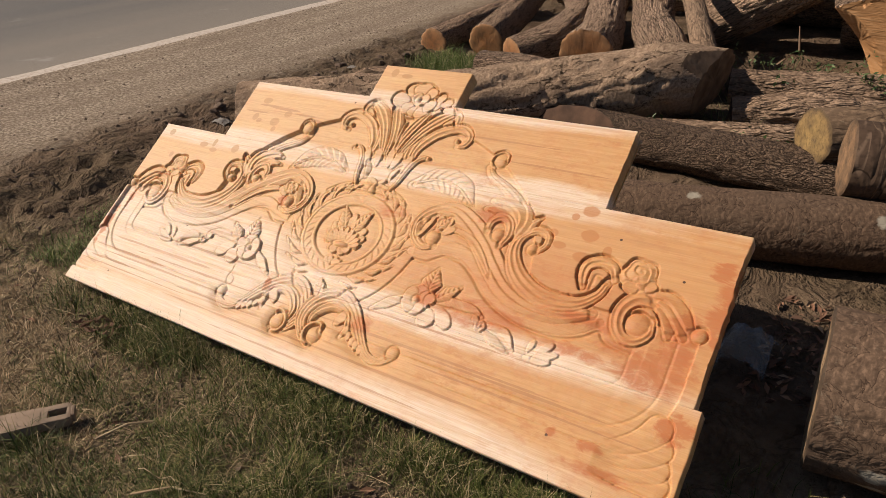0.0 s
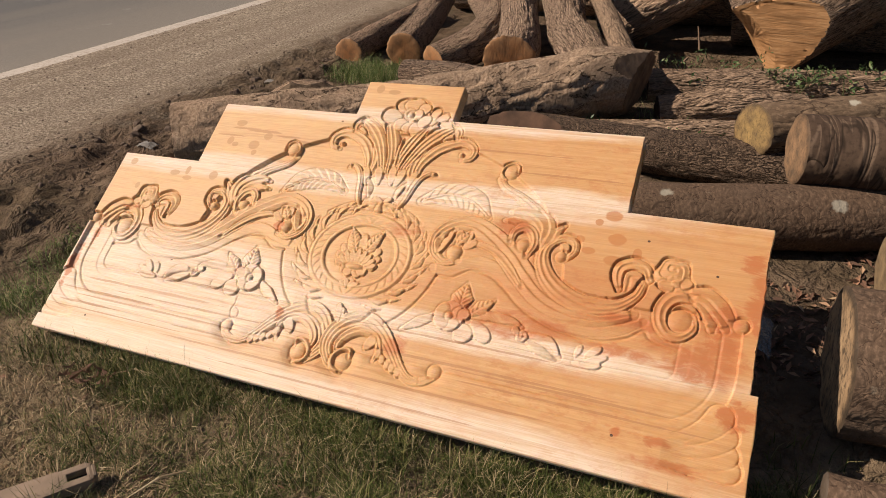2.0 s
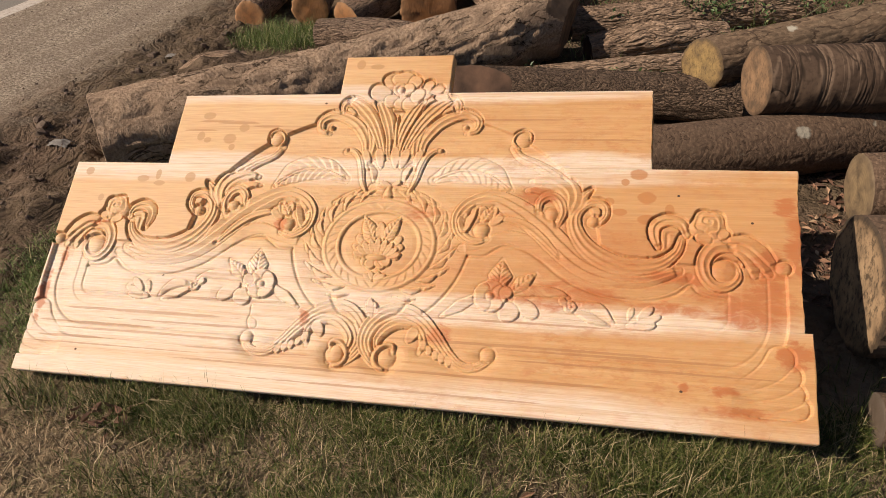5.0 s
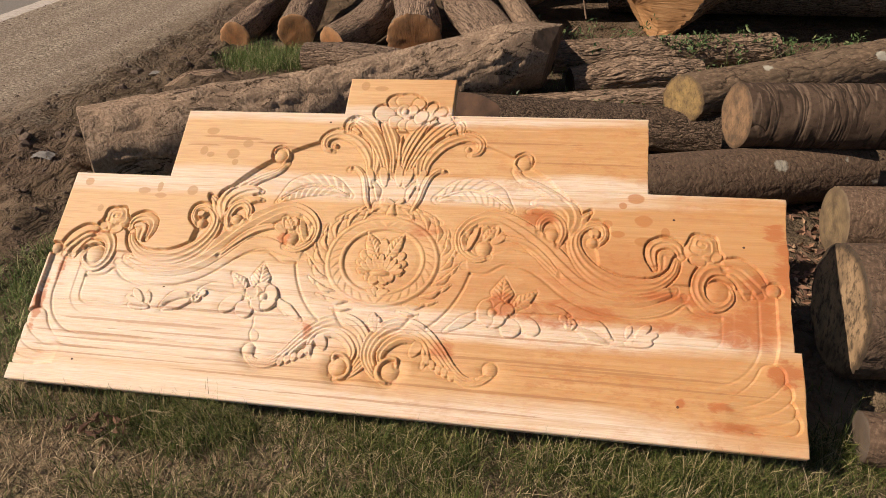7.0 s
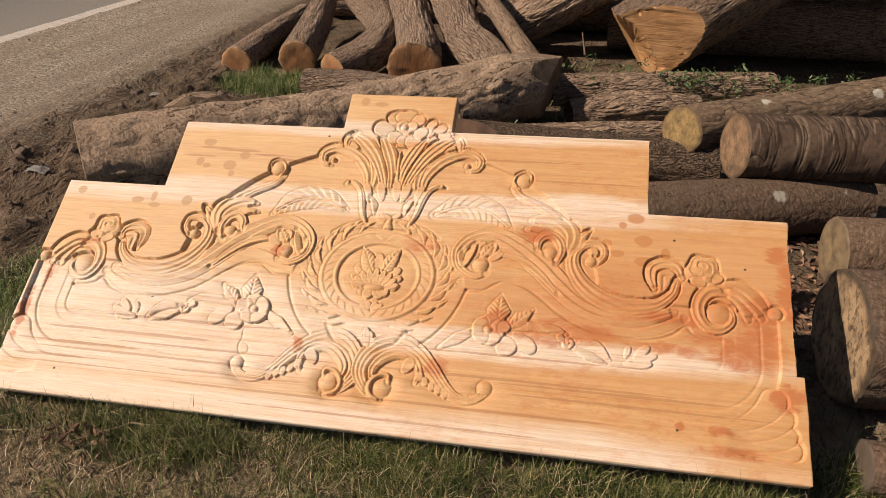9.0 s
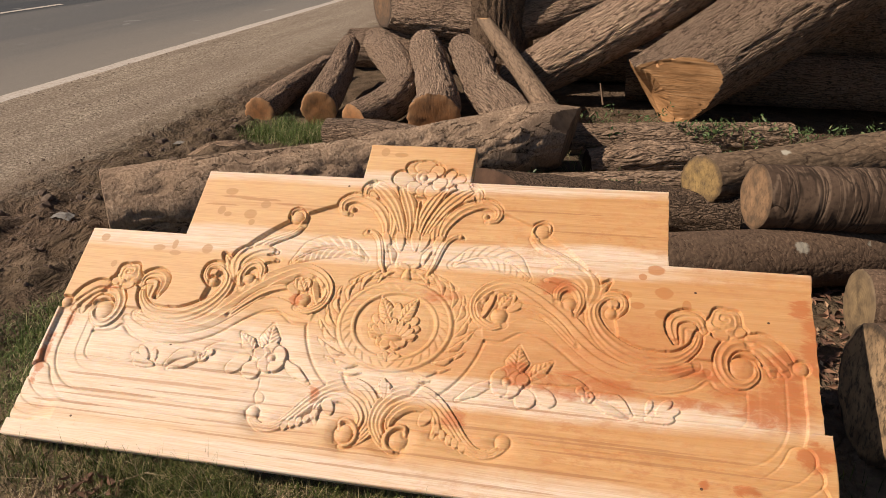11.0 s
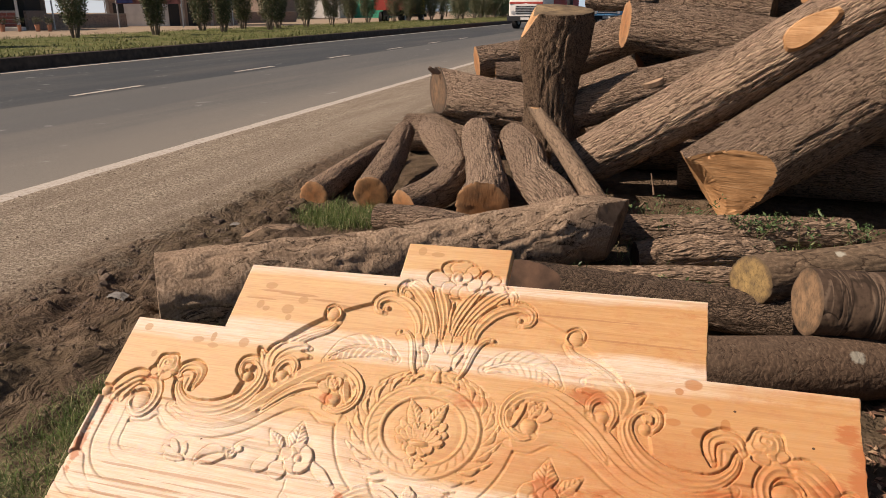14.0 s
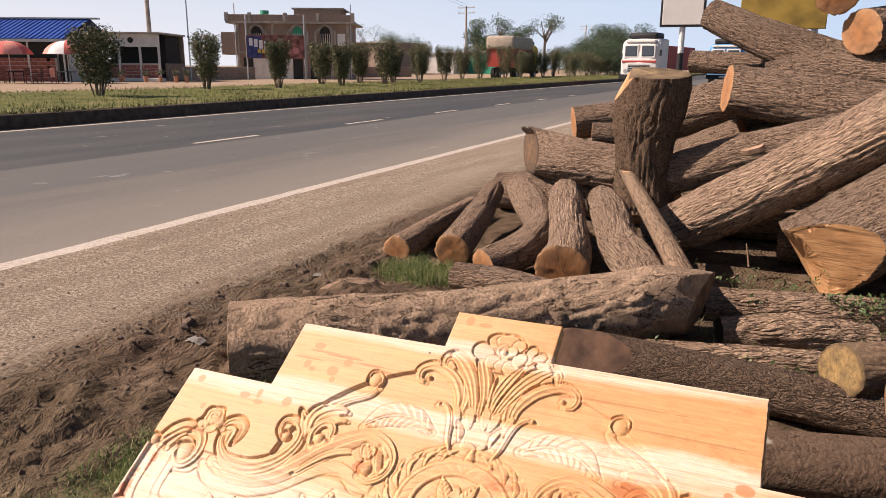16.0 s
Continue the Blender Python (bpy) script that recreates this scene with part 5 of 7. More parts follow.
# the short leaning logs
log([(-0.81, 3.10, 0.075), (-0.88, 3.75, 0.09), (-0.98, 4.75, 0.10)], [0.098, 0.085, 0.075], BARK_ROUGH, both_cut, "short bark-covered log lying flat with a fresh orange end", G_SHORT, 0.008, 11)
log([(-0.41, 3.12, 0.11), (-0.50, 3.70, 0.20), (-0.66, 4.45, 0.30)], [0.118, 0.105, 0.085], BARK_ROUGH, both_cut, "short bark-covered log with a fresh orange end", G_SHORT, 0.009, 12)
log([(-0.12, 2.96, 0.09), (0.02, 3.22, 0.14), (0.05, 3.50, 0.20), (-0.10, 3.88, 0.26), (-0.44, 4.45, 0.33)], [0.105, 0.125, 0.112, 0.128, 0.105], BARK_ROUGH, both_cut, "crooked bark-covered log bent in the middle", G_SHORT, 0.009, 13)
log([(0.40, 2.88, 0.15), (0.36, 3.15, 0.20), (0.26, 3.45, 0.27), (0.16, 3.75, 0.32), (0.03, 4.15, 0.37)], [0.158, 0.128, 0.118, 0.132, 0.110], BARK_ROUGH, both_cut, "thick short log with a broad ringed orange end", G_SHORT, 0.009, 14)
log([(0.97, 2.74, 0.10), (0.80, 2.98, 0.20), (0.64, 3.25, 0.24), (0.52, 3.55, 0.33), (0.34, 3.98, 0.38)], [0.120, 0.128, 0.122, 0.128, 0.105], BARK_ROUGH, (CUT_DARK, CUT_DARK), "short crooked log tucked behind a thick one", G_SHORT, 0.011, 15, loose=0.09)
log([(-0.20, 2.74, 0.07), (0.10, 2.70, 0.08), (0.42, 2.62, 0.08)], [0.085, 0.090, 0.080], BARK_ROUGH, (CUT_DARK, CUT_DARK), "short grey log across the foot of the leaning ones", G_SHORT, 0.007, 16)
log([(1.13, 2.66, 0.20), (0.82, 3.36, 0.375), (0.48, 4.10, 0.56)], [0.066, 0.060, 0.056, 0.044], PEELED, (CUT_DARK, CUT_ORANGE), "slim peeled branch leaning on the pile, its tip splintered orange", "", 0.002, 17, seg=32, name="branch", category="branch", tilt1=(0.4, 0.5, 0.75), facet=((0.50, 4.02, 0.58), (-0.2, -0.1, 0.95)))
# the pile
ragged = log([(-0.60, 5.15, 0.56), (-0.10, 4.92, 0.52), (0.60, 4.72, 0.46)], [0.205, 0.185, 0.175], BARK_ROUGH, (CUT_RAGGED, CUT_OLD), "heavy log with a ragged hollowed end on top of the pile", G_PILE, 0.012, 21, tilt0=(-0.86, -0.50, 0.05))
log([(0.545, 4.40, 0.25), (0.535, 4.40, 0.75), (0.56, 4.40, 1.24)], [0.245, 0.20, 0.215, 0.255, 0.250], BARK_STUMP, both_old, "upright stump section with a slanted sawn top", G_PILE, 0.017, 22, loose=0.13, tilt1=(0.05, -0.15, 0.97), facet=((0.36, 4.34, 1.14), (-0.82, -0.28, 0.50)), name="stump", category="stump")
slanting = log([(0.38, 4.48, 0.385), (0.62, 4.47, 0.475), (1.00, 4.45, 0.620), (1.55, 4.50, 0.79), (2.1, 4.55, 0.95)], [0.145, 0.150, 0.152, 0.145, 0.14], BARK_ROUGH, both_old, "rough log slanting up the pile with a sawn branch knot", G_PILE, 0.010, 23)
leaning = log([(0.70, 4.14, 0.12), (1.104, 4.02, 0.372), (1.709, 3.85, 0.775), (2.176, 3.70, 1.115), (2.80, 3.50, 1.54)], [0.170, 0.188, 0.192, 0.190, 0.185], BARK_TAN, both_old, "huge straight log slanting up over the pile", G_PILE, 0.012, 24)
log([(1.63, 3.648, 0.165), (1.914, 3.610, 0.388), (2.50, 3.531, 0.843), (3.30, 3.42, 1.46)], [0.264, 0.268, 0.272, 0.27], BARK_ROUGH, (AXED, CUT_OLD), "huge log with an orange axe-cut face at its foot", G_PILE, 0.012, 25, tilt0=(-0.836, -0.101, -0.54), facet=((1.857, 3.565, 0.02), (-0.33, -0.86, -0.39)), seg=190, step=0.012)
log([(-0.55, 6.30, 0.72), (0.0, 6.55, 0.80), (0.8, 6.8, 0.9)], [0.17, 0.17, 0.16], BARK_ROUGH, both_cut, "log with a pale orange oval end, far in the pile", G_PILE, 0.010, 26)
log([(-0.27, 6.00, 0.64), (0.2, 6.1, 0.66), (0.8, 6.3, 0.7)], [0.12, 0.12, 0.12], BARK_ROUGH, both_cut, "slimmer log with an orange end, far in the pile", G_PILE, 0.008, 27)
log([(0.98, 5.20, 1.125), (1.45, 5.07, 1.07), (2.40, 4.85, 0.95)], [0.185, 0.200, 0.17], BARK_ROUGH, both_cut, "thick log with a pointed orange axe-cut end", G_PILE, 0.010, 28, tilt0=(-0.95, -0.25, 0.1))
log([(0.50, 5.75, 0.86), (1.00, 5.60, 1.02), (1.7, 5.5, 1.15)], [0.20, 0.19, 0.18], BARK_ROUGH, both_old, "log crossing behind the upright stump", G_PILE, 0.010, 29)
log([(0.71, 6.00, 1.738), (1.24, 5.80, 1.50), (2.10, 5.58, 1.19)], [0.130, 0.168, 0.178], BARK_ROUGH, both_cut, "log sloping down from the top of the pile", G_PILE, 0.010, 30)
log([(0.52, 6.50, 1.335), (1.00, 6.42, 1.32), (1.70, 6.35, 1.31)], [0.105, 0.100, 0.10], BARK_ROUGH, both_cut, "straight log lying level near the top of the pile", G_PILE, 0.008, 31)
log([(0.62, 5.42, 0.56), (0.90, 5.35, 0.69), (1.12, 5.30, 0.80)], [0.125, 0.120, 0.105], BARK_ROUGH, (CUT_OLD, CUT_PINK), "short log with a reddish split end", G_PILE, 0.008, 32)
log([(1.85, 5.20, 1.54), (2.20, 5.60, 1.60), (2.6, 6.0, 1.66)], [0.165, 0.165, 0.16], BARK_ROUGH, both_cut, "log high in the pile with a broad orange end", G_PILE, 0.010, 33)
log([(2.30, 4.90, 1.42), (2.75, 5.25, 1.45), (3.2, 5.6, 1.5)], [0.180, 0.180, 0.18], BARK_ROUGH, both_cut, "dark-barked log high in the pile, its orange end split", G_PILE, 0.010, 36)
log([(1.66, 5.18, 1.80), (1.7, 5.7, 1.95), (1.75, 6.2, 2.1)], [0.15, 0.15, 0.15], BARK_ROUGH, both_cut, "log at the very top of the pile with an orange end", G_PILE, 0.010, 34)
log([(1.25, 5.45, 1.20), (1.65, 5.45, 1.28), (2.1, 5.3, 1.25)], [0.13, 0.15, 0.15], BARK_ROUGH, both_old, "short thick log wedged high in the pile", G_PILE, 0.010, 35)
# half-buried logs in front of the pile
log([(1.18, 2.92, 0.05), (1.70, 3.02, 0.055), (2.40, 3.20, 0.05)], [0.10, 0.105, 0.10], BARK_EARTH, (CUT_SPLIT, CUT_OLD), "half-buried grey log overgrown with weeds", G_BACK, 0.008, 41)
log([(1.30, 2.52, 0.03), (1.60, 2.62, 0.05), (1.95, 2.74, 0.03)], [0.09, 0.11, 0.09], BARK_EARTH, (CUT_SPLIT, CUT_OLD), "half-buried earthy brown log", G_BACK, 0.012, 42, around=14)
log([(1.02, 2.14, 0.03), (1.40, 2.24, 0.035), (1.90, 2.38, 0.03)], [0.06, 0.065, 0.06], BARK_EARTH, (CUT_SPLIT, CUT_OLD), "thin half-buried log among weeds", G_BACK, 0.008, 43)

# filler logs deep in the pile; the last three stand unseen and shut out skylight
for k, (a, b, r) in enumerate((((0.95, 4.95, 0.20), (3.3, 4.75, 0.22), 0.20), ((0.70, 5.45, 0.24), (3.4, 5.2, 0.25), 0.22), ((1.50, 4.30, 0.18), (3.6, 4.15, 0.2), 0.18), ((2.0, 4.35, 0.52), (3.7, 4.2, 0.6), 0.19),
                              ((0.45, 6.1, 0.26), (3.4, 6.0, 0.26), 0.24), ((0.30, 6.55, 0.28), (3.3, 6.6, 0.3), 0.26), ((1.1, 5.15, 0.60), (3.5, 4.95, 0.62), 0.19), ((0.9, 5.85, 0.66), (3.5, 5.6, 0.70), 0.2),
                              ((0.5, 6.45, 0.80), (3.3, 6.3, 0.85), 0.24), ((1.3, 5.60, 1.00), (3.4, 5.3, 1.0), 0.18), ((1.0, 6.10, 1.14), (3.4, 6.0, 1.2), 0.17), ((1.8, 5.55, 1.30), (3.6, 5.3, 1.35), 0.17), ((-0.9, 5.2, 0.17), (-0.8, 5.2, 0.17), 0.17), ((3.75, 2.2, 0.28), (2.25, 6.6, 0.28), 0.27), ((3.75, 2.3, 0.80), (2.25, 6.6, 0.80), 0.27), ((3.75, 2.4, 1.30), (2.25, 6.6, 1.30), 0.25))):
    # ends lengthened past the view so less skylight leaks into the hollow
    b = (b[0] + 1.5, b[1] - 0.2, b[2])
    mid = tuple((p + q) / 2 + (0.03 if i == 2 else 0.0) for i, (p, q) in enumerate(zip(a, b)))
    log([a, mid, b], [r, r * 1.03, r], BARK_ROUGH, both_old, "added log that fills the pile and blocks skylight from its hollows", G_PILE, 0.010, 60 + k, seg=64, step=0.035)


KNOT = plain("knot_wood", (0.33, 0.215, 0.135), 0.85, vary=0.35, scale=22, bump=0.5)


def knot(owner, at, towards, r, seed, long=1.35, turn=0.0, look_of=None):
    """A sawn branch stub on a log; also shapes a debarked patch."""
    n = Vector(towards).normalized()
    q = n.to_track_quat("Z", "Y").to_matrix().to_4x4() @ pose(0, 0, 0, 0, 0, turn)
    bm = bmesh.new()
    ring = [[], []]
    for k in range(24):
        a = math.tau * k / 24
        rr = r * (1 + 0.10 * math.sin(3 * a + seed))
        for j, (f, z) in enumerate(((1.18, -0.03), (1.0, 0.0))):
            ring[j].append(bm.verts.new(q @ Vector((rr * f * math.cos(a) * long, rr * f * math.sin(a), z)) + Vector(at) - owner.location))
    for k in range(24):
        bm.faces.new((ring[0][k], ring[0][(k + 1) % 24], ring[1][(k + 1) % 24], ring[1][k]))
    bm.faces.new(ring[1])
    part("knot", bm, look_of or KNOT, owner, "pale patch of bare wood on the bark", smooth=False)


spike = bmesh.new()
for k in range(11):
    dx, dy, ln = 0.012 * (k % 5) - 0.02, 0.014 * ((k * 3) % 6) - 0.03, 0.025 + 0.020 * ((k * 7) % 4) / 3
    rod(spike, Vector((-0.585 + dx, 5.08 + dy, 0.715)) - ragged.location, Vector((-0.625 + dx, 5.04 + dy, 0.73 + ln)) - ragged.location, 0.012, 0.003, 5)
part("torn_fibres", spike, BARK_ROUGH, ragged, "torn dark wood fibres at the broken end")
knot(slanting, (1.23, 4.364, 0.778), (-0.22, -0.55, 0.80), 0.068, 1)

# splinters in the hollow under the pile
for a, b, r in (((1.345, 3.70, 0.09), (1.315, 3.76, 0.22), 0.008), ((1.25, 3.56, 0.02), (1.30, 3.58, 0.07), 0.012)):
    chip = thing("wood_splinter", Matrix.Translation(a), "pale split wood splinter in the hollow under the logs", "wood")
    part("sliver", rod(bmesh.new(), (0, 0, 0), Vector(b) - Vector(a), r, r * 0.5, 5), PEELED, chip)
# pale debarked patch on the leaning log, built with the knot shape
knot(leaning, (2.093, 3.505, 1.135), (-0.35, -0.90, 0.10), 0.062, 2, 2.4, 37, AXED)


# ---- the far side of the road ----
s = Shader("leaf_green", 0.6, 0, 0.3)
s.colour(s.ramp(s.island(), [(0.0, (0.032, 0.042, 0.016)), (0.35, (0.070, 0.082, 0.032)), (0.75, (0.140, 0.140, 0.062)), (0.9, (0.25, 0.20, 0.115)), (1.0, (0.34, 0.23, 0.15))]))
LEAF = s.m
s = Shader("leaf_far", 0.7, 0, 0.2)
s.colour(s.ramp(s.island(), [(0.0, (0.045, 0.075, 0.040)), (0.6, (0.075, 0.110, 0.058)), (1.0, (0.12, 0.15, 0.085))]))
LEAF_FAR = s.m
STEM = plain("stem_bark", (0.13, 0.10, 0.07), 0.9)


def leaf_cloud(centres, radius, count, size, rng, squash=1.0):
    """Many small leaves round the given centres, as one mesh of separate rhombs."""
    c = np.array(centres, float)[rng.integers(0, len(centres), count)]
    d = rng.normal(size=(count, 3))
    d /= np.linalg.norm(d, axis=1)[:, None]
    r = radius * rng.random((count, 1)) ** 0.45
    p = c + d * r * np.array([1, 1, squash])
    a = rng.normal(size=(count, 3))
    a[:, 2] = np.abs(a[:, 2]) * 0.9
    a /= np.linalg.norm(a, axis=1)[:, None]
    b = np.cross(a, rng.normal(size=(count, 3)))
    b /= np.linalg.norm(b, axis=1)[:, None]
    ln = size * (0.6 + 0.8 * rng.random((count, 1)))
    vs = np.stack([p - a * ln, p + b * ln * 0.36, p + a * ln, p - b * ln * 0.36], 1).reshape(-1, 3)
    return vs, np.arange(count * 4).reshape(-1, 4)


def bush(x, y, height, width, seed):
    """Many upright stems from one root, each clothed in upward leaves."""
    rng = np.random.default_rng(seed)
    ob = thing("bush", pose(x, y, 0.24), "dusty green oleander bush with many stems in the median", "bush", "bushes along the median")
    tips = []
    for k in range(9):
        a, r = 2.4 * k + rng.random(), width * (0.08 + 0.26 * math.sqrt((k + 0.5) / 9))
        top = (r * math.cos(a), r * math.sin(a), height * (0.86 - 0.30 * (r / width) ** 1.5 + 0.10 * rng.random() - 0.05))
        part("stem", rod(bmesh.new(), (0.10 * math.cos(a), 0.10 * math.sin(a), -0.1), top, 0.030, 0.010, 5), STEM, ob)
        for f in (1.0, 0.9, 0.78, 0.64, 0.5, 0.36):
            tips.append((top[0] * (0.25 + 0.75 * f), top[1] * (0.25 + 0.75 * f), top[2] * f))
    vs, fs = leaf_cloud(tips, 0.135 * width, 6400, 0.052, rng, 1.4)
    keep = (vs[:, 2].reshape(-1, 4).min(1) > 0.10 * height + 0.12 * height * rng.random(len(vs) // 4))
    vs = vs.reshape(-1, 4, 3)[keep].reshape(-1, 3)
    foliage = link_mesh("foliage", array_mesh("foliage", vs, np.arange(len(vs)).reshape(-1, 4)), LEAF, ob, smooth=False)
    tagged(foliage, kind="stuff")
    return ob


def tree(x, y, height, spread, seed, label, leaves=4200, trunk=0.4):
    rng = np.random.default_rng(seed)
    ob = thing("tree", pose(x, y, -0.05), label, "tree", "far trees")
    bm = bmesh.new()
    rod(bm, (0, 0, 0), (0.1, 0, height * trunk), height * 0.03, height * 0.02, 8)
    tips = []
    for k in range(11):
        a = rng.random() * 6.28
        r = spread * (0.15 + 0.4 * rng.random())
        top = (r * math.cos(a), r * math.sin(a), height * (trunk + (0.93 - trunk) * rng.random()))
        rod(bm, (0.05, 0, height * trunk * (0.7 + 0.3 * rng.random())), top, height * 0.013, height * 0.005, 5)
        tips.append(top)
    part("trunk", bm, STEM, ob)
    vs, fs = leaf_cloud(tips, 0.21 * spread + 0.06 * height, leaves, 0.019 * height, rng, 0.8)
    link_mesh("crown", array_mesh("crown", vs, fs), LEAF_FAR, ob, smooth=False)
    return ob


for k, (x, y, h, w) in enumerate(((-18.7, 15.4, 2.25, 1.95), (-21.0, 22.6, 2.45, 1.85), (-19.8, 25.8, 2.25, 1.5), (-21.9, 32.1, 2.4, 1.9), (-19.9, 31.0, 2.2, 1.4), (-22.6, 37.0, 2.5, 1.8),
                                  (-20.1, 35.7, 2.6, 2.2), (-21.6, 42.8, 2.6, 2.2), (-21.4, 38.9, 2.3, 1.6), (-22.6, 48.6, 2.6, 2.2), (-23.6, 54.0, 2.7, 2.4), (-24.0, 58.5, 2.8, 2.6))):
    bush(x, y, h, w, 300 + k)
rng = np.random.default_rng(5)
for k in range(16):
    y = 63 + 4.2 * k + 0.6 * (k % 3)
    bush(-24.0 - 0.02 * (y - 60) + rng.random() * 0.8, y, 2.5 + 0.7 * rng.random(), 2.6, 330 + k)
tree(-79, 130, 9.0, 7.5, 401, "thin-leaved tree behind the brick building", 1200, 0.5)
tree(-62, 110, 6.5, 8.0, 402, "hazy green tree beyond the median"), tree(-66, 121, 6.0, 8.0, 403, "hazy green tree beyond the median")
tree(-68, 160, 13.0, 8.0, 404, "tall tree rising behind a loaded lorry"), tree(-70, 178, 14.0, 6.0, 405, "slender tree with an airy crown", 900, 0.6)
tree(-58, 160, 10.0, 6.0, 406, "round dark green tree"), tree(-62, 190, 14.5, 8.0, 407, "tall tree with a sparse flat crown", 800, 0.65)
for k, (x, y, h, w) in enumerate(((-30, 118, 5.6, 8.0), (-27, 108, 4.8, 7.0), (-33, 132, 6.2, 8.0), (-28, 126, 7.6, 8.0), (-23.5, 116, 7.4, 7.0), (-36, 142, 6.0, 8.0), (-42, 150, 5.6, 8.0), (-46, 152, 5.0, 8.0), (-24, 104, 4.5, 6.0))):
    tree(x, y, h, w, 420 + k, "dense green roadside tree", 9000, 0.22)

BRICK_RED, MORTAR = plain("brick_red", (0.30, 0.10, 0.075), 0.9, vary=0.35, scale=5), plain("mortar", (0.42, 0.37, 0.32), 0.95)
BRICK_BROWN = plain("brick_brown", (0.29, 0.215, 0.165), 0.95, vary=0.32, scale=9.0)
CONCRETE, WHITEWASH = plain("concrete", (0.36, 0.315, 0.265), 0.9, scale=1.5), plain("whitewash", (0.62, 0.59, 0.54), 0.85, vary=0.12, scale=1.2)
# DARK: near-black that paints in the shade inside doorways, windows and rooms
BLUE_SHEET, DARK, GREENISH = plain("blue_sheet", (0.030, 0.085, 0.33), 0.45, vary=0.12, scale=0.8), plain("opening_shade", (0.030, 0.030, 0.028), 0.8), plain("green_paint", (0.04, 0.28, 0.17), 0.6)
STEEL, BLACKISH = plain("galvanised_steel", (0.42, 0.42, 0.41), 0.45, 0.6), plain("black_paint", (0.02, 0.02, 0.02), 0.6)
RED_CLOTH, WHITE_CLOTH, GREEN_CLOTH = plain("red_cloth", (0.62, 0.15, 0.12), 0.8), plain("white_cloth", (0.72, 0.70, 0.66), 0.8), plain("green_cloth", (0.15, 0.36, 0.20), 0.8)
TERRACOTTA = plain("terracotta", (0.42, 0.19, 0.11), 0.85)


def brick_wall(parent, x, y0, y1, z0, z1):
    """A low brick wall facing the road: a mortar core with courses of bricks proud of it."""
    wall = part("brick_wall", boxed(x - 0.22, x, y0, y1, z0, z1), MORTAR, parent)
    ref = bpy.data.meshes.new("brick")
    bm = boxed(-0.02, 0.02, -0.29, 0.29, -0.115, 0.115, 0.012)
    bm.to_mesh(ref)
    bm.free()
    ref.materials.append(BRICK_RED)
    rows, cols = int((z1 - z0) / 0.27), int((y1 - y0) / 0.62)
    for r in range(rows):
        for c in range(cols):
            yy = y0 + 0.33 + 0.62 * c + (0.30 if r % 2 and c < cols - 1 else 0)
            b = new("brick", ref)
            b.parent = wall
            b.location = (x + 0.006, yy, z0 + 0.15 + 0.27 * r)
    return wall


# eating house with a blue sheet roof
cafe = thing("roadside_cafe", pose(-51.6, 32.4, 0, 0, 0, -64), "low roadside cafe with a blue sheet roof and brick front", "building")
part("wall", boxed(-6.0, -0.3, -9.0, 6.4, 0, 2.9), WHITEWASH, cafe)
part("opening", boxed(-0.34, -0.22, -8.6, 5.5, 1.62, 2.78), DARK, cafe, "open window band, the shade inside painted near-black")
part("doorway", boxed(-0.34, -0.20, 5.65, 6.3, 0.0, 2.5), DARK, cafe, "doorway, the shade inside painted near-black")
ribs = []
for k in range(44):
    y = -9.6 + 0.37 * k
    ribs += [(y, 0.0), (y + 0.25, 0.0), (y + 0.28, 0.06), (y + 0.34, 0.06)]
ribs.append((ribs[-1][0] + 0.03, 0.0))
vs = [(x, y, z + dz) for x, z in ((0.9, 2.92), (-3.4, 4.46), (-7.2, 2.92)) for y, dz in ribs]
m = len(ribs)
fs = [(r * m + k, r * m + k + 1, (r + 1) * m + k + 1, (r + 1) * m + k) for r in range(2) for k in range(m - 1)]
roof = link_mesh("roof", array_mesh("roof", np.array(vs), np.array(fs)), BLUE_SHEET, cafe, "ribbed blue metal roof", smooth=False)
part("ridge_cap", boxed(-3.7, -3.1, -9.6, 7.3, 4.46, 4.58, 0.02), STEEL, roof)
part("gable", boxed(-5.4, -0.9, 6.2, 6.38, 2.9, 3.6), WHITEWASH, cafe)
part("fascia", boxed(0.55, 0.85, -9.5, 6.6, 2.70, 2.90, 0.02), STEEL, cafe)
for y in (-6, -2.5, 0.9, 3.8, 6.3):
    part("post", rod(bmesh.new(), (0.35, y, 0), (0.35, y, 2.8), 0.07, seg=8), WHITEWASH, cafe)
brick_wall(cafe, 0.0, -8.8, 5.6, 0.0, 1.62)

# flat-roofed dining hall
hall = thing("dining_hall", pose(-44.2, 39.4, 0, 0, 0, -64) @ Matrix.Diagonal((0.88, 0.88, 0.88, 1)), "flat-roofed open hall with low brick parapet and pale posts", "building")
part("roof", boxed(-6, 0.55, -3.1, 2.6, 3.9, 4.05, 0.02), CONCRETE, hall)
part("fascia", boxed(-0.05, 0.10, -2.9, 2.4, 2.85, 3.9), WHITEWASH, hall, "whitewashed band under the roof")
part("wall", boxed(-6, -5.8, -3, 2.4, 0, 3.9), BRICK_BROWN, hall)
part("side_wall", boxed(-5.8, -1.5, 2.2, 2.4, 0, 1.5), BRICK_BROWN, hall)
# solid box whose colour replaces the shade of the open hall
part("room_shade_fill", boxed(-5.7, -2.2, -2.8, 2.1, 0.02, 3.8), DARK, hall, "solid near-black fill in place of the shaded interior")
for y in (-2.9, -1.1, 0.7, 2.3):
    part("post", boxed(-0.08, 0.08, y - 0.08, y + 0.08, 0, 2.85), WHITEWASH, hall)
part("vent", rod(bmesh.new(), (0.10, 0.0, 3.4), (0.14, 0.0, 3.4), 0.24, seg=20), BLACKISH, hall, "round black wall vent")
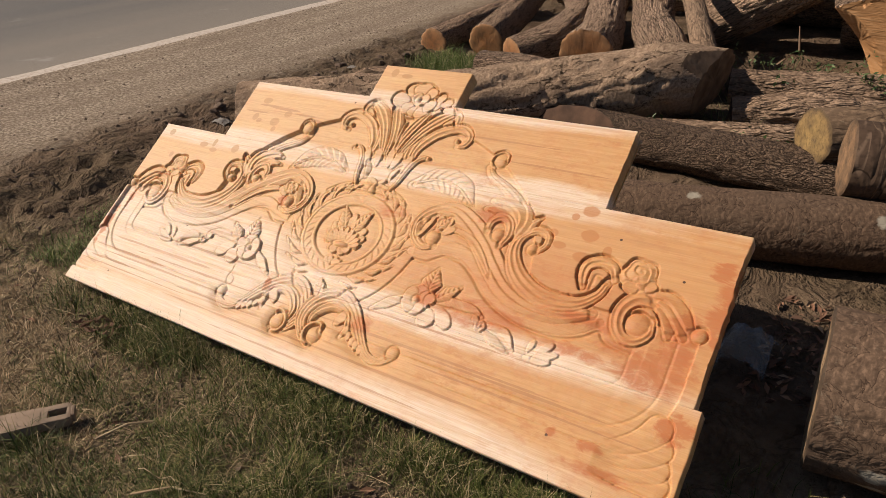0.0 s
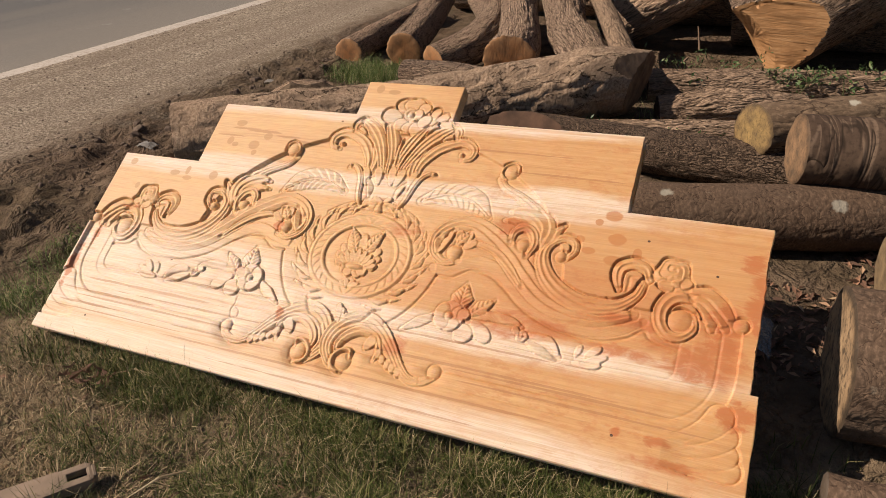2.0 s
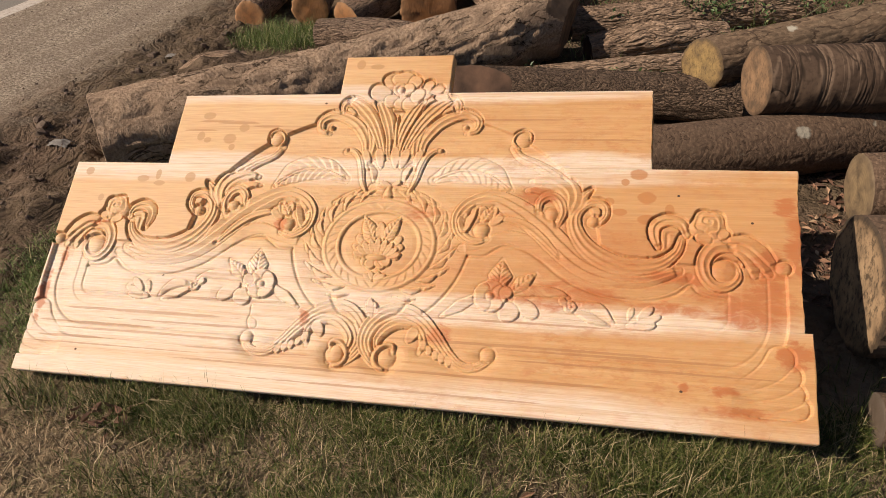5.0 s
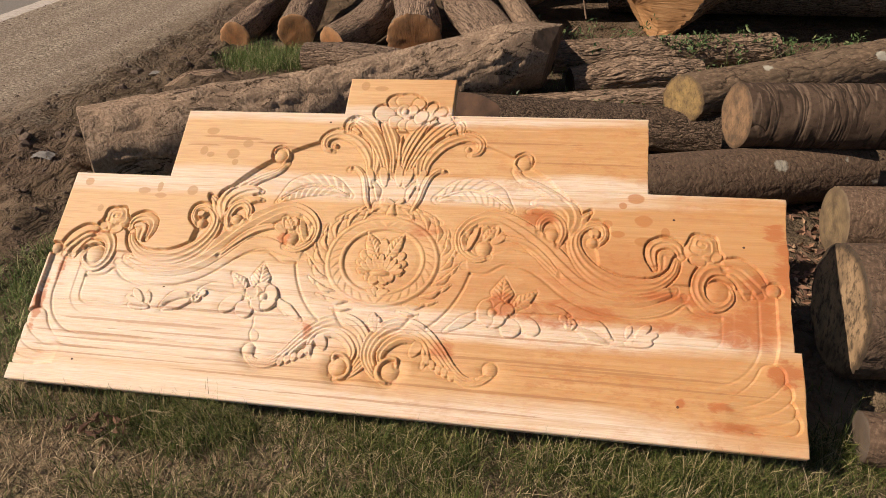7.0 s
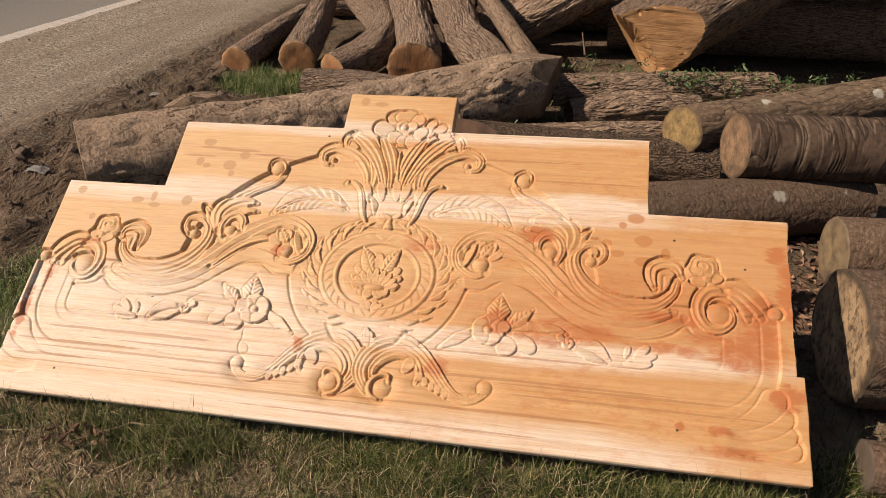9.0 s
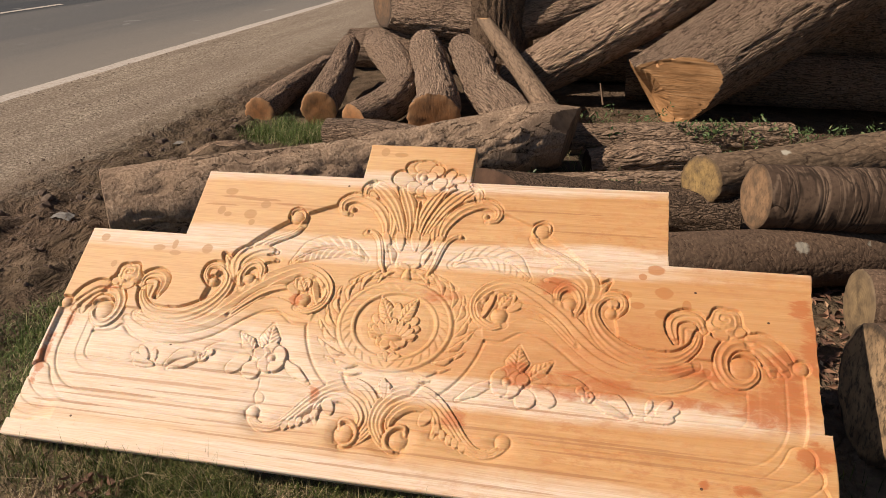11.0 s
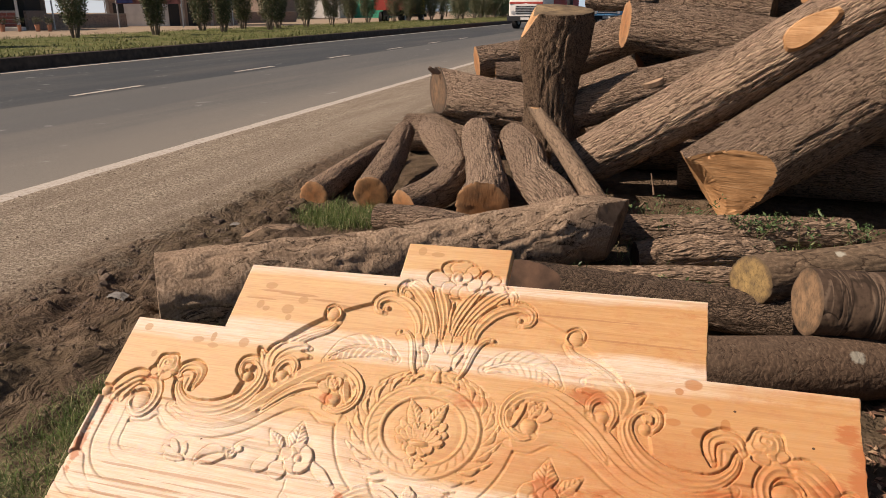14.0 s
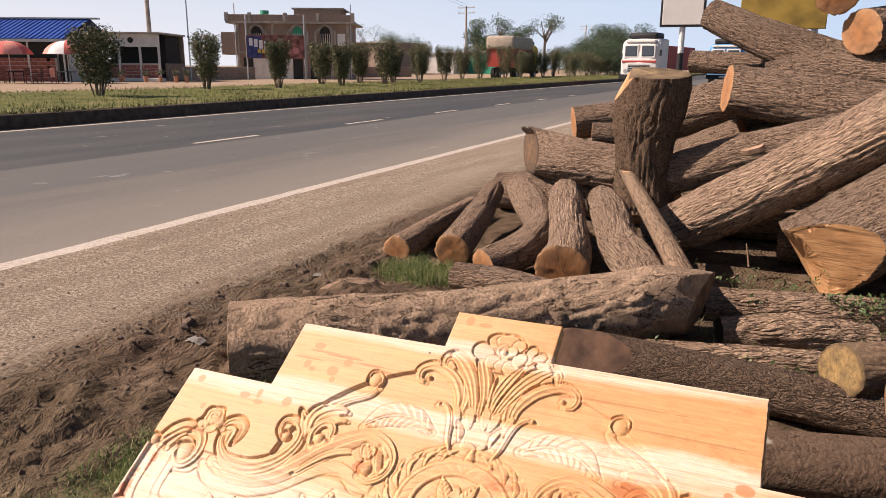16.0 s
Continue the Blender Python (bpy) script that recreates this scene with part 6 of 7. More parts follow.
brick_wall(hall, 0.05, -2.2, 2.3, 0.0, 1.5)
part("plinth", boxed(0.1, 1.3, -3.0, 2.8, 0.0, 0.28, 0.02), WHITEWASH, hall)

# unfinished two-storey brick house with arched windows
house = thing("brick_house", pose(-42.0, 56.0, 0, 0, 0, -64) @ Matrix.Diagonal((0.80, 0.80, 0.84, 1)), "unfinished two-storey brick building with arched windows and flat roof", "building")
part("wall", boxed(-8, 0, -6.3, 6.5, 0, 6.0), BRICK_BROWN, house)
part("balcony_block", boxed(-3.5, 0.2, -8.2, -6.3, 2.6, 5.0), BRICK_BROWN, house)
part("roof_slab", boxed(-8.2, 0.9, -7.4, 7.4, 5.92, 6.12, 0.02), CONCRETE, house)
part("floor_band", boxed(-0.1, 0.18, -6.5, 6.6, 2.75, 3.0), CONCRETE, house)
for y0, y1 in ((-7.4, -4.9), (-4.4, -0.8), (-0.3, 3.0), (3.4, 7.3)):
    part("parapet", boxed(0.62, 0.86, y0, y1, 6.12, 6.85, 0.02), BRICK_BROWN, house)
for y in (-7.3, -4.65, -0.55, 3.2, 7.2):
    part("pier", boxed(0.55, 0.93, y - 0.18, y + 0.18, 6.12, 7.05), CONCRETE, house)
for y in (-6.3, -2.2, 1.6, 4.6, 6.5):
    part("column", boxed(-0.1, 0.14, y - 0.15, y + 0.15, 0, 5.92), CONCRETE, house)
part("stair_room", boxed(-6.0, -0.6, 0.2, 5.6, 6.12, 7.5), BRICK_BROWN, house)
part("stair_roof", boxed(-6.3, -0.3, 0.0, 6.0, 7.5, 7.66), CONCRETE, house)
part("water_tank", rod(bmesh.new(), (-2.2, -3.6, 6.12), (-2.2, -3.6, 7.45), 0.6, 0.5, 16), GREENISH, house, "green plastic water tank")


def arched_window(y, shutter):
    bm = bmesh.new()
    pts = [(0.62 * math.cos(a), 0.9 + 0.75 * math.sin(a)) for a in np.linspace(0, math.pi, 12)] + [(-0.62, -0.35), (0.62, -0.35)]
    f = bm.faces.new([bm.verts.new((0.16, y + u, 4.0 + v)) for u, v in pts])
    g = bmesh.ops.extrude_face_region(bm, geom=[f])
    bmesh.ops.translate(bm, vec=(-0.2, 0, 0), verts=[q for q in g["geom"] if isinstance(q, bmesh.types.BMVert)])
    bmesh.ops.recalc_face_normals(bm, faces=bm.faces)
    w = part("window", bm, shutter, house)
    bm = bmesh.new()
    for k in range(13):
        a0, a1 = math.pi * k / 13, math.pi * (k + 1) / 13
        box(bm, 0.13, 0.30, -0.10, 0.10, -0.11, 0.11, 0, Matrix.Translation((0, y + 0.80 * math.cos((a0 + a1) / 2), 4.9 + 0.92 * math.sin((a0 + a1) / 2))) @ pose(0, 0, 0, 90 - math.degrees(math.pi / 2 - (a0 + a1) / 2), 0, 0))
    part("arch_moulding", bm, CONCRETE, w)
    for k in range(5):
        part("bar", boxed(0.17, 0.22, y - 0.5 + 0.25 * k - 0.03, y - 0.5 + 0.25 * k + 0.03, 3.68, 4.9), WHITEWASH, w)
    part("sill", boxed(0.1, 0.36, y - 0.8, y + 0.8, 3.52, 3.66, 0.01), CONCRETE, w)
    hood = bmesh.new()
    for side in (-1, 1):
        a, b = Vector((0.26, y + side * 1.22, 5.02)), Vector((0.26, y, 5.88))
        box(hood, -0.14, 0.16, -0.02, (b - a).length, -0.075, 0.075, 0, Matrix.Translation(a) @ (b - a).to_track_quat("Y", "Z").to_matrix().to_4x4())
        box(hood, 0.08, 0.34, y + side * 1.12 - 0.12, y + side * 1.12 + 0.12, 3.66, 5.05)
    part("hood_moulding", hood, CONCRETE, w)


arched_window(-4.1, DARK), arched_window(0.7, GREENISH), arched_window(3.9, DARK)
part("window", boxed(-0.05, 0.12, 5.3, 6.2, 3.6, 4.9), WHITE_CLOTH, house, "white covered window")
for y in (-5.2, -3.2, 0.6, 2.6):
    part("doorway", boxed(-0.05, 0.06, y - 0.55, y + 0.55, 0, 2.3), DARK, house)
part("shop_front", boxed(-0.03, 0.10, -4.6, 0.0, 0.0, 2.35), WHITEWASH, house)
for y in (-6.5, 6.9):
    part("downpipe", rod(bmesh.new(), (0.3, y, 0), (0.3, y, 8.0), 0.06, seg=8), STEEL, house)
# low walls and yard edges
for y0, y1, z in ((43.5, 52.0, 1.0), (62.2, 80, 1.1)):
    w = thing("yard_wall", pose(-44, (y0 + y1) / 2, 0, 0, 0, -10), "low weathered brick yard wall", "wall")
    part("wall_body", boxed(-0.15, 0.15, -(y1 - y0) / 2, (y1 - y0) / 2, 0, z), BRICK_BROWN, w)
    part("coping", boxed(-0.2, 0.2, -(y1 - y0) / 2, (y1 - y0) / 2, z, z + 0.08), CONCRETE, w)
# advertising banner on two posts
banner = thing("sign_banner", pose(-39.15, 49.95, -0.25, 0, 0, -64), "dark red printed sign banner on two steel posts", "sign")
part("panel", boxed(-0.03, 0.03, -2.45, 2.45, 2.05, 3.95), plain("banner_red", (0.21, 0.085, 0.070), 0.6, vary=0.75, scale=2.2), banner)
for y in (-2.45, 2.45):
    part("post", rod(bmesh.new(), (-0.08, y, 0), (-0.08, y, 5.6), 0.06, seg=8), STEEL, banner)
part("blue_field", boxed(0.034, 0.04, -2.4, -1.2, 2.1, 3.85), plain("banner_blue", (0.05, 0.06, 0.17), 0.6, vary=0.5, scale=3), banner)
for k in range(5):
    part("letter_bar", boxed(0.044, 0.05, -2.2 + 0.42 * k, -1.9 + 0.42 * k, 3.1 - 0.12 * k, 3.7 - 0.08 * k), WHITE_CLOTH, banner)
for k in range(4):
    part("letter_bar", boxed(0.044, 0.05, -1.5 + 0.35 * k, -1.25 + 0.35 * k, 2.5, 2.8), plain("banner_yellow", (0.6, 0.38, 0.05), 0.6), banner)
for k in range(3):
    part("roundel", rod(bmesh.new(), (0.04, 0.5 + 0.62 * k, 2.7), (0.05, 0.5 + 0.62 * k, 2.7), 0.28, seg=16), plain("banner_pink", (0.50, 0.20, 0.17), 0.6), banner)


def pole(x, y, h, r, label, material=CONCRETE, arms=0):
    ob = thing("utility_pole", pose(x, y, 0), label, "pole")
    part("shaft", rod(bmesh.new(), (0, 0, 0), (0, 0, h), r, r * 0.7, 10), material, ob)
    for k in range(arms):
        a = part("cross_arm", boxed(-h * 0.14, h * 0.14, -0.06, 0.06, h - 0.35 - 0.9 * k, h - 0.2 - 0.9 * k), STEEL, ob)
        for u in (-0.12, 0, 0.12):
            part("insulator", rod(bmesh.new(), (h * u, 0, h - 0.2 - 0.9 * k), (h * u, 0, h + 0.05 - 0.9 * k), 0.06, seg=8), WHITEWASH, a)
    return ob


pole(-44.6, 41.6, 11.5, 0.19, "thick grey concrete pole beside the hall"), pole(-41.9, 42.9, 7.2, 0.06, "slim steel pole beside the hall", STEEL)
pole(-55.0, 124.0, 11.8, 0.22, "power pole with cross arms and insulators", CONCRETE, 2), pole(-46, 123, 6.0, 0.18, "pale concrete post beside the lorry")
pole(-62.0, 230.0, 14, 0.25, "far power pole with cross arms", CONCRETE, 2)
wire = bmesh.new()
for w in range(2):
    prev = None
    for k in range(25):
        u = k / 24
        p = Vector((-34 - 21 * u, 50 + 74 * u, 12.0 - 0.4 * u - 2.2 * u * (1 - u) + 0.5 * w))
        if prev:
            rod(wire, prev, p, 0.018, seg=4)
        prev = p
cable = link_mesh("power_line", wire, BLACKISH)
tagged(cable, "two sagging black power lines running to the pole", "cable")

# umbrellas, tables and chairs before the cafe
CHAIR_BROWN = plain("chair_plastic", (0.16, 0.055, 0.04), 0.5)


def umbrella(x, y, z, label, mats):
    ob = thing("garden_umbrella", pose(x, y, 0), label, "umbrella", "umbrellas before the cafe")
    part("pole", rod(bmesh.new(), (0, 0, 0), (0, 0, z + 0.25), 0.035, seg=8), WHITEWASH, ob)
    for k in range(8):
        bm = bmesh.new()
        a0, a1 = math.tau * k / 8, math.tau * (k + 1) / 8
        rows = []
        for j in range(6):
            t = j / 5
            rr, zz = 1.45 * math.sin(t * 1.25) / math.sin(1.25), z + 0.2 - 0.85 * (1 - math.cos(t * 1.25)) / (1 - math.cos(1.25))
            rows.append([bm.verts.new((rr * math.cos(a0 + (a1 - a0) * i / 3), rr * math.sin(a0 + (a1 - a0) * i / 3), zz)) for i in range(4)])
        for j in range(5):
            for i in range(3):
                bm.faces.new((rows[j][i], rows[j + 1][i], rows[j + 1][i + 1], rows[j][i + 1]))
        part("canopy_panel", bm, mats[k], ob, smooth=True)
    return ob


PINK_CLOTH = plain("faded_red_cloth", (0.70, 0.27, 0.21), 0.8)
red_green = (RED_CLOTH, GREEN_CLOTH, GREEN_CLOTH, PINK_CLOTH, RED_CLOTH, PINK_CLOTH, RED_CLOTH, PINK_CLOTH)
red_white = (PINK_CLOTH, RED_CLOTH, GREEN_CLOTH, WHITE_CLOTH, RED_CLOTH, PINK_CLOTH, WHITE_CLOTH, RED_CLOTH)
umbrella(-44.6, 30.0, 2.45, "faded red and green garden umbrella on a white pole", red_green)
umbrella(-42.2, 32.4, 2.5, "red, white and green garden umbrella on a white pole", red_white)
umbrella(-48.0, 28.0, 2.5, "faded red and green garden umbrella on a white pole", red_green)
table = thing("cafe_table", pose(-44.6, 30.0, 0), "dark square cafe table under an umbrella", "table", "cafe tables")
part("tabletop", boxed(-0.6, 0.6, -0.6, 0.6, 0.70, 0.75, 0.01), BLACKISH, table)
for sx in (-1, 1):
    for sy in (-1, 1):
        part("leg", rod(bmesh.new(), (sx * 0.5, sy * 0.5, 0), (sx * 0.5, sy * 0.5, 0.7), 0.03, seg=6), BLACKISH, table)
copy_thing(table, pose(-42.2, 32.4, 0)), copy_thing(table, pose(-48.0, 28.0, 0))
chair = thing("cafe_chair", pose(-42.5, 29.9, 0, 0, 0, 20), "dark brown plastic cafe chair with arms", "chair", "cafe chairs")
part("seat", boxed(-0.26, 0.26, -0.26, 0.26, 0.42, 0.47, 0.015), CHAIR_BROWN, chair)
part("backrest", boxed(-0.28, -0.22, -0.26, 0.26, 0.5, 0.98, 0.015), CHAIR_BROWN, chair)
for sx in (-1, 1):
    part("armrest", boxed(-0.26, 0.22, sx * 0.27 - 0.03, sx * 0.27 + 0.03, 0.66, 0.70), CHAIR_BROWN, chair)
    for sy in (-1, 1):
        part("leg", rod(bmesh.new(), (sx * 0.23, sy * 0.23, 0), (sx * 0.2, sy * 0.2, 0.42), 0.028, seg=6), CHAIR_BROWN, chair)
for x, y, a in ((-44.2, 29.0, 160), (-41.2, 30.7, 90), (-43.4, 31.0, 250), (-46.2, 28.6, 0), (-47.0, 27.3, 80)):
    copy_thing(chair, pose(x, y, 0, 0, 0, a))
for k, (x, y, r) in enumerate(((-42.5, 36.8, 0.34), (-41.0, 37.6, 0.30), (-40.0, 38.0, 0.22), (-39.0, 38.5, 0.30), (-38.4, 38.9, 0.26))):
    ob = thing("potted_plant", pose(x, y, 0) @ Matrix.Diagonal((0.6, 0.6, 0.6, 1)), "potted plant in a terracotta pot before the hall", "plant", "potted plants")
    part("pot", rod(bmesh.new(), (0, 0, 0), (0, 0, 0.7), r * 0.7, r, 14), TERRACOTTA, ob)
    vs, fs = leaf_cloud([(0, 0, 1.0), (0.1, 0.2, 1.2), (-0.1, -0.2, 1.25)], 0.4, 160, 0.10, np.random.default_rng(500 + k))
    link_mesh("foliage", array_mesh("foliage", vs, fs), LEAF, ob, smooth=False)

# lorries
GLASS = Shader("windscreen", 0.08, 0, 0.6).colour((0.05, 0.06, 0.07)).m
TYRE = plain("tyre_rubber", (0.022, 0.021, 0.02), 0.85)
CREAM, LORRY_RED, LORRY_YELLOW, LORRY_BLUE = plain("cab_white", (0.66, 0.62, 0.57), 0.5, vary=0.1, scale=2), plain("lorry_red", (0.35, 0.05, 0.035), 0.6), plain("lorry_yellow", (0.62, 0.40, 0.04), 0.6), plain("lorry_blue", (0.10, 0.28, 0.50), 0.5)
TARP = plain("tarpaulin", (0.40, 0.335, 0.255), 0.85, vary=0.2, scale=1.3, bump=0.8)


def lorry(x, y, turn, cab_mat, body_mat, label, load=None, size=1.0):
    ob = thing("lorry", pose(x, y, 0, 0, 0, turn) @ Matrix.Diagonal((size, size, size, 1)), label, "lorry")
    bm = bmesh.new()
    prof = ((-1.02, 0.75), (-1.06, 1.55), (-1.0, 2.0), (-0.92, 2.75), (-0.70, 3.05), (-0.2, 3.18), (0.9, 3.18), (0.9, 0.75))
    rows = []
    for sx, k in ((-1.24, 0.0), (-1.12, 0.09), (-0.7, 0.15), (0.0, 0.17), (0.7, 0.15), (1.12, 0.09), (1.24, 0.0)):
        rows.append([bm.verts.new((sx, y - (k if y < 0 else 0), z - (0.16 - k if z > 2.9 else 0))) for y, z in prof])
    for r, q in zip(rows, rows[1:]):
        for i in range(len(prof)):
            bm.faces.new((r[i], r[(i + 1) % 8], q[(i + 1) % 8], q[i]))
    bm.faces.new(rows[0]), bm.faces.new(rows[-1][::-1])
    bmesh.ops.recalc_face_normals(bm, faces=bm.faces)
    cab = part("cab", bm, cab_mat, ob)
    for sx in (-0.56, 0.56):
        part("window_surround", boxed(sx - 0.50, sx + 0.50, -1.19, -1.05, 1.86, 2.74, 0.06), CREAM, cab)
        part("windscreen", boxed(sx - 0.40, sx + 0.40, -1.215, -1.15, 1.98, 2.64, 0.05), GLASS, cab)
        part("headlight", rod(bmesh.new(), (sx * 1.6, -1.2, 1.05), (sx * 1.6, -1.02, 1.05), 0.13, seg=14), STEEL, cab)
        part("mirror", boxed(sx * 2.5 - 0.07, sx * 2.5 + 0.07, -1.2, -1.12, 2.0, 2.4, 0.02), BLACKISH, cab)
    part("grille", boxed(-0.72, 0.72, -1.24, -1.0, 0.98, 1.45, 0.02), BLACKISH, cab)
    for k in range(4):
        part("grille_bar", boxed(-0.72, 0.72, -1.26, -1.2, 1.02 + 0.11 * k, 1.06 + 0.11 * k), STEEL, cab)
    part("stripe", boxed(-1.15, 1.15, -1.22, -1.0, 1.58, 1.72, 0.02), LORRY_RED, cab)
    part("bumper", boxed(-1.26, 1.26, -1.34, -1.0, 0.5, 0.82, 0.03), BLACKISH, cab)
    part("number_plate", boxed(-0.3, 0.3, -1.36, -1.33, 0.58, 0.74), WHITEWASH, cab)
    part("visor", boxed(-1.0, 1.0, -1.15, -0.6, 2.86, 3.02, 0.05), CREAM, cab, "painted visor board")
    part("roof_load", boxed(-0.95, 0.95, -0.75, 0.85, 3.1, 3.5, 0.16), BLACKISH, cab, "dark rolled sheet tied on the roof", smooth=True)
    part("cargo_body", boxed(-1.25, 1.25, 1.0, 7.2, 1.1, 2.7, 0.04), body_mat, ob)
    part("chassis", boxed(-0.5, 0.5, -0.9, 7.0, 0.6, 1.1), BLACKISH, ob)
    if load is not None:
        bm = boxed(-1.3, 1.3, 1.0, 7.4, 2.6, 3.75, 0.25)
        part("load_cover", bm, load, ob, "pale tarpaulin over a bulging load", smooth=True)
    for sx in (-1.0, 1.0):
        for yy in (-0.2, 4.6, 5.8):
            w = part("wheel", rod(bmesh.new(), (sx - 0.16, yy, 0.5), (sx + 0.16, yy, 0.5), 0.5, seg=20), TYRE, ob)
            part("rim", rod(bmesh.new(), (sx - 0.18, yy, 0.5), (sx + 0.18, yy, 0.5), 0.24, seg=14), STEEL, w)
    return ob


lorry(-8.65, 51.5, -8, CREAM, LORRY_RED, "white-cabbed lorry with two framed windscreens standing on the road", None, 1.03)
lorry(-4.2, 61.0, -3, LORRY_BLUE, LORRY_BLUE, "blue lorry behind the log pile")
lorry(-27.2, 78.0, 184, LORRY_YELLOW, LORRY_RED, "yellow and red lorry with a tarpaulined load", TARP, 1.15)
shed = thing("brick_shed", pose(-62, 108, 0), "plain brown brick shed with a flat roof", "building")
part("wall", boxed(-4, 4, -6, 6, 0, 4.8), BRICK_BROWN, shed)
part("roof", boxed(-4.3, 4.3, -6.3, 6.3, 4.8, 5.0), CONCRETE, shed)
for k, (x, y, w, h) in enumerate(((-60, 125, 4, 3.4), (-58, 132, 3, 3.8), (-52, 128, 3, 3.8))):
    ob = thing("far_house", pose(x, y, 0), "small whitewashed house far beyond the road", "building", "far houses")
    part("wall", boxed(-w, w, -w, w, 0, h), (WHITEWASH, WHITEWASH, GREENISH)[k], ob)
    part("roof", boxed(-w - 0.3, w + 0.3, -w - 0.3, w + 0.3, h, h + 0.2), CONCRETE, ob)
    part("window", boxed(w - 0.02, w + 0.05, -1.0, 0.2, 1.3, 2.4), DARK, ob)
# roadside signs behind the pile
sign = thing("road_sign", pose(-0.72, 14.0, 0, 0, 0, 4), "grey back of a road sign on a white and black post", "sign")
part("plate", boxed(-0.38, 0.36, -0.02, 0.02, 2.08, 3.3, 0.01), WHITEWASH, sign)
part("plate_frame", boxed(-0.42, 0.40, -0.012, 0.05, 2.04, 3.34), BLACKISH, sign)
part("post", rod(bmesh.new(), (0, 0.08, 1.56), (0, 0.08, 3.3), 0.055, seg=12), WHITE_CLOTH, sign)
part("post_foot", rod(bmesh.new(), (0, 0.08, 0), (0, 0.08, 1.56), 0.057, seg=12), BLACKISH, sign, "black painted foot")
board = thing("yellow_board", pose(1.25, 9.2, 0, 0, 0, 0), "dirty yellow board on posts behind the logs", "sign")
part("plate", boxed(-0.56, 0.42, -0.03, 0.03, 1.75, 2.9, 0.01), plain("yellow_paint", (0.25, 0.165, 0.030), 0.7, vary=0.4, scale=4), board)
for x in (-0.4, 0.3):
    part("post", rod(bmesh.new(), (x, 0.06, 0), (x, 0.06, 2.9), 0.04, seg=8), STEEL, board)

# hazy bright sky low over the horizon, far behind everything
s = Shader("horizon_haze", 1.0)
v = s.coords("Object")
ax = s.axes(v)
up = s.math("DIVIDE", ax[2], 260.0, clamp=True)
side = s.math("ADD", s.math("DIVIDE", ax[0], 900.0), 0.85, clamp=True)
low = s.mix(side, (0.80, 0.83, 0.775), (0.50, 0.68, 0.80))
s.put(s.b.inputs["Emission Color"], s.mix(up, low, (0.34, 0.55, 0.72)))
s.b.inputs["Emission Strength"].default_value = 0.68
s.colour((0, 0, 0))
n = 96
th = np.linspace(0, 2 * np.pi, n, endpoint=False)
vs = np.concatenate([np.stack([860 * np.cos(th), 860 * np.sin(th), 0 * th + z], -1) for z in (-4, 60, 130, 200)])
fs = np.concatenate([np.stack([r * n + np.arange(n), r * n + (np.arange(n) + 1) % n, (r + 1) * n + (np.arange(n) + 1) % n, (r + 1) * n + np.arange(n)], -1) for r in range(3)])
tagged(link_mesh("sky_backdrop", array_mesh("sky_backdrop", vs, fs), s.m), "pale hazy sky low over the horizon", "sky", kind="structure")

# ---- grass, weeds and litter ----
s = Shader("grass_blades", 0.7, 0, 0.2)
s.colour(s.ramp(s.island(), [(0.0, (0.024, 0.031, 0.006)), (0.42, (0.054, 0.078, 0.014)), (0.70, (0.140, 0.140, 0.038)), (0.87, (0.25, 0.195, 0.095)), (1.0, (0.44, 0.345, 0.205))]))
GRASS = s.m
s = Shader("dead_straw", 0.8, 0, 0.15)
s.colour(s.ramp(s.island(), [(0.0, (0.095, 0.062, 0.034)), (0.45, (0.28, 0.195, 0.110)), (0.8, (0.46, 0.345, 0.205)), (1.0, (0.60, 0.47, 0.30))]))
STRAW = s.m
s = Shader("lush_grass", 0.65, 0, 0.25)
s.colour(s.ramp(s.island(), [(0.0, (0.045, 0.070, 0.014)), (0.5, (0.095, 0.140, 0.030)), (0.8, (0.165, 0.195, 0.055)), (1.0, (0.42, 0.35, 0.19))]))
LUSH = s.m

s = Shader("dry_median_grass", 0.7, 0, 0.2)
s.colour(s.ramp(s.island(), [(0.0, (0.070, 0.085, 0.022)), (0.5, (0.135, 0.145, 0.042)), (0.8, (0.21, 0.20, 0.075)), (1.0, (0.36, 0.29, 0.15))]))
DRYISH = s.m


def blades(p, length, width, rng, lean=0.7, droop=0.5):
    """Bent blades on the points p: three triangles each."""
    n = len(p)
    a = rng.random(n) * 2 * np.pi
    d = np.stack([np.cos(a), np.sin(a), 0 * a], -1)
    k = lean * rng.random((n, 1)) ** 0.7
    up = np.array([[0, 0, 1.0]])
    ln = (length * (0.45 + 0.9 * rng.random(n)))[:, None]
    m = p + ln * 0.5 * (up * np.cos(k * 1.2) + d * np.sin(k * 1.2))
    k2 = np.minimum(k * 1.2 + droop * rng.random((n, 1)) * 1.6, 1.75)
    t = m + ln * 0.5 * (up * np.cos(k2) + d * np.sin(k2))
    w = np.stack([-np.sin(a), np.cos(a), 0 * a], -1) * (width * (0.6 + 0.8 * rng.random(n)))[:, None]
    vs = np.stack([p - w, p + w, m - 0.8 * w, m + 0.8 * w, t], 1).reshape(-1, 3)
    i = (np.arange(n) * 5)[:, None]
    fs = np.concatenate([i + np.array([[0, 1, 3]]), i + np.array([[0, 3, 2]]), i + np.array([[2, 3, 4]])], 0)
    return vs, fs


def scatter(n, x0, x1, y0, y1, rng, keep):
    x, y = x0 + (x1 - x0) * rng.random(n), y0 + (y1 - y0) * rng.random(n)
    m = keep(x, y) > rng.random(n)
    x, y = x[m], y[m]
    return np.stack([x, y, ground_height(x, y) - 0.004], -1)


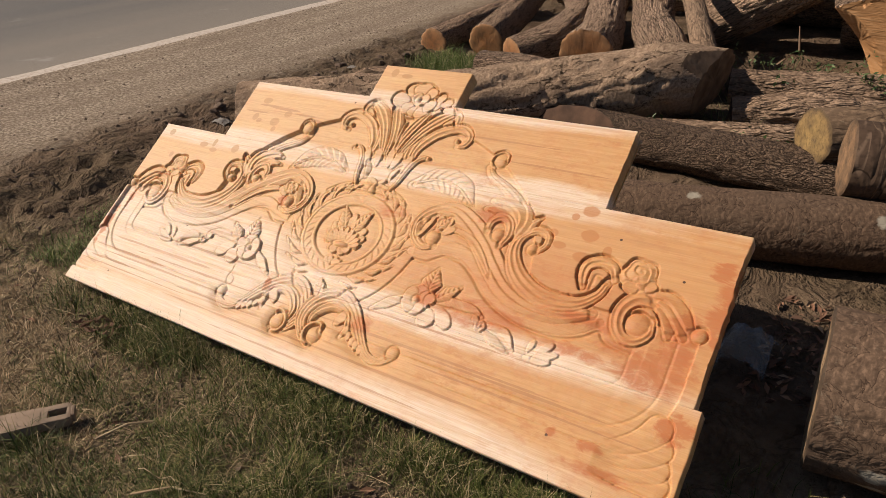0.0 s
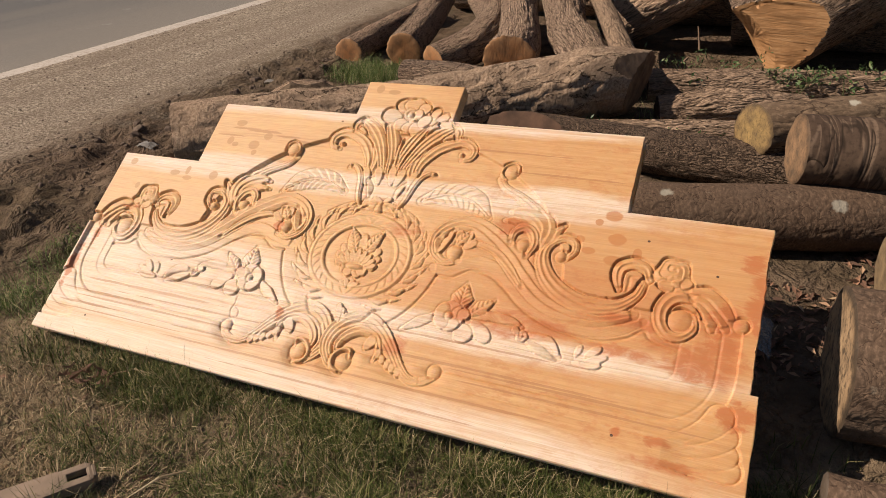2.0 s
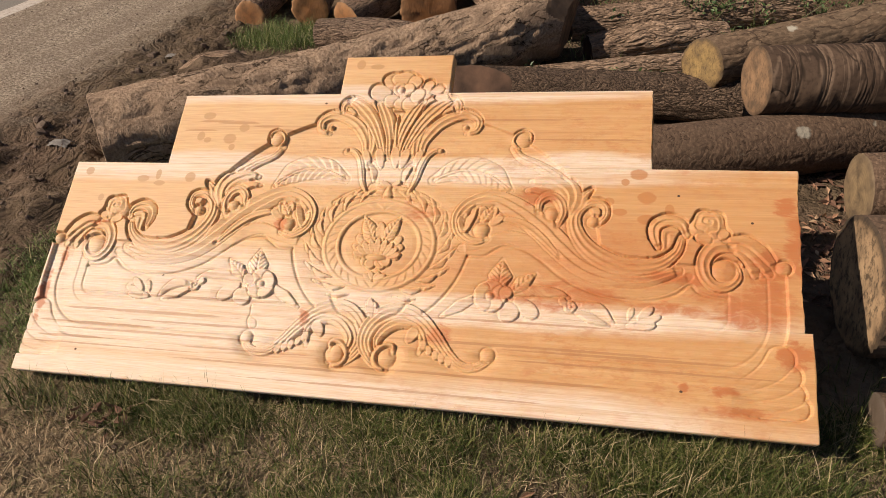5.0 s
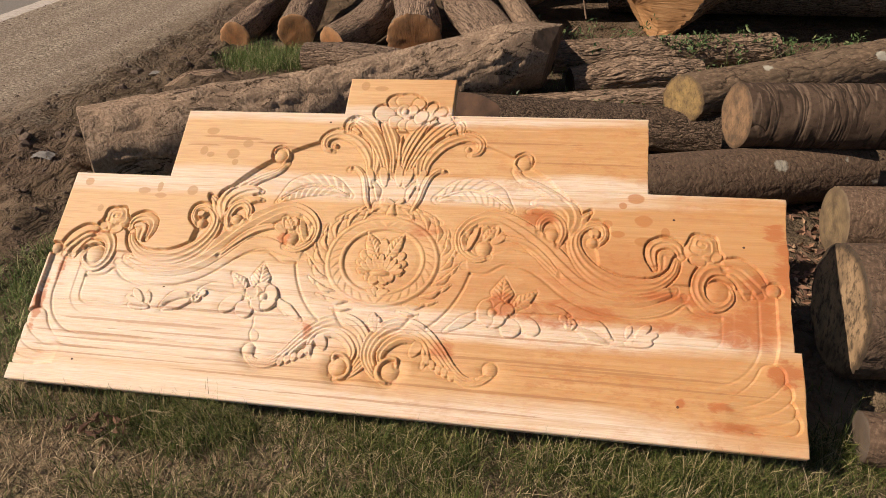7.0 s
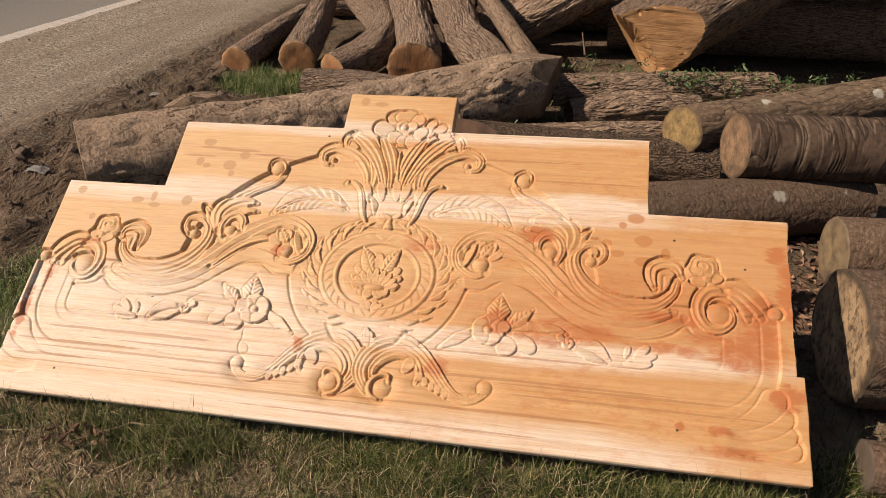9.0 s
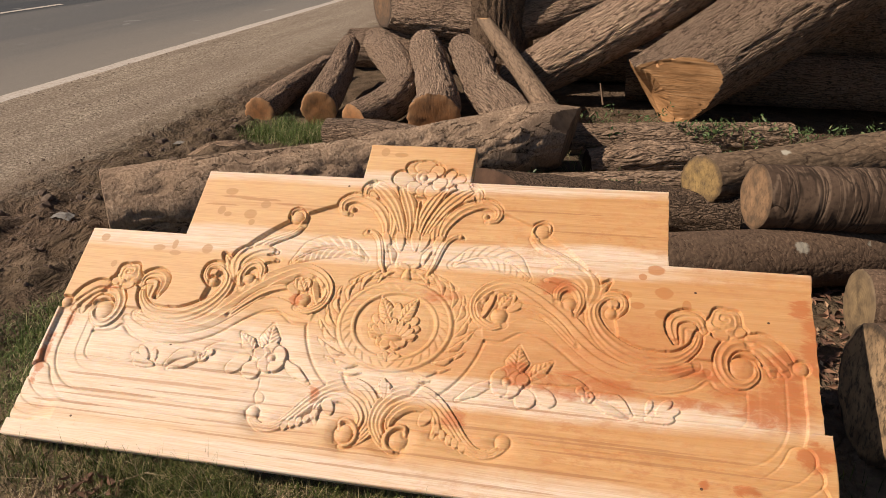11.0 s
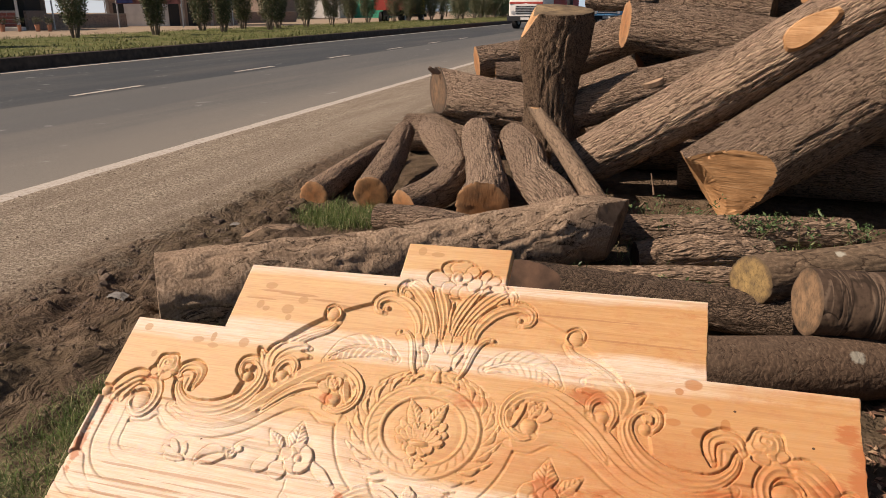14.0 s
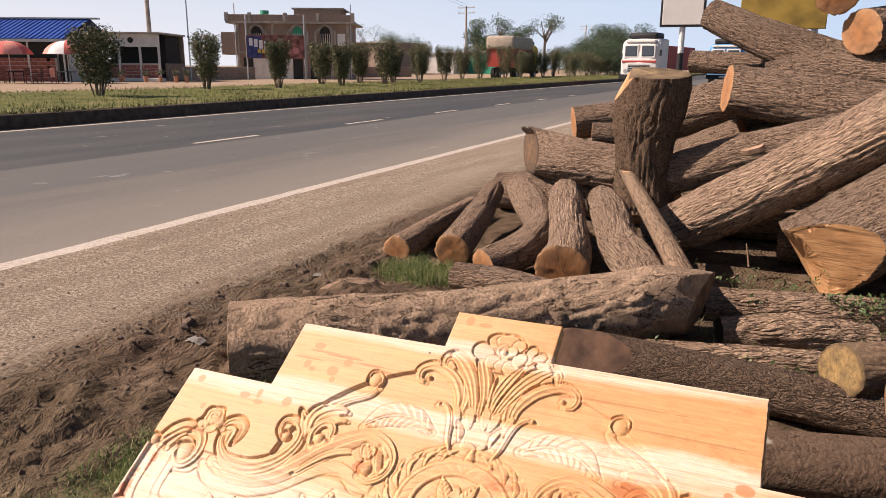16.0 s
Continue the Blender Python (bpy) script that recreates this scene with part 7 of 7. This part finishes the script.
def grass(name, pts, length, width, seed, material, label, lean=0.7, droop=0.5):
    vs, fs = blades(pts, length, width, np.random.default_rng(seed), lean, droop)
    ob = link_mesh(name, array_mesh(name, vs, fs), material, smooth=False)
    return tagged(ob, label, "grass", kind="stuff")


def clear(x, y):
    """Thins the grass under the board and out on the trodden soil."""
    under = (x > 0.05) & (x < 1.85) & (y > 0.05)
    return np.where(under, 0.0, 1.0)


rng = np.random.default_rng(77)
tufts = lambda x, y: np.clip((fbm(x * 3.6, y * 3.6, 0, 61, 3) - 0.370 + 0.055 * np.clip(x - 0.4, -1, 1.2)) * 5.0, 0.05, 1) * clear(x, y)
lawn = scatter(215000, -0.75, 2.9, -0.95, 0.16, rng, lambda x, y: tufts(x, y) * np.clip(0.10 + (x - 0.30) * 1.4 + (y + 0.45) * 0.5, 0.05, 1) * np.clip((2.9 - x) * 2.2 - 0.5 * fbm(x * 5, y * 5, 0, 59, 2), 0.05, 1) * np.clip((y + 0.95) * 6 - fbm(x * 5, y * 5, 0, 58, 2), 0.1, 1))
rise = 0.020 + 0.075 * np.clip(fbm(lawn[:, 0] * 8.5, lawn[:, 1] * 8.5, 0, 69, 3) - 0.30, 0, 0.5) / 0.4
grass("lawn_grass", lawn, rise, 0.00080, 1, GRASS, "short dry and green tufted grass before the headboard", 1.0, 1.15)
grass("dead_grass", scatter(120000, -0.8, 2.9, -0.95, 0.14, rng, lambda x, y: np.clip(1.20 - 0.60 * x, 0.10, 0.95) * np.clip(1.3 - tufts(x, y), 0.25, 1) * clear(x, y)), 0.036, 0.0009, 2, STRAW, "matted dead grass stalks lying on the soil", 1.5, 0.3)
outer = lambda x, y: np.clip((fbm(x * 1.6, y * 1.6, 0, 67, 3) - 0.38) * 4, 0.03, 0.8) * np.where((x < 2.55) & (y > -0.80), 0.0, 1.0)
grass("verge_grass", scatter(60000, -0.9, 6.0, -5.0, 1.6, rng, outer), 0.07, 0.0022, 10, GRASS, "patchy grass on the verge behind the camera", 0.95, 0.8)
grass("straw_stalks", scatter(450, -0.8, 2.9, -0.95, 0.10, rng, lambda x, y: clear(x, y)) + np.array([0, 0, 0.02]), 0.085, 0.0008, 9, STRAW, "long pale dead stalks lying on the grass", 1.45, 0.3)
grass("edge_grass", scatter(15000, 0.0, 1.95, -0.13, 0.02, rng, lambda x, y: np.clip((fbm(x * 4.5, y * 2, 0, 62, 3) - 0.40) * 5, 0, 1) * np.clip((x - 0.22) * 3, 0.12, 1)), 0.082, 0.0009, 3, GRASS, "taller grass growing along the foot of the headboard", 0.75, 0.8)
grass("foot_tufts", scatter(9000, 0.02, 1.93, -0.075, 0.0, rng, lambda x, y: np.clip((fbm(x * 6.5, 0 * y, 0, 70, 3) - 0.47) * 6, 0, 1) * np.clip((x - 0.22) * 3, 0.10, 1)), 0.098, 0.0008, 13, GRASS, "wiry tufts rising before the lower edge of the headboard", 0.9, 1.2)
grass("side_grass", scatter(26000, -0.55, 0.03, 0.05, 1.30, rng, lambda x, y: np.clip(1.25 - np.abs(x + 0.17 + 0.14 * y) * 5.5, 0, 1) * np.clip(fbm(x * 4, y * 4, 0, 63, 2) * 2.2 - 0.4, 0, 1)), 0.055, 0.0010, 4, LUSH, "green grass growing beside the headboard", 1.0, 0.9)
grass("tall_grass", scatter(22000, -0.85, 0.02, 2.45, 3.12, rng, lambda x, y: np.clip(1.3 - ((x + 0.42) / 0.36) ** 2 - ((y - 2.86) / 0.24) ** 2, 0, 1) * np.clip((fbm(x * 9, y * 9, 0, 57, 3) - 0.36) * 4, 0.03, 1)), 0.092, 0.0011, 5, LUSH, "lush green grass in front of the short logs", 0.95, 0.9)
grass("far_weeds", scatter(2600, 0.9, 2.5, 2.0, 3.5, rng, lambda x, y: np.clip((fbm(x * 4, y * 4, 0, 64, 2) - 0.45) * 4, 0, 1)), 0.09, 0.002, 6, LUSH, "weeds growing between the half-buried logs", 0.8, 0.6)
# darker GRASS used here to put the board and log shadow into the colour
grass("right_grass", scatter(1800, 1.92, 2.7, -0.1, 0.32, rng, lambda x, y: np.clip((fbm(x * 4, y * 4, 0, 65, 2) - 0.4) * 4, 0, 1)), 0.055, 0.0010, 7, GRASS, "grass growing beside the thick mottled log", 0.8, 0.6)
ys = rng.random(46000) ** 1.3 * 75 + 3
xs = -12.5 - 11.5 * rng.random(46000) ** 1.2 + DRIFT * ys
p = np.stack([xs, ys, 0.22 + 0 * xs], -1)
grass("median_grass", p[fbm(xs * 0.8, ys * 0.8, 0, 66, 3) + 0.30 * rng.random(46000) > 0.47], 0.15, 0.008, 8, DRYISH, "uneven grass and weeds on the median", 0.8, 0.5)
ys = 5 + 60 * rng.random(9000) ** 1.4
xs = FAR - 0.16 - 0.30 * rng.random(9000) + DRIFT * ys
p = np.stack([xs, ys, 0.265 + 0 * xs], -1)
grass("kerb_grass", p[fbm(xs * 0.5, ys * 0.9, 0, 68, 3) + 0.25 * rng.random(9000) > 0.55], 0.19, 0.008, 12, DRYISH, "grass hanging over the kerb of the median", 1.2, 0.9)


def runners(n, seed):
    """Pale creeping stems that wander over the grass."""
    rg = np.random.default_rng(seed)
    vs, fs = [], []
    for k in range(n):
        x, y = -0.15 + 2.9 * rg.random(), -0.85 + 0.80 * rg.random()
        a, bend = rg.random() * 6.28, rg.normal() * 0.35
        r0 = 0.0007 + 0.0006 * rg.random()
        for q in range(9):
            z = float(ground_height(np.array(x), np.array(y))) + 0.020 + 0.010 * math.sin(q * 1.3 + k)
            for c in range(3):
                t = a + math.pi / 2
                vs.append((x + r0 * math.cos(2.094 * c) * math.cos(t), y + r0 * math.cos(2.094 * c) * math.sin(t), z + r0 * math.sin(2.094 * c)))
            if q:
                b = len(vs) - 6
                fs += [(b + c, b + (c + 1) % 3, b + 3 + (c + 1) % 3, b + 3 + c) for c in range(3)]
            x, y, a = x + 0.016 * math.cos(a), y + 0.016 * math.sin(a), a + bend + 0.25 * rg.normal()
    ob = link_mesh("grass_runners", array_mesh("grass_runners", np.array(vs), np.array(fs)), RUNNER, smooth=True)
    return tagged(ob, "pale wiry grass runners creeping over the turf", "grass", kind="stuff")


s = Shader("pale_runner", 0.8, 0, 0.15)
s.colour(s.ramp(s.island(), [(0.0, (0.15, 0.10, 0.055)), (0.5, (0.30, 0.215, 0.125)), (1.0, (0.50, 0.39, 0.25))]))
RUNNER = s.m
runners(75, 88)

# broad-leaved weeds between the logs
s = Shader("weed_leaf", 0.55, 0, 0.35)
s.colour(s.ramp(s.island(), [(0.0, (0.045, 0.085, 0.025)), (0.7, (0.085, 0.135, 0.045)), (1.0, (0.20, 0.22, 0.09))]))
WEED = s.m
for k, (x, y, r, n) in enumerate(((1.12, 1.98, 0.13, 70), (1.55, 2.05, 0.14, 60), (1.80, 2.98, 0.20, 110), (2.15, 3.02, 0.20, 110), (1.45, 3.08, 0.18, 60), (2.45, 3.10, 0.2, 120), (1.35, 3.26, 0.2, 50), (1.95, 2.78, 0.14, 60))):
    rg = np.random.default_rng(600 + k)
    c = [(rg.normal() * r, rg.normal() * r * 0.5, 0.03 + 0.035 * rg.random()) for _ in range(9)]
    vs, fs = leaf_cloud(c, 0.055, n * 2, 0.013, rg)
    ob = thing("weed", pose(x, y, 0.02 if y < 2.9 else 0.09), "low broad-leaved green weed between the logs", "plant", "weeds between the logs")
    for q in c:
        part("stem", rod(bmesh.new(), (q[0] * 0.5, q[1] * 0.5, -0.08), q, 0.003, 0.002, 5), LEAF, ob)
    link_mesh("leaves", array_mesh("leaves", vs, fs), WEED, ob, smooth=False)

# clods, chips and dead leaves
CLOD = plain("soil_clod", (0.13, 0.092, 0.065), 0.97, vary=0.35, scale=30, bump=0.6)
CHIP = Shader("wood_chips", 0.9)
CHIP.colour(CHIP.ramp(CHIP.island(), [(0.0, (0.08, 0.045, 0.03)), (0.5, (0.19, 0.10, 0.06)), (0.85, (0.30, 0.17, 0.10)), (1.0, (0.42, 0.30, 0.18))]))


def lumps(name, n, x0, x1, y0, y1, size, flat, seed, material, label, category, keep):
    rg = np.random.default_rng(seed)
    p = scatter(n, x0, x1, y0, y1, rg, keep)
    ico = bmesh.new()
    bmesh.ops.create_icosphere(ico, subdivisions=1, radius=1.0)
    v0 = np.array([v.co for v in ico.verts])
    f0 = np.array([[v.index for v in f.verts] for f in ico.faces])
    ico.free()
    vs, fs = [], []
    for k, q in enumerate(p):
        r = size * (0.35 + 1.2 * rg.random() ** 2.5)
        m = np.array(Euler(rg.random(3) * 6.28).to_matrix())
        w = v0 * (0.75 + 0.5 * rg.random((len(v0), 1))) * np.array([1, 0.75, 0.6])
        w = (w @ m.T) * r
        w[:, 2] *= flat
        vs.append(w + q + np.array([0, 0, r * 0.3 * flat]))
        fs.append(f0 + k * len(v0))
    ob = link_mesh(name, array_mesh(name, np.vstack(vs), np.vstack(fs)), material, smooth=False)
    return tagged(ob, label, category, kind="stuff")


lumps("soil_clods", 4200, -1.7, 0.3, -0.3, 3.2, 0.010, 0.8, 91, CLOD, "loose brown soil clods along the trodden verge", "soil", lambda x, y: np.clip(1.1 - np.abs(x + 0.85 + 0.05 * y) * 1.7, 0.03, 1))
lumps("gravel", 4500, -3.0, -1.0, -1.0, 7.0, 0.009, 0.8, 92, CLOD, "small gravel stones on the dusty shoulder", "gravel", lambda x, y: 0.5 + 0 * x)
lumps("ground_crumbs", 2400, -0.5, 2.8, -0.95, 0.2, 0.009, 0.8, 93, CLOD, "soil crumbs among the grass", "soil", lambda x, y: clear(x, y))


def flakes(name, n, x0, x1, y0, y1, size, seed, material, label, category):
    rg = np.random.default_rng(seed)
    p = scatter(n, x0, x1, y0, y1, rg, lambda x, y: 1 + 0 * x) + np.array([0, 0, 0.012])
    a = rg.normal(size=(n, 3)) * np.array([1, 1, 0.3])
    a /= np.linalg.norm(a, axis=1)[:, None]
    b = np.cross(a, np.array([0, 0, 1.0]) + 0.5 * rg.normal(size=(n, 3)))
    b /= np.linalg.norm(b, axis=1)[:, None]
    c = np.cross(a, b)
    ln = size * (0.4 + rg.random((n, 1)))
    q = [p + a * ln * u + b * ln * 0.4 * w + c * ln * h for u, w, h in ((-1, 0, 0.1), (0, -1, -0.1), (1, 0, 0.1), (0, 1, -0.1))]
    vs = np.stack(q, 1).reshape(-1, 3)
    ob = link_mesh(name, array_mesh(name, vs, np.arange(n * 4).reshape(-1, 4)), material, smooth=False)
    return tagged(ob, label, category, kind="stuff")


flakes("wood_chips", 520, 1.86, 2.35, 0.55, 1.05, 0.016, 95, CHIP.m, "reddish wood chips and dead leaves between the logs", "wood chips")
flakes("dead_leaves", 160, -0.2, 2.6, -0.9, 0.0, 0.014, 96, CHIP.m, "dry brown leaves scattered in the grass", "leaves")
flakes("bark_flakes", 260, 2.1, 2.7, 1.1, 1.5, 0.022, 97, CHIP.m, "reddish bark flakes between the logs", "bark")

# old slotted wooden bar lying in the grass
bar = thing("slotted_bar", pose(0.60, -0.36, 0.018, 0, -2, 236), "weathered flat wooden bar with a slot, lying in the grass", "wooden bar")
BARWOOD = plain("weathered_wood", (0.21, 0.155, 0.108), 0.85, vary=0.3, scale=14, bump=0.4)
bm = bmesh.new()
N = 16
side = lambda u, k: k * (0.030 + 0.007 * math.sin(u * 2.6))
for k in range(N):
    u0, u1 = 0.10 + 0.9 * k / N, 0.10 + 0.9 * (k + 1) / N
    v = [bm.verts.new((0.44 * u, side(u, g), z)) for z in (0.0, 0.024) for u in (u0, u1) for g in (-1, 1)]
    for f in ((4, 6, 7, 5), (0, 1, 3, 2), (0, 2, 6, 4), (1, 5, 7, 3)) + (((2, 3, 7, 6),) if k == N - 1 else ()) + (((0, 4, 5, 1),) if k == 0 else ()):
        bm.faces.new([v[i] for i in f])
box(bm, -0.014, 0.046, 0.012, 0.031, 0.0, 0.024, 0.003), box(bm, -0.014, 0.046, -0.031, -0.012, 0.0, 0.024, 0.003), box(bm, 0.030, 0.048, -0.014, 0.014, 0.0, 0.024, 0.002)
box(bm, -0.020, -0.008, -0.029, 0.029, 0.0, 0.0235, 0.006), box(bm, -0.027, -0.016, -0.020, 0.020, 0.0, 0.023, 0.006)
bmesh.ops.remove_doubles(bm, verts=bm.verts, dist=0.0005)
bmesh.ops.recalc_face_normals(bm, faces=bm.faces)
part("bar_body", bm, BARWOOD, bar)
# black block at the bottom of the hole, its colour standing for shade
part("slot", boxed(-0.010, 0.031, -0.013, 0.013, 0.001, 0.008), BLACKISH, bar, "black block in the slot, painted for the shade of the hole")
# broken stub beside the board's right corner
log([(2.02, 0.13, 0.05), (2.10, 0.13, 0.05), (2.30, 0.16, 0.05)], [0.062, 0.066, 0.055], BARK_SMOOTH, (CUT_DARK, CUT_DARK), "short broken stub of wood in the grass", "", 0.006, 51, seg=36, name="wood_stub", category="wood")
# crumpled plastic under the board and a scrap of paper
PLASTIC = Shader("clear_plastic", 0.25, 0, 0.5)
PLASTIC.colour((0.27, 0.27, 0.265))
PLASTIC.b.inputs["Alpha"].default_value = 0.55


def crumple(name, x, y, z, w, h, rise, seed, material, label, category):
    n = 22
    u, v = np.meshgrid(np.linspace(-1, 1, n), np.linspace(-1, 1, n))
    r = 1 + 0.25 * (fbm(u * 2, v * 2, 0, seed, 2) - 0.5)
    zz = rise * (1 - 0.5 * (u * u + v * v)) + 0.6 * rise * (fbm(u * 3, v * 3, 0, seed + 1, 3) - 0.5)
    vs = np.stack([u * w * r, v * h * r, zz], -1).reshape(-1, 3)
    ii = np.arange(n * n).reshape(n, n)
    ob = link_mesh(name, array_mesh(name, vs, np.stack([ii[:-1, :-1], ii[:-1, 1:], ii[1:, 1:], ii[1:, :-1]], -1).reshape(-1, 4)), material, smooth=True)
    ob.matrix_basis = pose(x, y, z)
    return tagged(ob, label, category)


crumple("plastic_bag", 1.85, 0.68, 0.02, 0.055, 0.070, 0.085, 701, PLASTIC.m, "crumpled clear plastic bag beside the headboard", "plastic bag")
SCRAP = plain("grey_paper", (0.17, 0.155, 0.135), 0.8)
crumple("paper_scrap", -0.91, 1.37, 0.003, 0.050, 0.032, 0.024, 702, SCRAP, "crumpled greyish paper scrap on the soil", "litter")
crumple("paper_scrap", -1.05, 2.55, 0.0, 0.04, 0.02, 0.02, 703, SCRAP, "small pale paper scrap on the soil", "litter")
log([(-0.78, 2.20, 0.005), (-0.66, 2.30, 0.030), (-0.50, 2.40, 0.020)], [0.050, 0.080, 0.075, 0.060], BARK_EARTH, (BARK_EARTH, BARK_EARTH), "short dusty chunk of log half sunk in the soil", "", 0.008, 52, seg=48, name="log_chunk", category="log", loose=0.12)
lumps("large_clods", 70, -1.35, -0.45, 1.2, 3.1, 0.030, 0.7, 94, CLOD, "dark broken clods of earth beside the long log", "soil", lambda x, y: 1 + 0 * x)
slab = thing("bark_slab", pose(-0.42, 2.22, 0.055, 6, 8, -12), "flat slab of dusty bark lying on a soil mound", "bark")
part("slab_body", boxed(-0.17, 0.20, -0.05, 0.06, -0.012, 0.012, 0.006), BARWOOD, slab)

# a clod of dead leaves and a root before the board's corner
clump = thing("leaf_clump", pose(0.33, -0.09, 0.015, 0, 0, 20), "clump of dead brown leaves and twigs in the grass", "leaves")
rg = np.random.default_rng(810)
for k in range(16):
    a, r = rg.random() * 6.28, 0.05 * rg.random()
    bm = bmesh.new()
    ln, wd = 0.011 + 0.012 * rg.random(), 0.005 + 0.004 * rg.random()
    rows = [[bm.verts.new((ln * u, wd * (1 - u * u) * g, 0.006 * u * u - 0.004 * abs(g))) for g in (-1, 0, 1)] for u in (-0.98, -0.5, 0.0, 0.5, 0.98)]
    for q, w in zip(rows, rows[1:]):
        bm.faces.new((q[0], w[0], w[1], q[1])), bm.faces.new((q[1], w[1], w[2], q[2]))
    bmesh.ops.transform(bm, matrix=pose(r * 1.6 * math.cos(a), r * math.sin(a), 0.012 + 0.015 * rg.random(), 25 * rg.normal(), 25 * rg.normal(), 360 * rg.random()), verts=bm.verts)
    part("dead_leaf", bm, CHIP.m, clump)
for x0, y0, x1, y1 in ((0.36, -0.06, 0.47, -0.02), (0.40, -0.07, 0.33, -0.13), (0.95, -0.42, 1.08, -0.34), (0.78, -0.25, 0.72, -0.36), (1.45, -0.33, 1.60, -0.30)):
    twig = thing("twig", pose(x0, y0, float(ground_height(np.array(x0), np.array(y0)))), "thin dry pale twig lying in the grass", "twig", "twigs in the grass")
    bm = bmesh.new()
    rod(bm, (0, 0, 0.02), ((x1 - x0) * 0.5, (y1 - y0) * 0.5 + 0.01, 0.032), 0.0028, 0.0024, 6)
    rod(bm, ((x1 - x0) * 0.5, (y1 - y0) * 0.5 + 0.01, 0.032), (x1 - x0, y1 - y0, 0.022), 0.0024, 0.0012, 6)
    part("stalk", bm, STRAW, twig)
